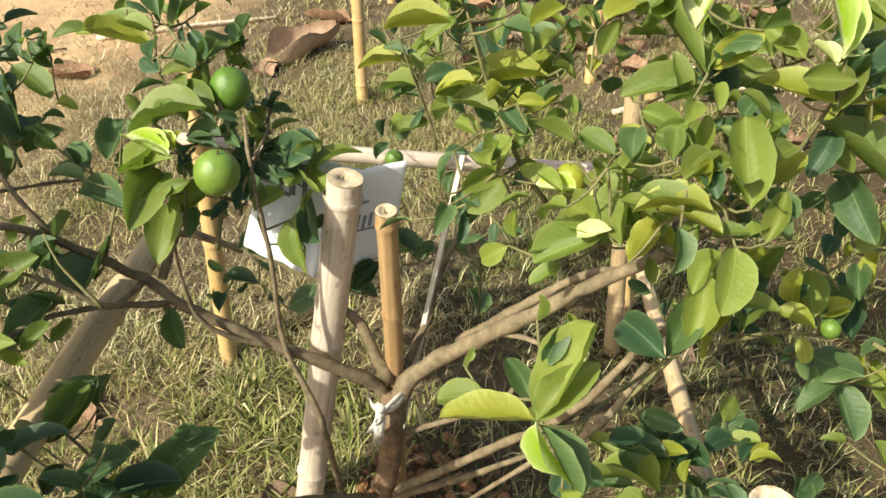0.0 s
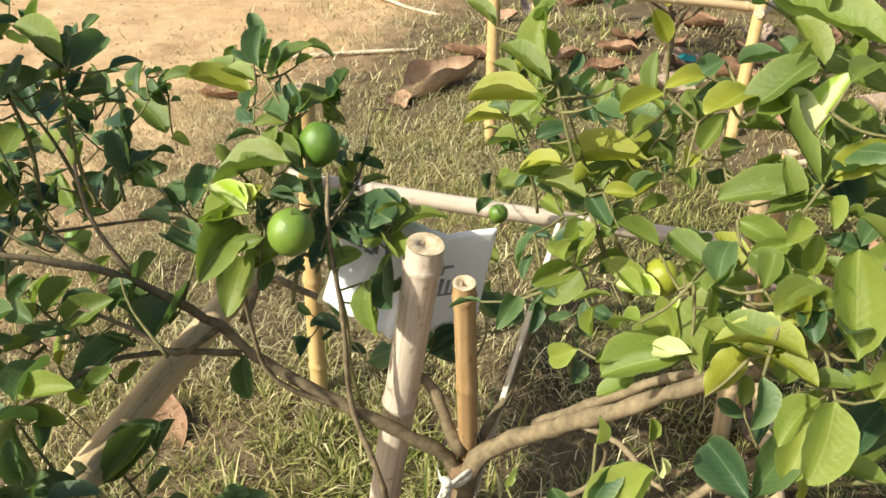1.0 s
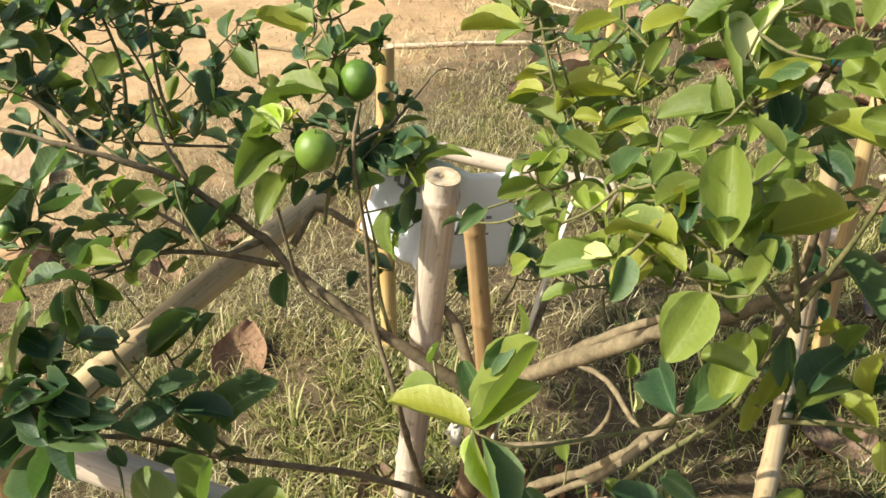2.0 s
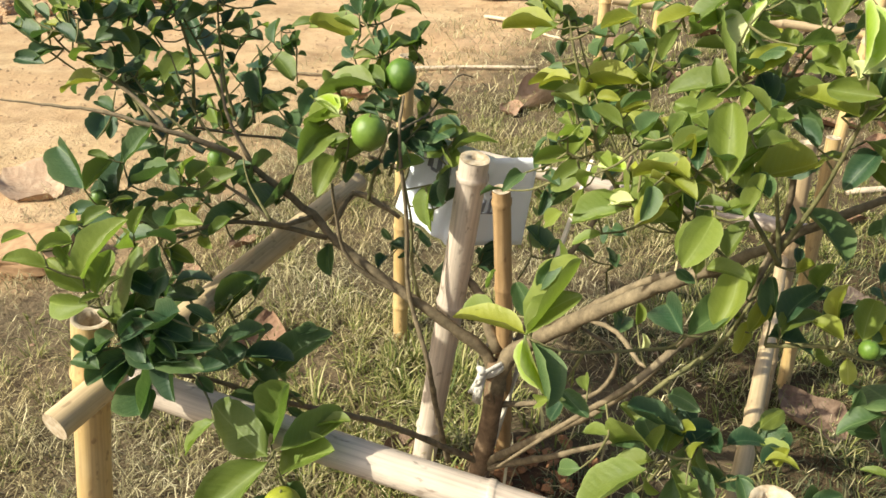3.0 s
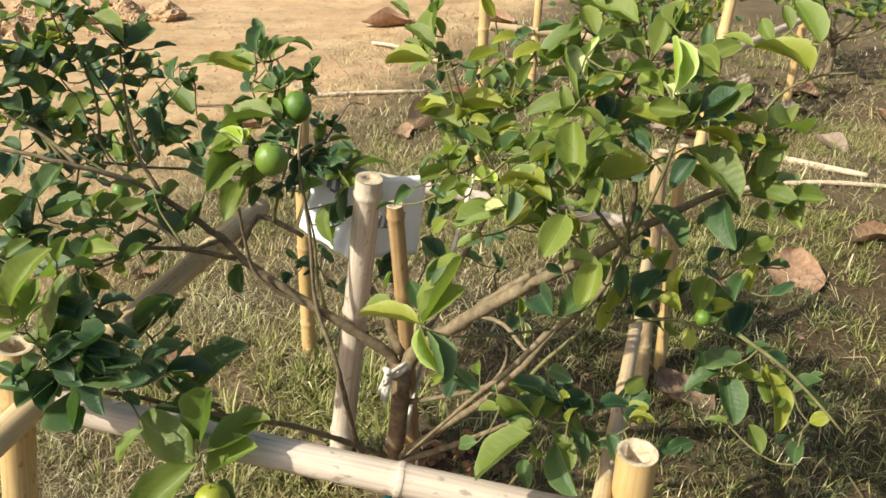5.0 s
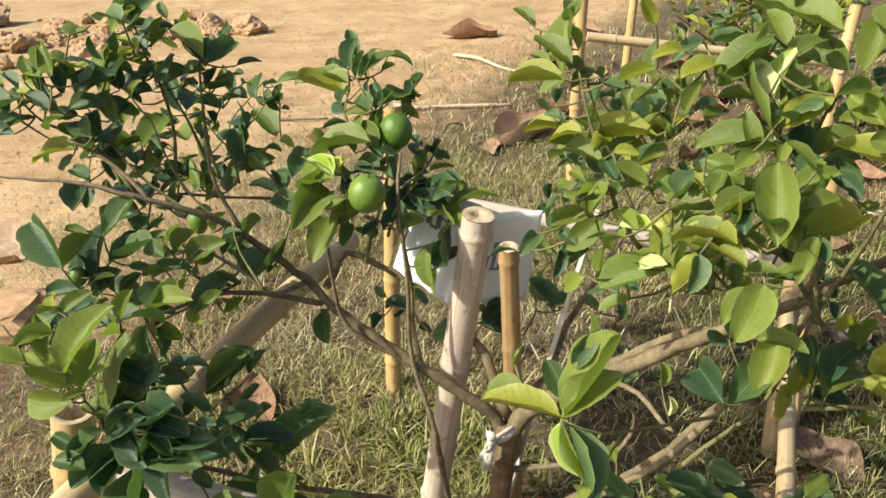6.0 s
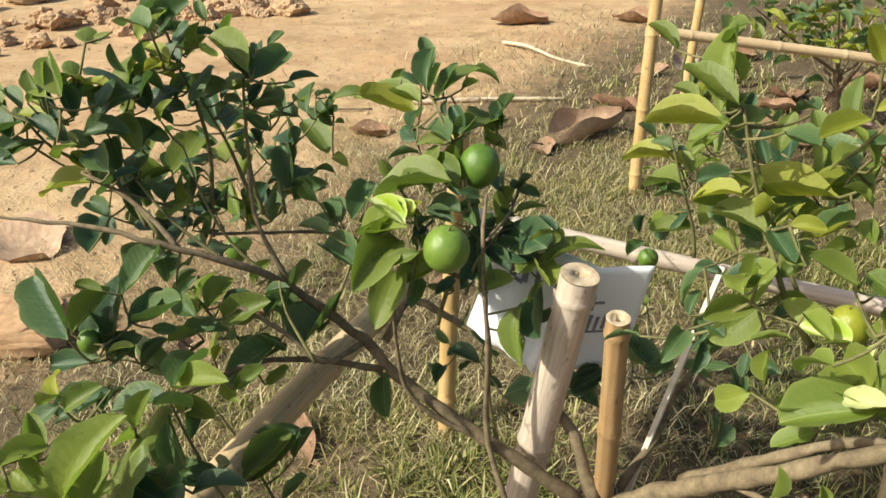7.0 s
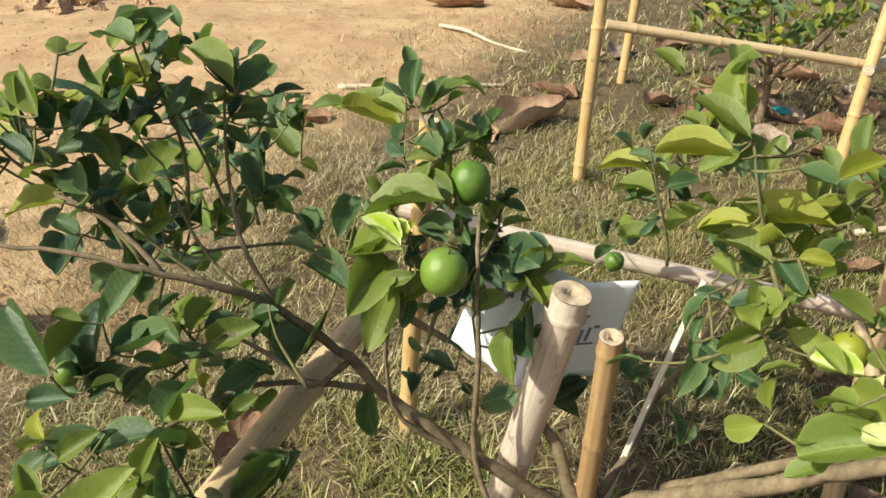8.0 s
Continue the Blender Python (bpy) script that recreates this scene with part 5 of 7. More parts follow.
foliage([((0.425, -0.453, 0.828), (0.45, -0.429, 0.864), (-0.6, -0.4, 0.7), 0.6, "n"), ((0.428, -0.44, 0.816), (0.474, -0.416, 0.857), (-0.7, 0.1, 0.7), 0.66, "l"), ((0.441, -0.426, 0.812), (0.505, -0.379, 0.806), (0.3, -0.3, 0.9), 0.59, "y"), ((0.435, -0.339, 0.876), (0.365, -0.333, 0.865), (-0.2, -0.4, 0.9), 0.49, "n"), ((0.427, -0.362, 0.886), (0.401, -0.283, 0.918), (0.6, -0.1, 0.8), 0.53, "n"), ((0.427, -0.337, 0.888), (0.409, -0.3, 0.93), (0.5, -0.5, 0.7), 0.53, "w"), ((0.432, -0.323, 0.891), (0.436, -0.313, 0.953), (-0.9, -0.4, 0.1), 0.49, "v"), ((0.434, -0.352, 0.886), (0.461, -0.324, 0.901), (0, -0.5, 0.9), 0.64, "n"), ((0.437, -0.348, 0.884), (0.465, -0.365, 0.919), (-0.7, -0.7, 0.2), 0.55, "y")], 2.1)
foliage([((0.477, -0.281, 0.873), (0.49, -0.248, 0.903), (-0.3, -0.6, 0.8), 0.51, "n"), ((0.461, -0.337, 0.85), (0.468, -0.279, 0.872), (-0.1, -0.3, 0.9), 0.58, "d"), ((0.521, -0.306, 0.865), (0.471, -0.299, 0.84), (-0.5, -0.5, 0.8), 0.59, "n"), ((0.531, -0.389, 0.862), (0.486, -0.339, 0.874), (0, -0.2, 1), 0.64, "y"), ((0.536, -0.383, 0.851), (0.564, -0.355, 0.891), (-0.4, -0.6, 0.7), 0.57, "n"), ((0.525, -0.388, 0.901), (0.528, -0.344, 0.955), (0.6, -0.6, 0.5), 0.5, "v"), ((0.53, -0.379, 0.898), (0.557, -0.372, 0.907), (-0.1, -0.5, 0.8), 0.6, "w"), ((0.524, -0.385, 0.894), (0.52, -0.355, 0.904), (0.3, -0.3, 0.9), 0.59, "w"), ((0.515, -0.253, 0.913), (0.464, -0.217, 0.93), (-0.2, -0.6, 0.8), 0.61, "n")], 2.1)
foliage([((0.52, -0.275, 0.918), (0.545, -0.237, 0.955), (-0.5, -0.4, 0.8), 0.62, "n"), ((0.501, -0.26, 0.953), (0.434, -0.204, 0.966), (-0.1, -0.3, 0.9), 0.57, "l"), ((0.431, -0.298, 0.955), (0.376, -0.321, 0.938), (-0.2, -0.3, 0.9), 0.58, "n"), ((0.448, -0.273, 0.941), (0.436, -0.236, 0.973), (0.2, -0.6, 0.8), 0.59, "n"), ((0.511, -0.314, 0.876), (0.527, -0.273, 0.903), (-0.3, -0.4, 0.8), 0.6, "n"), ((0.565, -0.363, 0.866), (0.606, -0.37, 0.913), (-0.7, -0.4, 0.6), 0.6, "n"), ((0.557, -0.375, 0.876), (0.602, -0.366, 0.893), (-0.3, -0.3, 0.9), 0.59, "d"), ((0.575, -0.369, 0.92), (0.555, -0.334, 0.938), (-0.3, -0.6, 0.8), 0.59, "n"), ((0.552, -0.378, 0.858), (0.619, -0.367, 0.85), (0.1, 0, 1), 0.63, "y")], 2.1)
foliage([((0.564, -0.383, 0.86), (0.604, -0.368, 0.873), (-0.2, -0.3, 0.9), 0.59, "d"), ((0.557, -0.336, 0.822), (0.612, -0.394, 0.781), (0.3, -0.4, 0.9), 0.58, "n"), ((0.568, -0.348, 0.817), (0.534, -0.374, 0.796), (-0.2, -0.4, 0.9), 0.62, "d"), ((0.573, -0.382, 0.84), (0.592, -0.362, 0.848), (0.1, -0.5, 0.9), 0.59, "y"), ((0.617, -0.316, 0.752), (0.597, -0.383, 0.723), (-0.8, 0, 0.5), 0.58, "m"), ((0.533, -0.25, 0.71), (0.576, -0.323, 0.69), (0.3, -0.1, 1), 0.59, "m"), ((0.689, -0.322, 0.907), (0.648, -0.258, 0.943), (0.3, -0.3, 0.9), 0.62, "y"), ((0.702, -0.301, 0.937), (0.682, -0.257, 0.984), (0.2, -0.7, 0.7), 0.59, "l"), ((0.634, -0.361, 0.857), (0.619, -0.298, 0.86), (0, 0, 1), 0.6, "y")], 2.1)
foliage([((0.643, -0.348, 0.849), (0.711, -0.294, 0.849), (0.1, -0.1, 1), 0.62, "l"), ((0.652, -0.315, 0.839), (0.653, -0.361, 0.797), (0.4, -0.6, 0.7), 0.6, "l"), ((0.65, -0.328, 0.761), (0.679, -0.376, 0.777), (-0.6, -0.1, 0.8), 0.59, "n"), ((0.693, -0.33, 0.76), (0.715, -0.372, 0.775), (-0.8, -0.2, 0.6), 0.59, "n"), ((0.666, -0.369, 0.744), (0.649, -0.33, 0.743), (-0.6, -0.3, 0.7), 0.6, "n"), ((0.699, -0.368, 0.732), (0.689, -0.34, 0.752), (-0.4, -0.6, 0.7), 0.59, "l"), ((0.41, -0.482, 0.797), (0.385, -0.526, 0.771), (0, -0.5, 0.9), 0.59, "l"), ((0.396, -0.449, 0.851), (0.388, -0.477, 0.842), (-0.4, -0.2, 0.9), 0.64, "d"), ((0.38, -0.38, 0.799), (0.364, -0.346, 0.807), (0, -0.3, 1), 0.58, "n")], 2.1)
foliage([((0.488, -0.334, 0.837), (0.51, -0.365, 0.827), (-0.2, -0.5, 0.9), 0.6, "d"), ((0.524, -0.307, 0.882), (0.504, -0.266, 0.885), (-0.3, -0.2, 0.9), 0.6, "n"), ((0.538, -0.284, 0.953), (0.562, -0.228, 0.97), (-0.6, 0, 0.8), 0.66, "n"), ((0.484, -0.242, 0.945), (0.515, -0.198, 0.958), (0, -0.3, 1), 0.59, "n")], 2.1)
foliage([((0.256, -0.515, 0.675), (0.182, -0.496, 0.682), (0.1, 0.2, 1), 0.52, "y"), ((0.256, -0.515, 0.675), (0.311, -0.498, 0.747), (-0.7, -0.3, 0.6), 0.5, "l"), ((0.256, -0.515, 0.675), (0.292, -0.518, 0.73), (-0.7, -0.6, 0.4), 0.5, "n"), ((0.259, -0.509, 0.665), (0.286, -0.553, 0.624), (0.8, -0.1, 0.6), 0.59, "m"), ((0.256, -0.515, 0.675), (0.273, -0.537, 0.606), (-0.9, -0.4, -0.1), 0.55, "v"), ((0.238, 0.035, 0.46), (0.187, 0.076, 0.498), (0.4, -0.2, 0.9), 0.6, "m"), ((0.408, -0.418, 0.63), (0.381, -0.349, 0.635), (-0.6, -0.3, 0.7), 0.58, "d"), ((0.413, -0.408, 0.623), (0.457, -0.36, 0.635), (0.1, -0.4, 0.9), 0.6, "m"), ((0.442, -0.397, 0.626), (0.465, -0.358, 0.679), (-0.4, -0.6, 0.7), 0.58, "l")], 1.4)
foliage([((0.481, -0.369, 0.61), (0.5, -0.337, 0.628), (-0.2, -0.4, 0.9), 0.59, "y"), ((0.481, -0.356, 0.618), (0.473, -0.384, 0.591), (0.6, -0.6, 0.5), 0.6, "y"), ((0.502, -0.361, 0.621), (0.508, -0.323, 0.654), (-0.7, -0.4, 0.6), 0.55, "m"), ((0.517, -0.354, 0.61), (0.548, -0.32, 0.66), (-0.6, -0.4, 0.7), 0.55, "d"), ((0.514, -0.37, 0.612), (0.562, -0.324, 0.632), (-0.3, -0.1, 0.9), 0.59, "n"), ((0.501, -0.367, 0.606), (0.563, -0.351, 0.593), (0.2, -0.1, 1), 0.57, "d"), ((0.561, -0.411, 0.64), (0.54, -0.376, 0.629), (-0.4, 0.1, 0.9), 0.64, "y"), ((0.596, -0.362, 0.61), (0.614, -0.316, 0.64), (-0.1, -0.5, 0.9), 0.59, "l"), ((0.605, -0.344, 0.6), (0.637, -0.363, 0.623), (-0.7, -0.3, 0.6), 0.6, "y")], 1.4)
foliage([((0.608, -0.375, 0.595), (0.645, -0.327, 0.612), (-0.3, -0.1, 0.9), 0.55, "m"), ((0.647, -0.365, 0.574), (0.679, -0.305, 0.583), (-0.3, 0, 1), 0.59, "d"), ((0.584, -0.366, 0.59), (0.584, -0.387, 0.57), (-0.5, -0.6, 0.7), 0.59, "y"), ((0.638, -0.407, 0.562), (0.618, -0.322, 0.538), (-0.4, 0.2, 0.9), 0.6, "m"), ((0.632, -0.386, 0.534), (0.579, -0.393, 0.527), (-0.1, 0.1, 1), 0.56, "m"), ((0.642, -0.369, 0.519), (0.647, -0.427, 0.488), (0, -0.5, 0.9), 0.61, "m"), ((0.695, -0.353, 0.518), (0.721, -0.416, 0.473), (0.5, -0.3, 0.8), 0.52, "y"), ((0.663, -0.367, 0.516), (0.682, -0.392, 0.529), (-0.6, 0, 0.8), 0.58, "n"), ((0.711, -0.415, 0.531), (0.747, -0.404, 0.55), (-0.4, -0.1, 0.9), 0.6, "m")], 1.4)
foliage([((0.702, -0.405, 0.565), (0.67, -0.404, 0.573), (0.2, -0.6, 0.8), 0.6, "d"), ((0.675, -0.451, 0.457), (0.661, -0.422, 0.48), (-0.1, -0.6, 0.8), 0.6, "n"), ((0.714, -0.457, 0.449), (0.729, -0.423, 0.468), (-0.3, -0.4, 0.9), 0.58, "m"), ((0.736, -0.423, 0.489), (0.75, -0.435, 0.511), (-0.8, -0.4, 0.3), 0.65, "y"), ((0.605, -0.34, 0.669), (0.626, -0.316, 0.686), (-0.3, -0.3, 0.9), 0.59, "d"), ((0.648, -0.329, 0.664), (0.677, -0.322, 0.686), (-0.4, -0.5, 0.7), 0.6, "l"), ((0.636, -0.368, 0.632), (0.651, -0.33, 0.656), (-0.5, -0.3, 0.8), 0.57, "m"), ((0.659, -0.354, 0.637), (0.67, -0.328, 0.664), (-0.9, -0.1, 0.5), 0.58, "y"), ((0.684, -0.357, 0.635), (0.714, -0.329, 0.648), (-0.4, 0, 0.9), 0.6, "m")], 1.4)
foliage([((0.39, -0.485, 0.528), (0.35, -0.402, 0.49), (0, 0.4, 0.9), 0.59, "l"), ((0.399, -0.464, 0.511), (0.378, -0.418, 0.52), (-0.2, -0.3, 0.9), 0.62, "m"), ((0.404, -0.46, 0.503), (0.418, -0.417, 0.517), (-0.1, -0.3, 1), 0.59, "n"), ((0.393, -0.467, 0.499), (0.339, -0.475, 0.488), (-0.2, 0, 1), 0.63, "n"), ((0.384, -0.499, 0.516), (0.309, -0.499, 0.444), (-0.7, 0, 0.7), 0.54, "n"), ((0.412, -0.458, 0.484), (0.435, -0.502, 0.465), (0.4, -0.2, 0.9), 0.57, "n"), ((0.43, -0.459, 0.501), (0.438, -0.44, 0.516), (-0.7, -0.2, 0.7), 0.57, "y"), ((0.508, -0.441, 0.499), (0.539, -0.447, 0.51), (-0.3, 0.2, 0.9), 0.5, "y"), ((0.54, -0.48, 0.474), (0.573, -0.447, 0.475), (0.3, -0.3, 0.9), 0.6, "m")], 1.4)
foliage([((0.483, -0.448, 0.476), (0.492, -0.481, 0.468), (0, -0.2, 1), 0.62, "m"), ((0.435, -0.344, 0.705), (0.423, -0.307, 0.712), (-0.4, -0.3, 0.8), 0.59, "y"), ((0.525, -0.325, 0.667), (0.541, -0.344, 0.686), (-0.9, -0.3, 0.4), 0.59, "y")], 1.4)
foliage([((0.238, -0.202, 0.9), (0.251, -0.181, 0.931), (-0.7, -0.4, 0.6), 0.62, "l"), ((0.224, -0.177, 0.901), (0.2, -0.168, 0.913), (0.3, -0.4, 0.9), 0.58, "n"), ((0.279, 0.101, 0.784), (0.295, 0.158, 0.797), (-0.7, 0, 0.7), 0.65, "m"), ((0.315, 0.167, 0.744), (0.342, 0.218, 0.79), (-0.8, -0.1, 0.6), 0.59, "m"), ((0.245, 0.16, 0.72), (0.162, 0.202, 0.728), (0, -0.1, 1), 0.47, "y"), ((0.235, 0.145, 0.74), (0.201, 0.158, 0.757), (0.2, -0.5, 0.9), 0.58, "m"), ((0.264, 0.279, 0.64), (0.199, 0.338, 0.633), (-0.2, -0.1, 1), 0.58, "n"), ((0.27, 0.279, 0.62), (0.218, 0.311, 0.622), (0, -0.1, 1), 0.58, "m"), ((0.268, 0.325, 0.658), (0.302, 0.351, 0.709), (-0.7, -0.4, 0.6), 0.59, "l")], 2.2)
foliage([((0.264, 0.224, 0.687), (0.298, 0.253, 0.708), (-0.4, -0.1, 0.9), 0.6, "l"), ((0.279, 0.322, 0.631), (0.333, 0.325, 0.656), (-0.3, -0.6, 0.7), 0.61, "m"), ((0.275, 0.263, 0.608), (0.215, 0.306, 0.554), (-0.7, -0.1, 0.7), 0.56, "d"), ((0.282, 0.261, 0.581), (0.218, 0.271, 0.557), (-0.4, -0.1, 0.9), 0.61, "n"), ((0.291, 0.273, 0.576), (0.336, 0.31, 0.618), (-0.4, -0.4, 0.8), 0.61, "l"), ((0.331, -0.183, 0.827), (0.359, -0.156, 0.845), (-0.4, -0.1, 0.9), 0.61, "y"), ((0.338, -0.133, 0.812), (0.335, -0.106, 0.861), (0.8, -0.5, 0.3), 0.65, "l"), ((0.317, 0.168, 0.728), (0.351, 0.239, 0.725), (0, 0, 1), 0.61, "m"), ((0.346, 0.062, 0.754), (0.368, 0.124, 0.774), (-0.4, -0.2, 0.9), 0.59, "d")], 2.2)
foliage([((0.341, 0.172, 0.664), (0.359, 0.112, 0.655), (-0.1, -0.2, 1), 0.62, "n"), ((0.326, 0.094, 0.704), (0.358, 0.052, 0.699), (-0.5, -0.5, 0.7), 0.59, "y"), ((0.471, 0.278, 0.579), (0.423, 0.368, 0.567), (-0.2, 0, 1), 0.52, "y"), ((0.41, 0.243, 0.572), (0.424, 0.277, 0.582), (-0.1, -0.2, 1), 0.59, "w"), ((0.462, 0.18, 0.634), (0.46, 0.223, 0.653), (-0.2, -0.4, 0.9), 0.61, "m"), ((0.259, -0.32, 0.797), (0.264, -0.264, 0.799), (-0.6, 0, 0.8), 0.5, "l"), ((0.274, -0.285, 0.769), (0.232, -0.299, 0.758), (0.1, -0.8, 0.6), 0.53, "n"), ((0.27, -0.25, 0.711), (0.291, -0.235, 0.731), (-0.5, -0.4, 0.8), 0.61, "m"), ((0.249, -0.216, 0.673), (0.266, -0.197, 0.685), (-0.2, -0.4, 0.9), 0.58, "d")], 2.2)
foliage([((0.303, -0.307, 0.767), (0.336, -0.334, 0.768), (-0.3, -0.3, 0.9), 0.59, "v"), ((0.479, 0.189, 0.631), (0.49, 0.13, 0.639), (-0.2, 0.1, 1), 0.57, "l"), ((0.349, -0.184, 0.85), (0.361, -0.217, 0.842), (0, -0.2, 1), 0.6, "n"), ((-0.021, 0.088, 0.41), (-0.075, 0.103, 0.406), (-0.1, -0.2, 1), 0.6, "d"), ((-0.079, 0.033, 0.401), (-0.078, 0.078, 0.407), (0, -0.1, 1), 0.58, "d"), ((0.023, 0.03, 0.397), (0.071, 0.011, 0.443), (-0.7, -0.4, 0.6), 0.64, "m"), ((0.122, -0.034, 0.47), (0.161, -0.039, 0.511), (-0.5, -0.8, 0.4), 0.58, "d"), ((0.16, -0.034, 0.448), (0.109, 0.006, 0.432), (-0.3, 0, 1), 0.59, "m"), ((0.216, 0.046, 0.467), (0.188, 0.11, 0.496), (-0.8, -0.5, 0.3), 0.51, "n")], 2.2)
foliage([((0.217, 0.043, 0.464), (0.248, 0.026, 0.492), (-0.7, -0.2, 0.6), 0.59, "m"), ((0.355, 0.208, 0.202), (0.378, 0.304, 0.213), (0.5, -0.2, 0.8), 0.61, "m"), ((0.241, -0.236, 0.724), (0.255, -0.261, 0.725), (-0.6, -0.3, 0.7), 0.61, "m"), ((0.342, 0, 0.469), (0.331, 0.039, 0.473), (-0.3, -0.2, 0.9), 0.62, "m"), ((0.328, -0.088, 0.582), (0.346, -0.114, 0.59), (-0.7, -0.2, 0.7), 0.66, "m"), ((-0.019, 0.075, 0.462), (0.005, 0.1, 0.471), (0.1, -0.4, 0.9), 0.62, "m")], 2.2)
foliage([((0.344, -0.405, 0.772), (0.325, -0.383, 0.754), (-0.7, -0.1, 0.7), 0.6, "w"), ((0.346, -0.44, 0.761), (0.373, -0.433, 0.796), (0.1, -1, 0.2), 0.56, "y"), ((0.354, -0.457, 0.819), (0.393, -0.49, 0.824), (-0.1, 0.1, 1), 0.55, "y"), ((0.349, -0.417, 0.762), (0.379, -0.357, 0.796), (-0.8, 0.1, 0.6), 0.52, "n"), ((0.382, -0.469, 0.827), (0.346, -0.444, 0.839), (-0.1, -0.5, 0.9), 0.6, "n"), ((0.395, -0.471, 0.8), (0.418, -0.478, 0.813), (-0.5, -0.1, 0.9), 0.59, "n"), ((0.417, -0.478, 0.8), (0.441, -0.473, 0.811), (-0.4, -0.1, 0.9), 0.57, "l"), ((0.441, -0.454, 0.829), (0.451, -0.485, 0.815), (-0.2, -0.5, 0.9), 0.57, "m"), ((0.369, -0.406, 0.858), (0.384, -0.44, 0.856), (-0.6, -0.3, 0.7), 0.6, "n")], 1.2)
foliage([((0.406, -0.438, 0.851), (0.37, -0.462, 0.849), (0, -0.1, 1), 0.59, "n"), ((0.393, -0.359, 0.862), (0.439, -0.354, 0.863), (0, 0, 1), 0.51, "n"), ((0.379, -0.315, 0.786), (0.376, -0.284, 0.794), (0.3, -0.2, 0.9), 0.54, "m"), ((0.308, -0.278, 0.803), (0.298, -0.242, 0.804), (-0.1, -0.1, 1), 0.56, "n"), ((0.295, -0.257, 0.827), (0.321, -0.265, 0.832), (-0.3, -0.5, 0.8), 0.62, "y"), ((0.284, -0.239, 0.898), (0.303, -0.276, 0.894), (-0.2, -0.2, 1), 0.56, "m"), ((0.31, -0.282, 0.888), (0.334, -0.261, 0.901), (-0.3, -0.2, 0.9), 0.58, "l"), ((0.355, -0.294, 0.941), (0.326, -0.31, 0.949), (0.4, -0.2, 0.9), 0.57, "y"), ((0.388, -0.293, 0.93), (0.353, -0.325, 0.937), (0.2, -0.1, 1), 0.66, "y")], 1.2)
foliage([((0.424, -0.291, 0.928), (0.391, -0.328, 0.932), (0.1, 0, 1), 0.54, "l"), ((0.448, -0.319, 0.944), (0.477, -0.293, 0.954), (-0.1, -0.3, 1), 0.55, "n"), ((0.478, -0.344, 0.913), (0.514, -0.327, 0.915), (0.2, -0.5, 0.8), 0.52, "n"), ((0.444, -0.399, 0.859), (0.466, -0.38, 0.878), (-0.4, -0.4, 0.8), 0.58, "m"), ((0.439, -0.453, 0.85), (0.467, -0.442, 0.861), (-0.2, -0.4, 0.9), 0.62, "n"), ((0.377, -0.282, 0.509), (0.38, -0.286, 0.536), (0.7, -0.7, -0.2), 0.5, "w")], 1.2)
# Low rosette in darker greens; the crown's shade over it is put into colour.
foliage([((0.426, -0.434, 0.508), (0.357, -0.425, 0.524), (0.3, 0.2, 0.9), 0.64, "d"), ((0.424, -0.437, 0.496), (0.459, -0.398, 0.501), (0, -0.1, 1), 0.63, "d"), ((0.446, -0.392, 0.477), (0.456, -0.453, 0.459), (-1, -0.2, 0.2), 0.46, "l"), ((0.454, -0.398, 0.491), (0.466, -0.447, 0.499), (-0.7, -0.1, 0.7), 0.62, "d"), ((0.482, -0.426, 0.453), (0.503, -0.459, 0.458), (-0.5, -0.2, 0.9), 0.62, "d"), ((0.471, -0.421, 0.493), (0.52, -0.397, 0.498), (-0.1, -0.1, 1), 0.55, "d"), ((0.506, -0.394, 0.479), (0.539, -0.414, 0.483), (0, 0.1, 1), 0.55, "l"), ((0.386, -0.445, 0.489), (0.346, -0.417, 0.474), (-0.4, -0.1, 0.9), 0.57, "m"), ((0.42, -0.434, 0.453), (0.443, -0.495, 0.414), (-0.7, -0.6, 0.5), 0.56, "m")], 0.8)
foliage([((0.507, -0.432, 0.485), (0.535, -0.406, 0.49), (-0.2, 0, 1), 0.56, "d"), ((0.436, -0.439, 0.473), (0.46, -0.474, 0.45), (0.4, -0.3, 0.9), 0.55, "m")], 0.8)
foliage([((-0.381, -0.191, 0.785), (-0.336, -0.211, 0.816), (-0.6, -0.7, 0.5), 0.66, "m"), ((-0.328, -0.195, 0.781), (-0.369, -0.171, 0.788), (-0.2, -0.5, 0.8), 0.57, "d"), ((-0.312, -0.188, 0.774), (-0.33, -0.131, 0.784), (-0.2, -0.2, 1), 0.63, "m"), ((-0.319, -0.123, 0.744), (-0.351, -0.086, 0.759), (-0.5, -0.7, 0.5), 0.66, "m"), ((-0.327, -0.088, 0.715), (-0.338, -0.025, 0.72), (-0.1, -0.1, 1), 0.64, "d"), ((-0.361, -0.145, 0.719), (-0.399, -0.121, 0.731), (-0.2, -0.6, 0.7), 0.61, "d"), ((-0.345, -0.142, 0.695), (-0.38, -0.056, 0.691), (-0.3, -0.1, 0.9), 0.56, "d"), ((-0.341, -0.083, 0.664), (-0.377, -0.052, 0.679), (-0.2, -0.6, 0.8), 0.59, "m"), ((-0.339, -0.051, 0.638), (-0.357, 0.035, 0.629), (-0.2, 0.1, 1), 0.62, "d")], 0.5)
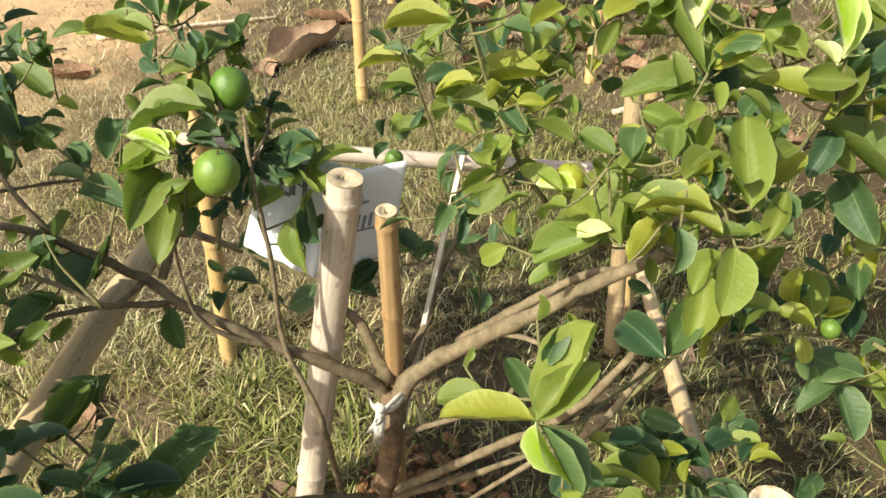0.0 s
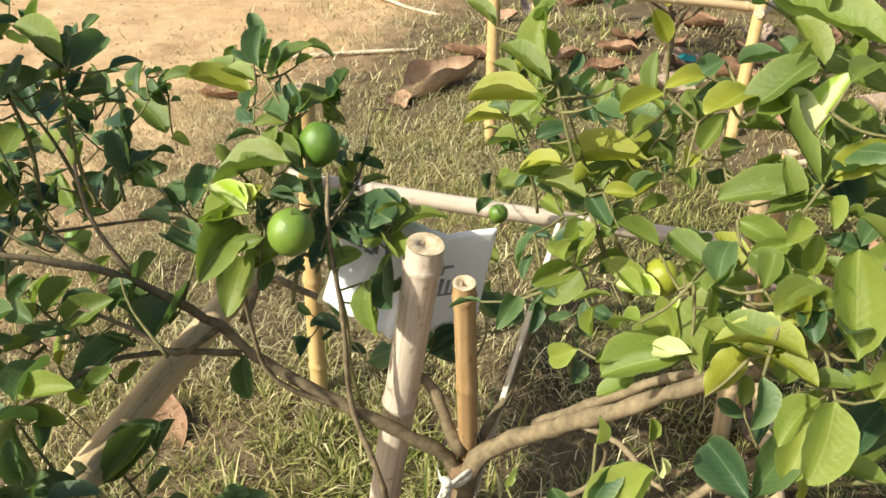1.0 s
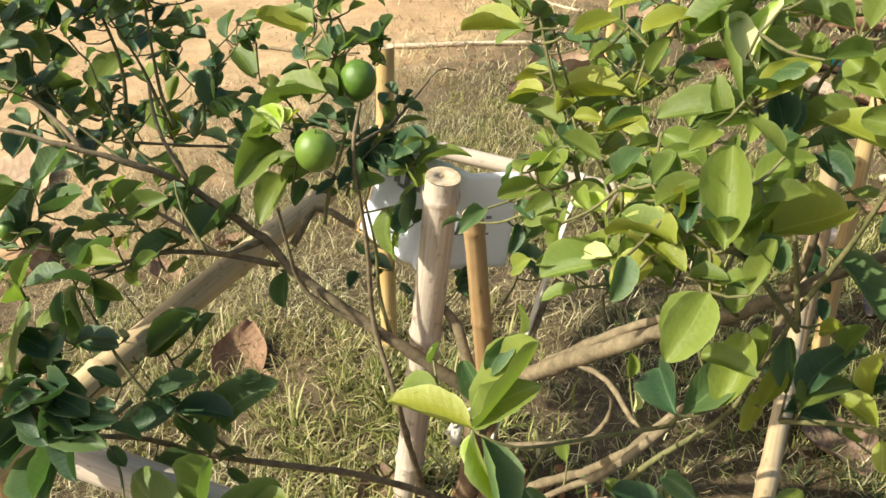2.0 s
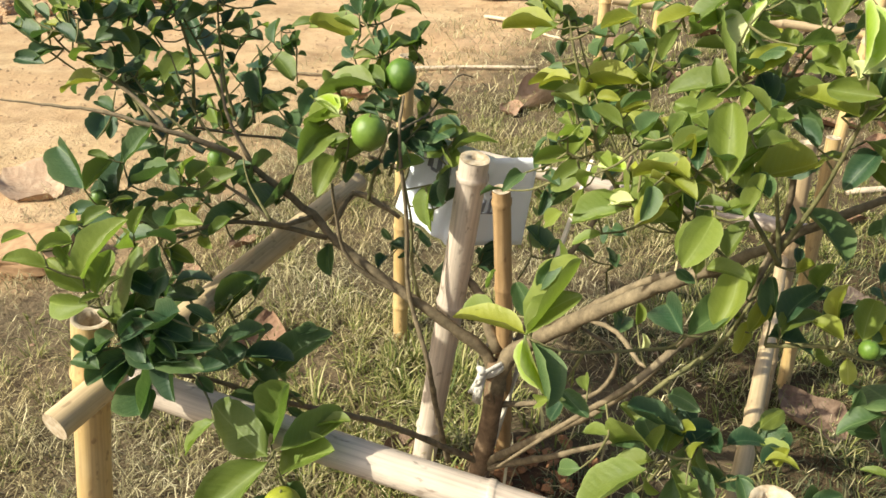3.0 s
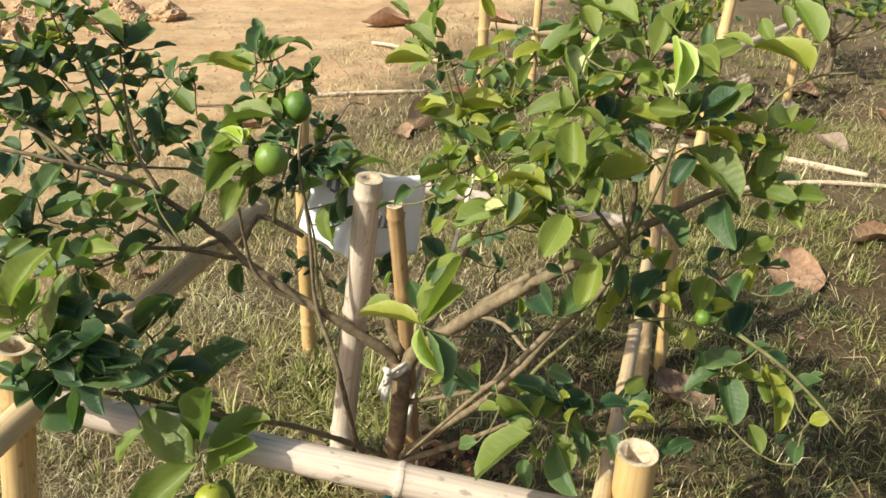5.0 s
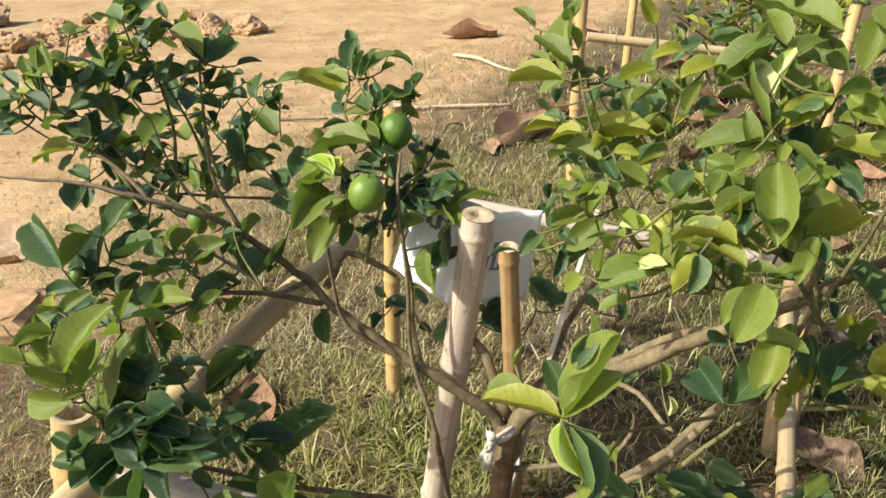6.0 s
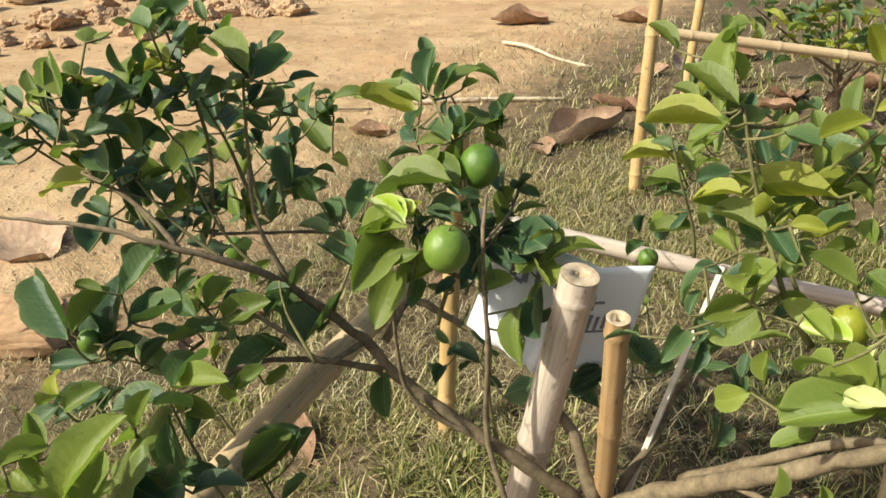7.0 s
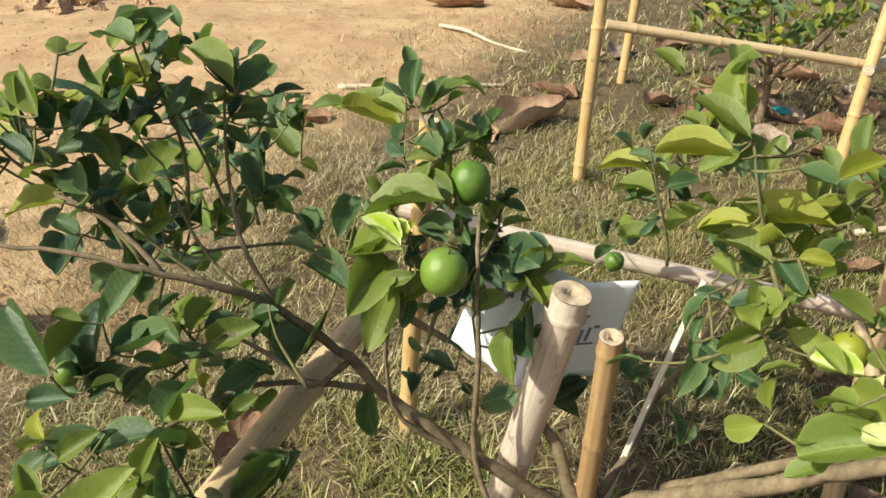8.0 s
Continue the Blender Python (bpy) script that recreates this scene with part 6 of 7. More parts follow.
foliage([((-0.416, -0.199, 0.71), (-0.445, -0.129, 0.708), (-0.2, 0, 1), 0.64, "d"), ((-0.412, -0.15, 0.67), (-0.358, -0.174, 0.702), (-0.6, -0.7, 0.4), 0.55, "m"), ((-0.359, -0.133, 0.653), (-0.382, -0.063, 0.645), (0, 0.1, 1), 0.55, "d"), ((-0.379, -0.131, 0.68), (-0.336, -0.169, 0.682), (0.2, 0.3, 0.9), 0.62, "m"), ((-0.392, -0.179, 0.747), (-0.431, -0.156, 0.749), (-0.1, -0.2, 1), 0.59, "m"), ((-0.37, 0.042, 0.647), (-0.323, 0.016, 0.68), (-0.6, -0.6, 0.4), 0.56, "m"), ((-0.337, -0.087, 0.78), (-0.358, -0.011, 0.776), (0, 0.1, 1), 0.53, "d"), ((-0.351, -0.256, 0.865), (-0.384, -0.243, 0.874), (-0.1, -0.7, 0.7), 0.63, "m"), ((-0.437, -0.236, 0.857), (-0.496, -0.207, 0.866), (0.1, 0, 1), 0.55, "m")], 0.5)
foliage([((-0.438, -0.236, 0.83), (-0.483, -0.231, 0.831), (0, -0.6, 0.8), 0.61, "d"), ((-0.445, -0.228, 0.887), (-0.476, -0.21, 0.904), (0.4, -0.2, 0.9), 0.58, "n")], 0.5)



def fruit(place, r, squash=1.0, tilt=(0, 0), skin=None, label="round green unripe lime"):
    """A lime: round with a small nipple and the star of its stalk."""
    bm = bmesh.new()
    bmesh.ops.create_uvsphere(bm, u_segments=28, v_segments=18, radius=1.0)
    for v in bm.verts:
        k = v.co.z
        v.co.z = k * squash + (0.10 * max(0, -k - 0.85) / 0.15 if k < -0.85 else 0) * -1
        if k > 0.9:
            v.co.z -= 0.03 * (k - 0.9) / 0.1
        v.co += v.co * 0.02 * noise.noise(v.co * 1.7 + Vector(place) * 9)
    me = bpy.data.meshes.new("lime")
    bm.to_mesh(me)
    bm.free()
    me.polygons.foreach_set("use_smooth", [True] * len(me.polygons))
    me.materials.append(skin or M_LIME)
    at = Matrix.Translation(Vector(place) - TREE_AT) @ pose(0, 0, 0, tilt[0], tilt[1], 0) @ Matrix.Diagonal((r, r, r, 1))
    ob = child("lime", me, lime_tree, label, at)
    v, f = tube_data([(0, 0, 0.9), (0.03, 0.02, 1.05), (0.08, 0.06, 1.2)], [0.07, 0.06, 0.05], 6)
    child("fruit_stalk", mesh_of("fruit_stalk", v, f, M_TWIG), ob)
    return ob


fruit((-0.005, -0.176, 0.739), 0.0243, 1.06, (12, 8))
fruit((0.006, -0.050, 0.783), 0.0235, 1.1, (-8, 10))
fruit((-0.423, 0.125, 0.550), 0.017, 1.3, (5, -5))
fruit((-0.351, -0.303, 0.668), 0.0115, 1.15)
fruit((-0.232, -0.206, 0.659), 0.0165, 1.0, (30, 20))
fruit((0.222, 0.345, 0.478), 0.0175, 1.0, (0, 20))
fruit((0.593, -0.392, 0.620), 0.010, 1.05)
fruit((-0.010, -0.545, 0.420), 0.0225, 1.1, skin=M_RIPE, label="yellowing lime under a low rosette of leaves")
fruit((0.356, -0.255, 0.738), 0.017, 1.15, (10, -12), M_RIPE, "yellowing lime among fresh leaves")


# ---- cloth tie, slip, sign ----
def ribbon(points, normals, width, thick=0.0006):
    verts, faces = [], []
    for i, (p, n) in enumerate(zip(points, normals)):
        p, n = Vector(p), Vector(n).normalized()
        d = (Vector(points[min(i + 1, len(points) - 1)]) - Vector(points[max(i - 1, 0)])).normalized()
        s = d.cross(n).normalized() * width / 2
        for q in (p - s, p + s, p + s + n * thick, p - s + n * thick):
            verts.append(q)
    for i in range(len(points) - 1):
        for j in range(4):
            k = (j + 1) % 4
            faces.append((i * 4 + j, i * 4 + k, i * 4 + 4 + k, i * 4 + 4 + j))
    faces += [(3, 2, 1, 0), tuple(range(len(points) * 4 - 4, len(points) * 4))]
    return verts, faces


tie = thing("cloth_tie", Matrix.Translation((0.164, -0.098, 0.338)), "white cloth strip knotted round the trunk and bamboo stake", "tie")
pts, nrm = [], []
for i in range(29):
    a = 2 * math.pi * i / 28
    pts.append((0.030 * math.cos(a) - 0.002, 0.040 * math.sin(a), 0.012 * math.sin(a + 0.7) + 0.01 * math.cos(a)))
    nrm.append((math.cos(a), math.sin(a), 0.15))
child("loop", mesh_of("loop", *ribbon(pts, nrm, 0.011), M_CLOTH), tie)
for s, (dx, dz, w) in enumerate(((-0.010, -0.062, 0.015), (-0.020, -0.050, 0.011), (0.03, 0.012, 0.008))):
    q = [(-0.016 + dx * t, -0.042 - 0.010 * math.sin(2.2 * t + s), -0.002 + dz * t) for t in (0, 0.2, 0.45, 0.7, 1.0)]
    child("loose_end", mesh_of("loose_end", *ribbon(q, [(0.2 * math.sin(3 * t + s), -1, 0.1) for t in range(5)], w), M_CLOTH), tie)
kv, kf = tube_data([(-0.024, -0.042, 0.004), (-0.017, -0.047, 0.001), (-0.010, -0.042, -0.003)], [0.004, 0.0075, 0.004], 8, wobble=0.3, seed=2)
child("knot", mesh_of("knot", kv, kf, M_CLOTH), tie)

sm, slen = along((0.128, -0.125, 0.005), (0.290, -0.006, 0.655))
sv, sf = [], []
for i in range(14):
    t = i / 13
    w, k = 0.0048 * (1 - 0.15 * t), 0.0014
    c = 0.006 * math.sin(3 * t)
    sv += [(c - w, -k, t * slen), (c + w, -k, t * slen), (c + w * 0.8, k, t * slen), (c - w * 0.8, k, t * slen)]
for i in range(13):
    for j in range(4):
        sf.append((i * 4 + j, i * 4 + (j + 1) % 4, i * 4 + 4 + (j + 1) % 4, i * 4 + 4 + j))
sf += [(3, 2, 1, 0), (52, 53, 54, 55)]
slip = new("bamboo_slip", mesh_of("bamboo_slip", sv, sf, M_SLAT, False))
slip.matrix_basis = sm @ pose(0, 0, 0, 0, 0, 20)
tagged(slip, "thin bleached bamboo slip leaning in the branches", "stick")

SIGN_AT = Vector((0.10, -0.05, 0.56))
TL, TR, BR, BL, BOT = (Vector(v) for v in ((0.033, -0.050, 0.697), (0.211, -0.028, 0.661), (0.184, 0.006, 0.492), (-0.011, -0.060, 0.572), (0.078, -0.072, 0.520)))

TOP = Vector((0.150, -0.065, 0.664))


def sign_point(u, v, out=0.0):
    top = TL.lerp(TOP, u / 0.6) if u < 0.6 else TOP.lerp(TR, (u - 0.6) / 0.4)
    if u < 0.45:
        low = BL.lerp(BOT, math.sin(u / 0.45 * math.pi / 2))
    else:
        low = BOT.lerp(BR, (u - 0.45) / 0.55)
    p = top.lerp(low, v)
    p += Vector((0.0, 0.012, 0.0)) * math.sin(math.pi * v) * (1 - u) + Vector((0, 0.016, 0)) * math.sin(math.pi * u) * (1 - v)
    if u < 0.42:
        p += Vector((0.0, 0.0035, 0.0)) * math.sin(u * 46 + v * 7) * v
    return p + Vector((-0.1, -0.95, 0.3)) * out - SIGN_AT


def sheet(u0, u1, v0, v1, nu, nv, near, far):
    verts, faces = [], []
    for layer in (near, far):
        for j in range(nv + 1):
            for i in range(nu + 1):
                verts.append(sign_point(u0 + (u1 - u0) * i / nu, v0 + (v1 - v0) * j / nv, layer))
    n = (nu + 1) * (nv + 1)
    for j in range(nv):
        for i in range(nu):
            a = j * (nu + 1) + i
            faces.append((a, a + nu + 1, a + nu + 2, a + 1))
            faces.append((n + a, n + a + 1, n + a + nu + 2, n + a + nu + 1))
    for j in range(nv):
        for i in (0, nu):
            a = j * (nu + 1) + i
            faces.append((a, a + nu + 1, n + a + nu + 1, n + a) if i else (a, n + a, n + a + nu + 1, a + nu + 1))
    for i in range(nu):
        for j in (0, nv):
            a = j * (nu + 1) + i
            faces.append((a, a + 1, n + a + 1, n + a) if j == 0 else (a, n + a, n + a + 1, a + 1))
    return verts, faces


sign = thing("plant_label", Matrix.Translation(SIGN_AT), "white printed card in a clear plastic sleeve behind the stake", "sign")
child("card", mesh_of("card", *sheet(0, 1, 0, 1, 30, 14, 0.0, -0.0015), M_PAPER), sign, "white card with grey print")
for u0, u1, v0, v1 in ((0.10, 0.135, 0.12, 0.36), (0.165, 0.20, 0.12, 0.36), (0.125, 0.175, 0.10, 0.135), (0.125, 0.175, 0.35, 0.385), (0.24, 0.27, 0.14, 0.36), (0.27, 0.31, 0.12, 0.15),
                       (0.60, 0.63, 0.48, 0.62), (0.655, 0.685, 0.46, 0.62), (0.71, 0.735, 0.48, 0.62), (0.76, 0.785, 0.46, 0.60), (0.80, 0.84, 0.44, 0.47), (0.60, 0.84, 0.615, 0.635), (0.66, 0.73, 0.33, 0.355), (0.645, 0.665, 0.33, 0.42)):
    child("print_bar", mesh_of("print_bar", *sheet(u0, u1, v0, v1, 4, 4, 0.0012, 0.0004), M_INK), sign)
sleeve = child("sleeve", mesh_of("sleeve", *sheet(-0.015, 0.47, -0.02, 1.03, 20, 14, 0.0045, 0.0035), M_PLASTIC), sign, "crinkled clear plastic")
sleeve.visible_shadow = False


# ---- neighbouring lime tree ----
def small_tree(at, height, radius, count, seed, label, young=0.35, size=0.055):
    """A smaller lime tree farther off: trunk, limbs, leafy crown."""
    rnd = random.Random(seed)
    at = Vector(at)
    e = thing("lime_tree", Matrix.Translation(at), label, "tree", "lime trees in the rows behind")
    v, f = tube_data(smooth_path([(0, 0, -0.02), (0.01, 0.0, 0.15), (0.0, 0.01, 0.28)], 0.03), [0.02 - 0.0008 * i for i in range(len(smooth_path([(0, 0, -0.02), (0.01, 0.0, 0.15), (0.0, 0.01, 0.28)], 0.03)))], 9, wobble=0.1)
    child("trunk", mesh_of("trunk", v, f, M_BARK), e)
    tips = []
    for i in range(11):
        a = 2 * math.pi * (i + rnd.random() * 0.6) / 11
        r = radius * (0.55 + 0.45 * rnd.random())
        h = height * (0.55 + 0.45 * rnd.random())
        p = smooth_path([(0, 0, 0.16 + 0.1 * rnd.random()), (r * 0.4 * math.cos(a), r * 0.4 * math.sin(a), 0.3 + 0.15 * rnd.random()), (r * math.cos(a), r * math.sin(a), h)], 0.03)
        v, f = tube_data(p, [0.008 * (1 - 0.75 * j / len(p)) for j in range(len(p))], 6)
        child("limb", mesh_of("limb", v, f, M_BARK), e)
        tips += p[len(p) // 3:]
    for kind, share in (("m", 0.45), ("l", 0.55 - young), ("y", young)):
        rows = []
        for _ in range(int(count * share)):
            p = rnd.choice(tips) + Vector((rnd.gauss(0, 0.05), rnd.gauss(0, 0.05), rnd.gauss(0.01, 0.045)))
            L = size * (0.65 + 0.6 * rnd.random())
            m = Matrix.Translation(p) @ Euler((rnd.uniform(-0.9, 0.7), rnd.uniform(-0.6, 0.6), rnd.uniform(0, 6.28))).to_matrix().to_4x4() @ Matrix.Diagonal((L, L, L, 1))
            rows.append((m, rnd.randrange(len(SHAPES))))
        joined_leaves("crown", e, rows, kind)
    return e


small_tree((1.02, 2.55, 0), 0.85, 0.55, 300, 5, "young lime tree with yellow-green leaves in the next bamboo frame", 0.38, 0.072)
small_tree((2.15, 3.3, 0), 0.9, 0.65, 330, 8, "leafy lime tree farther down the row", 0.3, 0.075)


# ---- grass and straw ----
def blades(name, count, region, length, width, flat, material, label, seed, keep=None):
    rnd = np.random.RandomState(seed)
    x = rnd.uniform(region[0], region[1], count)
    y = rnd.uniform(region[2], region[3], count)
    ok = np.ones(count, bool)
    for i in range(count):
        ok[i] = keep(x[i], y[i], rnd.rand()) if keep else True
    x, y = x[ok], y[ok]
    n = len(x)
    a = rnd.uniform(0, 2 * np.pi, n)
    L = length[0] + (length[1] - length[0]) * rnd.rand(n) ** 1.6
    lean = flat[0] + (flat[1] - flat[0]) * rnd.rand(n)
    w = width * (0.6 + 0.8 * rnd.rand(n))
    d = np.stack([np.cos(a), np.sin(a)], 1)
    s = np.stack([-np.sin(a), np.cos(a)], 1)
    tw = a + rnd.uniform(-0.9, 0.9, n)
    d2 = np.stack([np.cos(tw), np.sin(tw)], 1)
    z0 = np.array([ground_height(p, q) for p, q in zip(x, y)])
    lift = rnd.rand(n) * 0.02 * (flat[0] > 1.0)
    base = np.stack([x, y], 1)
    mid = base + d * (L * 0.5 * np.sin(lean * 0.7))[:, None]
    tip = mid + d2 * (L * 0.5 * np.sin(np.minimum(lean * 1.25, 1.75)))[:, None]
    zm = z0 + lift + L * 0.5 * np.cos(lean * 0.7)
    zt = zm + L * 0.5 * np.cos(np.minimum(lean * 1.25, 1.75))
    zt = np.maximum(zt, z0 + 0.002)
    verts = np.empty((n, 5, 3))
    verts[:, 0, :2], verts[:, 0, 2] = base - s * w[:, None], z0 + lift - 0.004
    verts[:, 1, :2], verts[:, 1, 2] = base + s * w[:, None], z0 + lift - 0.004
    verts[:, 2, :2], verts[:, 2, 2] = mid + s * w[:, None] * 0.8, zm
    verts[:, 3, :2], verts[:, 3, 2] = mid - s * w[:, None] * 0.8, zm
    verts[:, 4, :2], verts[:, 4, 2] = tip, zt
    k = np.arange(n)[:, None] * 5
    quads = (k + np.array([[0, 1, 2, 3]])).tolist()
    tris = (k + np.array([[3, 2, 4]])).tolist()
    ob = new(name, mesh_of(name, verts.reshape(-1, 3).tolist(), quads + tris, material, False))
    return tagged(ob, label, "grass", kind="stuff")


def thin_out(x, y):
    """The grass thins out away from the frames."""
    wob = 0.5 * noise.noise((x * 1.7, y * 1.7, 21.0))
    rim = min(1.0, max(0.0, (y + 1.25 + wob) / 0.5)) * min(1.0, max(0.0, (2.45 - x + wob + 0.9 * max(0.0, y - 1.5)) / 0.6))
    return rim * min(1.0, max(0.0, (3.4 - math.hypot(x - 0.6, (y - 2.0) * 0.8) + 1.2 * noise.noise((x, y, 3.0))) / 1.2))


def strawy(x, y, r):
    r /= max(1e-3, thin_out(x, y))
    d = x - sand_edge(y) + 0.25 + 0.7 * (noise.noise((x * 1.9, y * 1.9, 5.0)))
    if math.hypot((x - 0.2), (y + 0.03)) < 0.12:
        return r < 0.1
    if x > 0.6 + 0.2 * noise.noise((x * 3, y * 3, 9.0)) and y < 1.6:
        return r < 0.08
    thick = 0.55 + 1.1 * noise.noise((x * 3.1, y * 3.1, 15.0))
    thick *= 0.2 if x > 0.22 and y < 0.35 else 0.35 if x > 0.36 and y < 0.75 else 1.0
    return r < (max(0.15, min(0.95, thick)) if d > 0.25 else 0.42 if d > 0 else 0.16 if d > -0.35 else 0.012)


def tufts(name, count, region, blades_each, length, width, material, label, seed, keep):
    """Grass in tufts whose blades fan out from a common foot."""
    rnd = np.random.RandomState(seed)
    X, Y, Z, A, LEAN, LEN, W = [], [], [], [], [], [], []
    for _ in range(count):
        x, y = rnd.uniform(region[0], region[1]), rnd.uniform(region[2], region[3])
        if not keep(x, y, rnd.rand()):
            continue
        z = ground_height(x, y)
        n = int(blades_each * rnd.uniform(0.5, 1.4))
        big = rnd.uniform(0.7, 1.25)
        a = rnd.uniform(0, 2 * np.pi, n)
        r = 0.022 * np.sqrt(rnd.rand(n))
        X += (x + r * np.cos(a)).tolist()
        Y += (y + r * np.sin(a)).tolist()
        Z += [z] * n
        A += (a + rnd.uniform(-0.7, 0.7, n)).tolist()
        LEAN += (0.15 + 1.25 * rnd.rand(n) ** 0.8).tolist()
        LEN += ((length[0] + (length[1] - length[0]) * rnd.rand(n) ** 1.4) * big).tolist()
        W += (width * (0.6 + 0.8 * rnd.rand(n))).tolist()
    x, y, z, a, lean, L, w = (np.array(v) for v in (X, Y, Z, A, LEAN, LEN, W))
    n = len(x)
    d = np.stack([np.cos(a), np.sin(a)], 1)
    s = np.stack([-np.sin(a), np.cos(a)], 1)
    base = np.stack([x, y], 1)
    verts = np.empty((n, 7, 3))
    q, h = base.copy(), z - 0.004
    for i, (share, bend) in enumerate(((0.0, 0.0), (0.4, 0.6), (0.35, 1.1))):
        ang = np.minimum(lean * bend, 1.7)
        q = q + d * (L * share * np.sin(ang))[:, None]
        h = h + L * share * np.cos(ang)
        k = (1.0, 0.9, 0.6)[i]
        verts[:, 2 * i, :2], verts[:, 2 * i, 2] = q - s * w[:, None] * k, h
        verts[:, 2 * i + 1, :2], verts[:, 2 * i + 1, 2] = q + s * w[:, None] * k, h
    ang = np.minimum(lean * 1.5, 2.2)
    verts[:, 6, :2], verts[:, 6, 2] = q + d * (L * 0.25 * np.sin(ang))[:, None], np.maximum(h + L * 0.25 * np.cos(ang), z + 0.002)
    k = np.arange(n)[:, None] * 7
    faces = (k + np.array([[0, 1, 3, 2]])).tolist() + (k + np.array([[2, 3, 5, 4]])).tolist() + (k + np.array([[4, 5, 6]])).tolist()
    ob = new(name, mesh_of(name, verts.reshape(-1, 3).tolist(), faces, material, False))
    return tagged(ob, label, "grass", kind="stuff")


def green_here(x, y, r):
    """Green tufts stand thickest round the tree and in patches behind it."""
    r /= max(1e-3, thin_out(x, y))
    if math.hypot((x - 0.2), (y + 0.03)) < 0.14:
        return r < 0.05
    d = x - sand_edge(y) - 0.35
    p = 0.32 + 1.0 * noise.noise((x * 2.0, y * 2.0, 7.0)) + 0.9 * math.exp(-((x + 0.14) ** 2 + (y - 0.10) ** 2) / 0.11) + 0.6 * math.exp(-((x - 0.4) ** 2 + (y - 1.4) ** 2) / 0.4)
    return d > 0 and r < p * min(1.0, d / 0.4)


tufts("grass", 13000, (-1.3, 2.6, -1.6, 2.4), 17, (0.02, 0.065), 0.0013, M_GRASS, "short green and yellowing grass tufts", 1, green_here)
tufts("tall_grass", 340, (-0.30, 0.35, -0.25, 0.55), 14, (0.04, 0.11), 0.0021, M_GRASS, "longer yellow-green grass round the stakes", 8, lambda x, y, r: r < 0.9 * math.exp(-((x + 0.02) ** 2 + (y - 0.12) ** 2) / 0.05) and math.hypot(x - 0.16, y + 0.08) > 0.09)
blades("loose_straw", 900, (-1.0, 1.6, -0.9, 2.0), (0.05, 0.16), 0.0022, (1.35, 1.56), M_STRAW, "long loose pale straws on the matted grass", 12, lambda x, y, r: r < thin_out(x, y) * (1.0 if x < 0.45 else 0.25))
blades("dry_grass", 270000, (-1.9, 2.8, -1.6, 2.4), (0.018, 0.085), 0.0010, (1.05, 1.57), M_STRAW, "dry straw lying matted on the earth", 2, strawy)
tufts("weeds", 6000, (0.15, 2.0, -1.1, 1.4), 13, (0.015, 0.05), 0.0014, M_SHADED_WEED, "low grey-green weeds and grass, tree shade painted into their colour", 9, lambda x, y, r: x > 0.33 + 0.2 * noise.noise((x * 3, y * 3, 9.0)) and r / max(1e-3, min(1.0, max(0.0, 1.5 - math.hypot(x - 0.7, y - 0.1) + 0.5 * noise.noise((x * 2, y * 2, 31.0))))) < 0.6 + 0.9 * noise.noise((x * 2.5, y * 2.5, 6.0)))
tufts("far_grass", 5500, (-1.0, 5.0, 2.3, 6.5), 9, (0.03, 0.08), 0.0022, M_GRASS, "thin yellowing grass farther off", 3, green_here)
blades("far_dry_grass", 50000, (-2.2, 5.0, 2.3, 6.6), (0.04, 0.12), 0.0020, (1.1, 1.55), M_STRAW, "dry straw on the ground farther off", 4, strawy)


# ---- dry leaves, sticks, clods ----
def dry_leaf(at, size, turn, curl, tilt, material=None, seed=1, label="large curled dry brown leaf lying on the ground", long=1.0):
    """A big fallen leaf, rolled along its midrib and crumpled."""
    rnd = random.Random(seed)
    verts, faces = [], []
    nu, nv = 9, 12
    for j in range(nv + 1):
        v = j / nv
        h = 0.40 * math.sin(math.pi * min(0.98, max(0.03, v)) ** 0.85) ** 0.7
        for i in range(nu + 1):
            u = i / nu * 2 - 1
            a = u * curl
            rad = h / max(0.25, curl)
            x = rad * math.sin(a) * 1.0
            z = rad * (1 - math.cos(a)) + 0.05 * math.sin(v * 9 + u * 3 + seed) * abs(u) + 0.03 * noise.noise((u * 3, v * 5, seed))
            z += 0.22 * (v - 0.4) ** 2
            verts.append((x, (v - 0.5) * long, z))
    for j in range(nv):
        for i in range(nu):
            a = j * (nu + 1) + i
            faces.append((a, a + 1, a + nu + 2, a + nu + 1))
    n = len(verts)
    verts += [(x, y, z - 0.012) for x, y, z in verts]
    faces += [tuple(reversed([q + n for q in f])) for f in faces]
    me = mesh_of("dry_leaf", verts, faces, material or M_DRY)
    ob = new("dry_leaf", me)
    x, y = at
    ob.matrix_basis = pose(x, y, ground_height(x, y) + 0.012, tilt[0], tilt[1], turn) @ Matrix.Diagonal((size, size, size, 1))
    return tagged(ob, label, "dry leaf", "fallen leaves")


def stick(points, r, label="thin bleached stick lying on the earth", material=None):
    p = [(x, y, ground_height(x, y) + z) for x, y, z in points]
    path = smooth_path(p, 0.05)
    o = Vector(path[0])
    v, f = tube_data([q - o for q in path], [r * (1 - 0.4 * i / len(path)) for i in range(len(path))], 8, wobble=0.15)
    ob = new("stick", mesh_of("stick", v, f, material or M_STICK))
    ob.location = o
    return tagged(ob, label, "stick", "sticks on the ground")


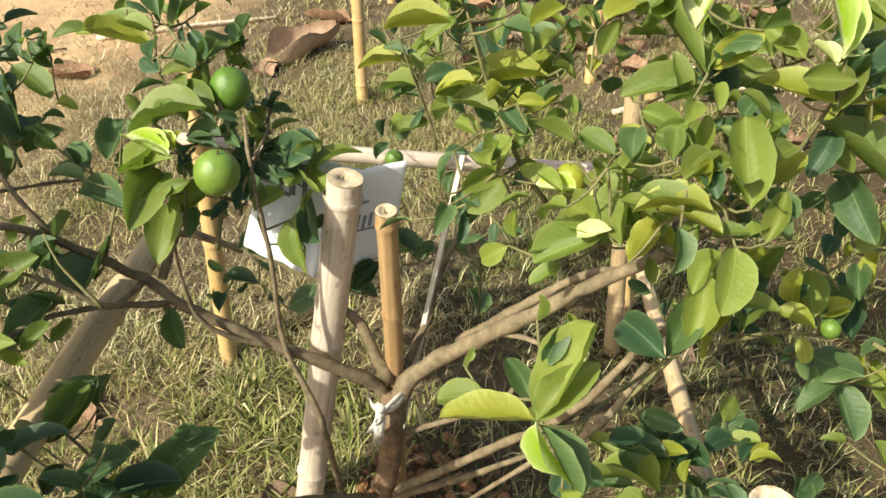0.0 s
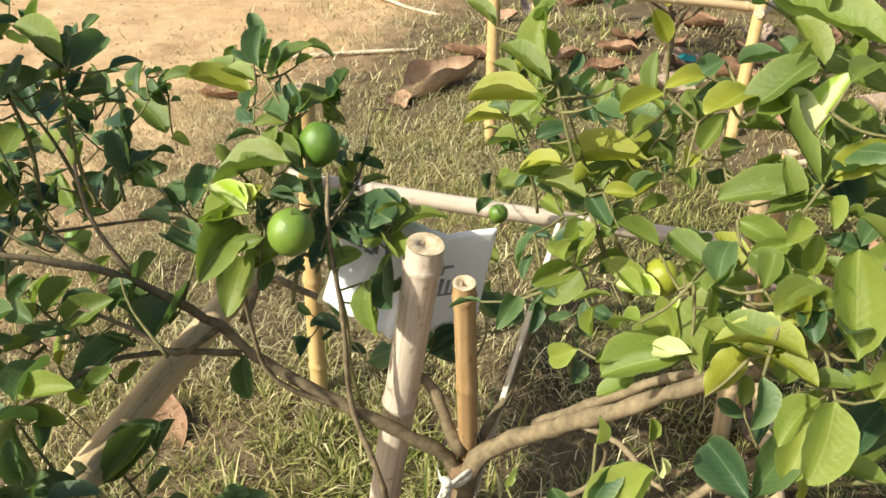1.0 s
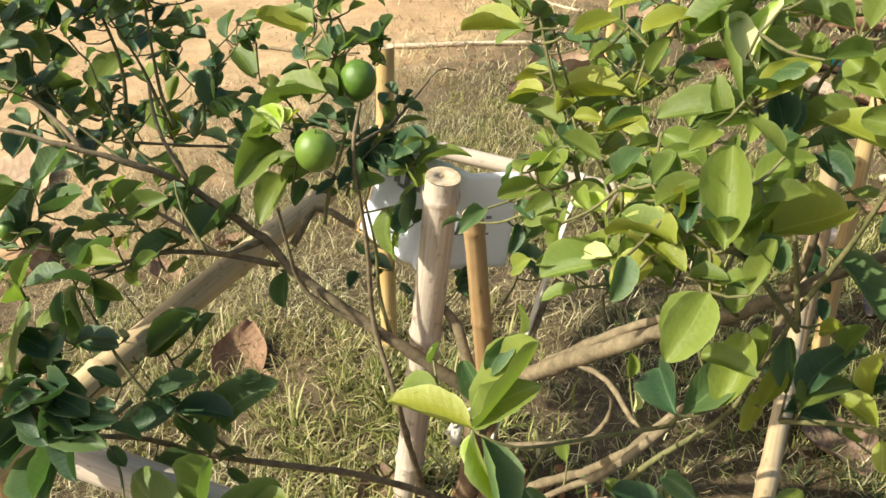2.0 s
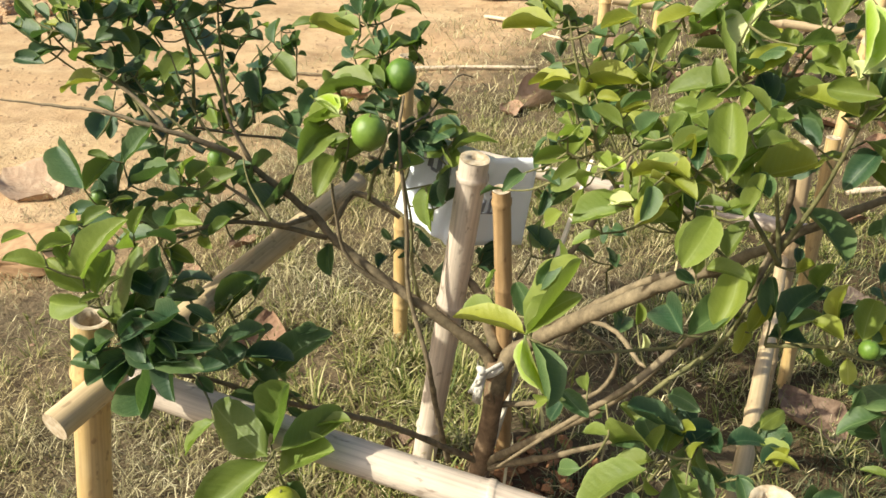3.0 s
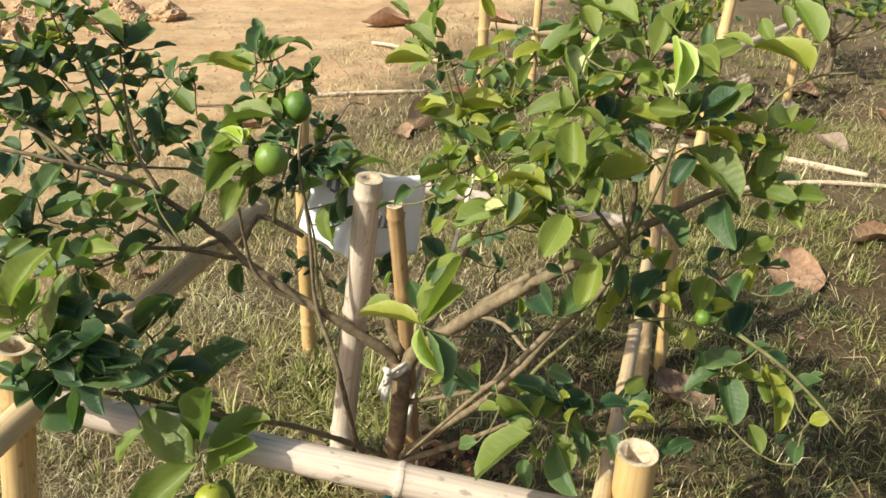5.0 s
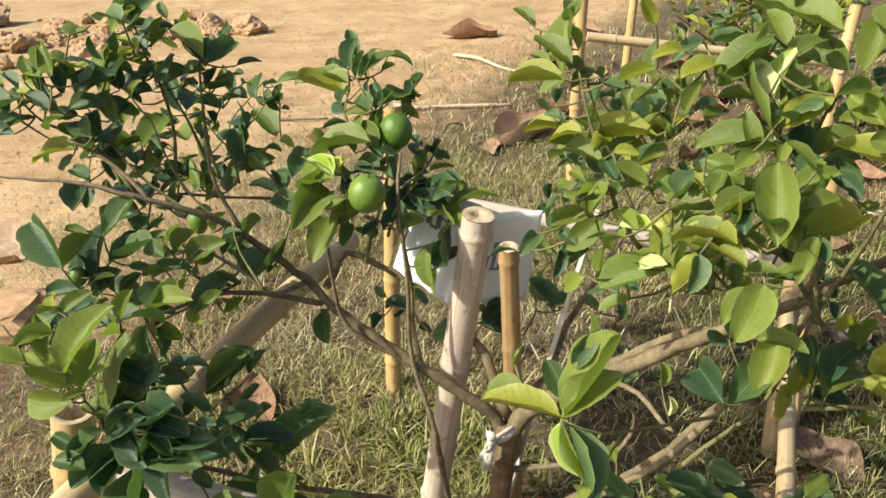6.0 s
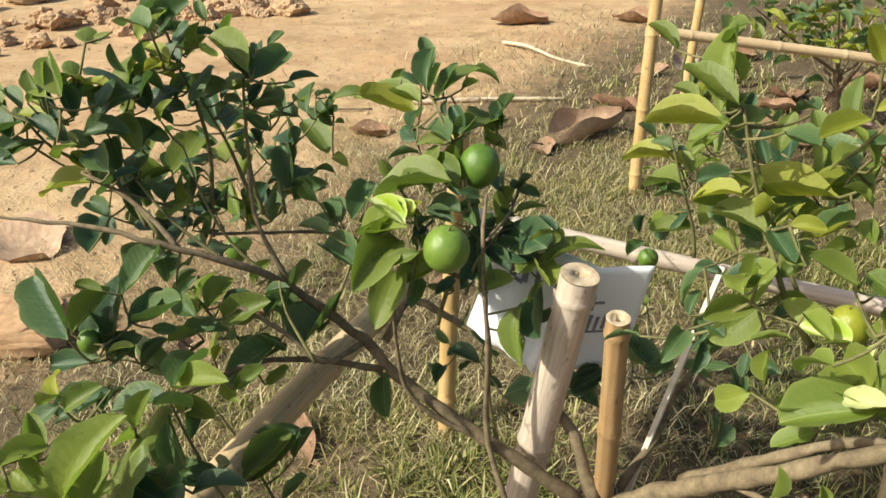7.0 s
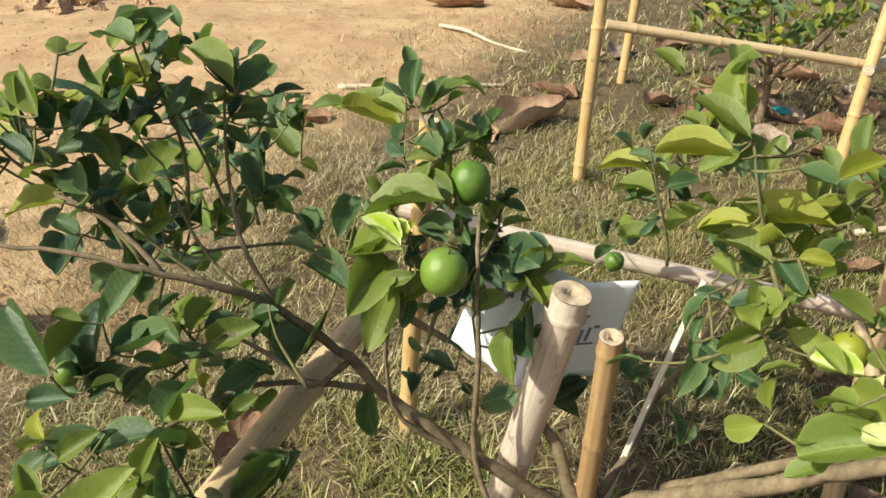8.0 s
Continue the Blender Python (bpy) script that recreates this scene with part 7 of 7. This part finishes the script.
dry_leaf((0.02, 2.36), 0.40, -50, 1.7, (8, 0), M_DRYTAN, seed=2, label="large rolled pinkish dry leaf on straw")
dry_leaf((0.12, 2.85), 0.24, 60, 1.2, (0, 12), seed=3)
dry_leaf((-0.15, 2.2), 0.16, 20, 1.0, (0, -8), seed=4)
dry_leaf((-1.72, 1.02), 0.32, 70, 0.7, (4, -6), M_DRYTAN, seed=5, label="large tan dry leaf curled on bare sand")
dry_leaf((-0.47, 0.27), 0.185, 15, 1.1, (25, 10), M_DRY, seed=7)
dry_leaf((-0.85, 0.56), 0.12, 60, 1.0, (15, 10), M_DRY, seed=15, label="small curled dry leaf standing in straw")
dry_leaf((-0.03, -0.05), 0.13, 20, 1.2, (10, 5), M_DRYDARK, seed=16, label="dark rotting leaf curled on grass beside the stake")
dry_leaf((0.77, 0.27), 0.17, 35, 0.9, (0, 0), M_DRYDARK, seed=8)
dry_leaf((1.22, 0.88), 0.22, -15, 0.7, (18, 0), M_DRY, seed=9)
dry_leaf((1.55, 1.15), 0.20, 120, 1.0, (0, 10), M_DRY, seed=10)
dry_leaf((-0.95, 2.30), 0.20, 80, 1.3, (0, 0), M_DRY, seed=11)
dry_leaf((-0.62, 4.85), 0.42, 95, 1.4, (0, 0), M_DRY, seed=12)
dry_leaf((0.20, 5.0), 0.34, 70, 1.2, (0, 0), M_DRY, seed=13)
dry_leaf((-3.4, 5.85), 0.36, 40, 1.5, (0, 0), M_DRY, seed=14)
rl = random.Random(21)
for i, (x, y, s) in enumerate(((1.10, 2.6, 0.24), (1.28, 2.42, 0.26), (1.48, 2.75, 0.3), (0.85, 2.35, 0.2), (1.7, 2.6, 0.24), (0.62, 2.75, 0.22), (0.95, 3.1, 0.26), (1.35, 3.3, 0.28), (0.5, 3.7, 0.26),
                               (1.9, 3.0, 0.24), (0.3, 3.5, 0.2), (0.75, 2.55, 0.2), (1.0, 2.3, 0.2), (1.15, 2.95, 0.22), (1.55, 2.35, 0.22), (1.4, 2.15, 0.18), (1.6, 3.1, 0.24), (0.85, 2.85, 0.2), (1.2, 2.2, 0.16), (0.8, 3.9, 0.26), (1.75, 2.1, 0.18), (1.3, 1.9, 0.2), (0.7, 2.1, 0.16), (-0.75, 0.75, 0.10), (0.95, 0.75, 0.14), (1.05, 1.25, 0.12), (-0.3, 1.0, 0.08), (2.2, 2.5, 0.26))):
    dry_leaf((x, y), s, rl.uniform(0, 360), rl.uniform(0.7, 1.6), (rl.uniform(-10, 10), rl.uniform(-12, 12)), M_DRY if i % 4 else M_DRYGREY, seed=30 + i, label="dry brown leaf among the litter")

stick([(-0.63, 4.16, 0.02), (-0.45, 4.0, 0.03), (-0.25, 3.78, 0.015), (-0.04, 3.58, 0.01)], 0.012)
stick([(-0.94, 2.76, 0.012), (-0.5, 2.86, 0.015), (-0.12, 2.93, 0.012)], 0.013, "pale dry stalk lying beside a dead leaf")
stick([(-1.6, 2.7, 0.01), (-1.3, 2.62, 0.014), (-1.05, 2.66, 0.01)], 0.008, "thin dark twig on the sand", M_BARK)
stick([(1.5, 1.9, 0.015), (1.75, 1.7, 0.015)], 0.016, "short pale stick beside dry leaves")
stick([(1.1, 1.5, 0.015), (1.5, 1.62, 0.02), (1.9, 1.6, 0.015)], 0.012, "pale stalk lying on dry litter")


def clod(at, r, seed, material=None, label="pale dry clod of earth", cat="clod", group="clods of dry earth"):
    """A broken lump of earth with flat faces and sharp, crumbling edges."""
    bm = bmesh.new()
    bmesh.ops.create_icosphere(bm, subdivisions=4 if r > 0.06 else 3 if r > 0.03 else 1, radius=1.0)
    rnd = random.Random(seed)
    cuts = [(Vector((rnd.gauss(0, 1), rnd.gauss(0, 1), rnd.gauss(0, 1))).normalized(), rnd.uniform(0.45, 0.85)) for _ in range(9)]
    for v in bm.verts:
        q = v.co.copy()
        v.co *= 1.1 + 0.4 * noise.noise(q * 1.2 + Vector((seed, seed * 2, 0)))
        for n, d in cuts:
            over = v.co.dot(n) - d
            if over > 0:
                v.co -= n * over * 0.92
        v.co += q * (0.16 * noise.noise(q * 4 + Vector((0, seed, 0))) + 0.10 * noise.noise(q * 11))
        v.co.z *= 0.75
    me = bpy.data.meshes.new("clod")
    bm.to_mesh(me)
    bm.free()
    me.materials.append(material or M_CLOD)
    ob = new("clod", me)
    ob.matrix_basis = pose(at[0], at[1], ground_height(*at) + r * 0.3, 0, 0, seed * 37 % 360) @ Matrix.Diagonal((r, r, r, 1))
    return tagged(ob, label, cat, group)


def pebbles(name, count, region, size, material, label, seed, keep):
    """Small lumps strewn over the bare earth."""
    rnd = random.Random(seed)
    verts, faces = [], []
    shape = [(1, 0, 0), (-1, 0, 0), (0, 1, 0), (0, -1, 0), (0.1, 0.1, 0.45), (0, 0, -0.6)]
    tri = [(0, 2, 4), (2, 1, 4), (1, 3, 4), (3, 0, 4), (2, 0, 5), (1, 2, 5), (3, 1, 5), (0, 3, 5)]
    for _ in range(count):
        x, y = rnd.uniform(region[0], region[1]), rnd.uniform(region[2], region[3])
        if not keep(x, y):
            continue
        r = size * rnd.random() ** 3 + size * 0.12
        k, a = len(verts), rnd.uniform(0, 6.28)
        z = ground_height(x, y) + r * 0.2
        for px, py, pz in shape:
            s = rnd.uniform(0.6, 1.2) * r
            verts.append((x + s * (px * math.cos(a) - py * math.sin(a)), y + s * (px * math.sin(a) + py * math.cos(a)), z + s * pz))
        faces += [tuple(k + i for i in f) for f in tri]
    ob = new(name, mesh_of(name, verts, faces, material, False))
    return tagged(ob, label, "gravel", kind="stuff")


pebbles("earth_crumbs", 15000, (-5.0, 1.0, 0.2, 7.0), 0.013, M_CLOD, "small crumbs of dry earth on the sand", 6, lambda x, y: x < sand_edge(y) + 0.3)
pebbles("leaf_crumbs", 2600, (-2.0, 2.6, -0.6, 4.6), 0.011, M_DRY, "broken bits of dry leaf and bark", 7, lambda x, y: x > sand_edge(y) - 0.3)
rc = random.Random(4)
for i in range(150):
    x, y = rc.gauss(-4.1, 0.5), rc.gauss(4.65, 0.42)
    if i % 4 == 0:
        x, y = rc.uniform(-3.9, -2.5), rc.gauss(5.1, 0.12)
    clod((x, y), (0.025 + 0.085 * rc.random() ** 2) * (1.6 if i % 9 == 0 else 1), i)
bm = bmesh.new()
bmesh.ops.create_cube(bm, size=1.0)
bmesh.ops.subdivide_edges(bm, edges=bm.edges[:], cuts=7, use_grid_fill=True)
for v in bm.verts:
    c = v.co * 2
    v.co = v.co * (1 - 0.10 * max(0, abs(c.x * c.y) + abs(c.y * c.z) + abs(c.x * c.z) - 1.2)) + c * 0.05 * noise.noise(c * 1.6) + c * 0.025 * noise.noise(c * 5)
me = bpy.data.meshes.new("earth_block")
bm.to_mesh(me)
bm.free()
me.materials.append(plain("orange laterite", (0.41, 0.26, 0.15), 0.95, 0.1, 0.3, 30.0, 0.8))
for v in me.vertices:
    v.co = Vector((v.co.x * 0.42, v.co.y * 0.20, v.co.z * 0.11))
block = new("earth_block", me)
block.matrix_basis = pose(-1.40, 0.50, 0.03, 4, -5, 14)
tagged(block, "worn block of orange earth lying on straw", "block")
clod((-5.4, 5.6), 0.27, 51, label="large pale clod of earth")
clod((-5.5, 4.9), 0.24, 52, M_DRYGREY, "grey stone on the sand")
for i in range(90):
    a, r = rc.uniform(0, 6.28), 0.02 + 0.11 * rc.random()
    cx, cy = (0.245, -0.02) if i % 3 else (0.09, -0.02)
    clod((cx + r * math.cos(a), cy + 0.8 * r * math.sin(a)), rc.uniform(0.005, 0.017), 60 + i, M_SOIL, "crumb of red soil at the trunk's foot", "soil", "soil crumbs round the trunk")
SCRAP = (0.115, -0.15)
scrap = new("plastic_scrap", mesh_of("plastic_scrap", *ribbon([(0, 0, 0), (0.04, 0.01, 0.02), (0.08, 0.0, 0.015), (0.10, 0.03, 0.03)], [(0, -0.4, 1), (0.2, -0.5, 1), (-0.2, -0.5, 1), (0, -0.3, 1)], 0.05, 0.002), M_TEAL))
scrap.location = (1.08, 2.62, 0.03)
tagged(scrap, "crumpled teal plastic scrap among dry leaves", "litter")

near_scrap = new("plastic_scrap", mesh_of("plastic_scrap", *ribbon([(0, 0, 0), (0.018, 0.003, 0.008), (0.036, 0.0, 0.005)], [(0, -0.4, 1), (0.2, -0.5, 1), (-0.2, -0.5, 1)], 0.032, 0.0015), M_TEAL))
near_scrap.location = (SCRAP[0], SCRAP[1], ground_height(*SCRAP) + 0.01)
tagged(near_scrap, "small teal plastic scrap on earth beside the rail", "litter")
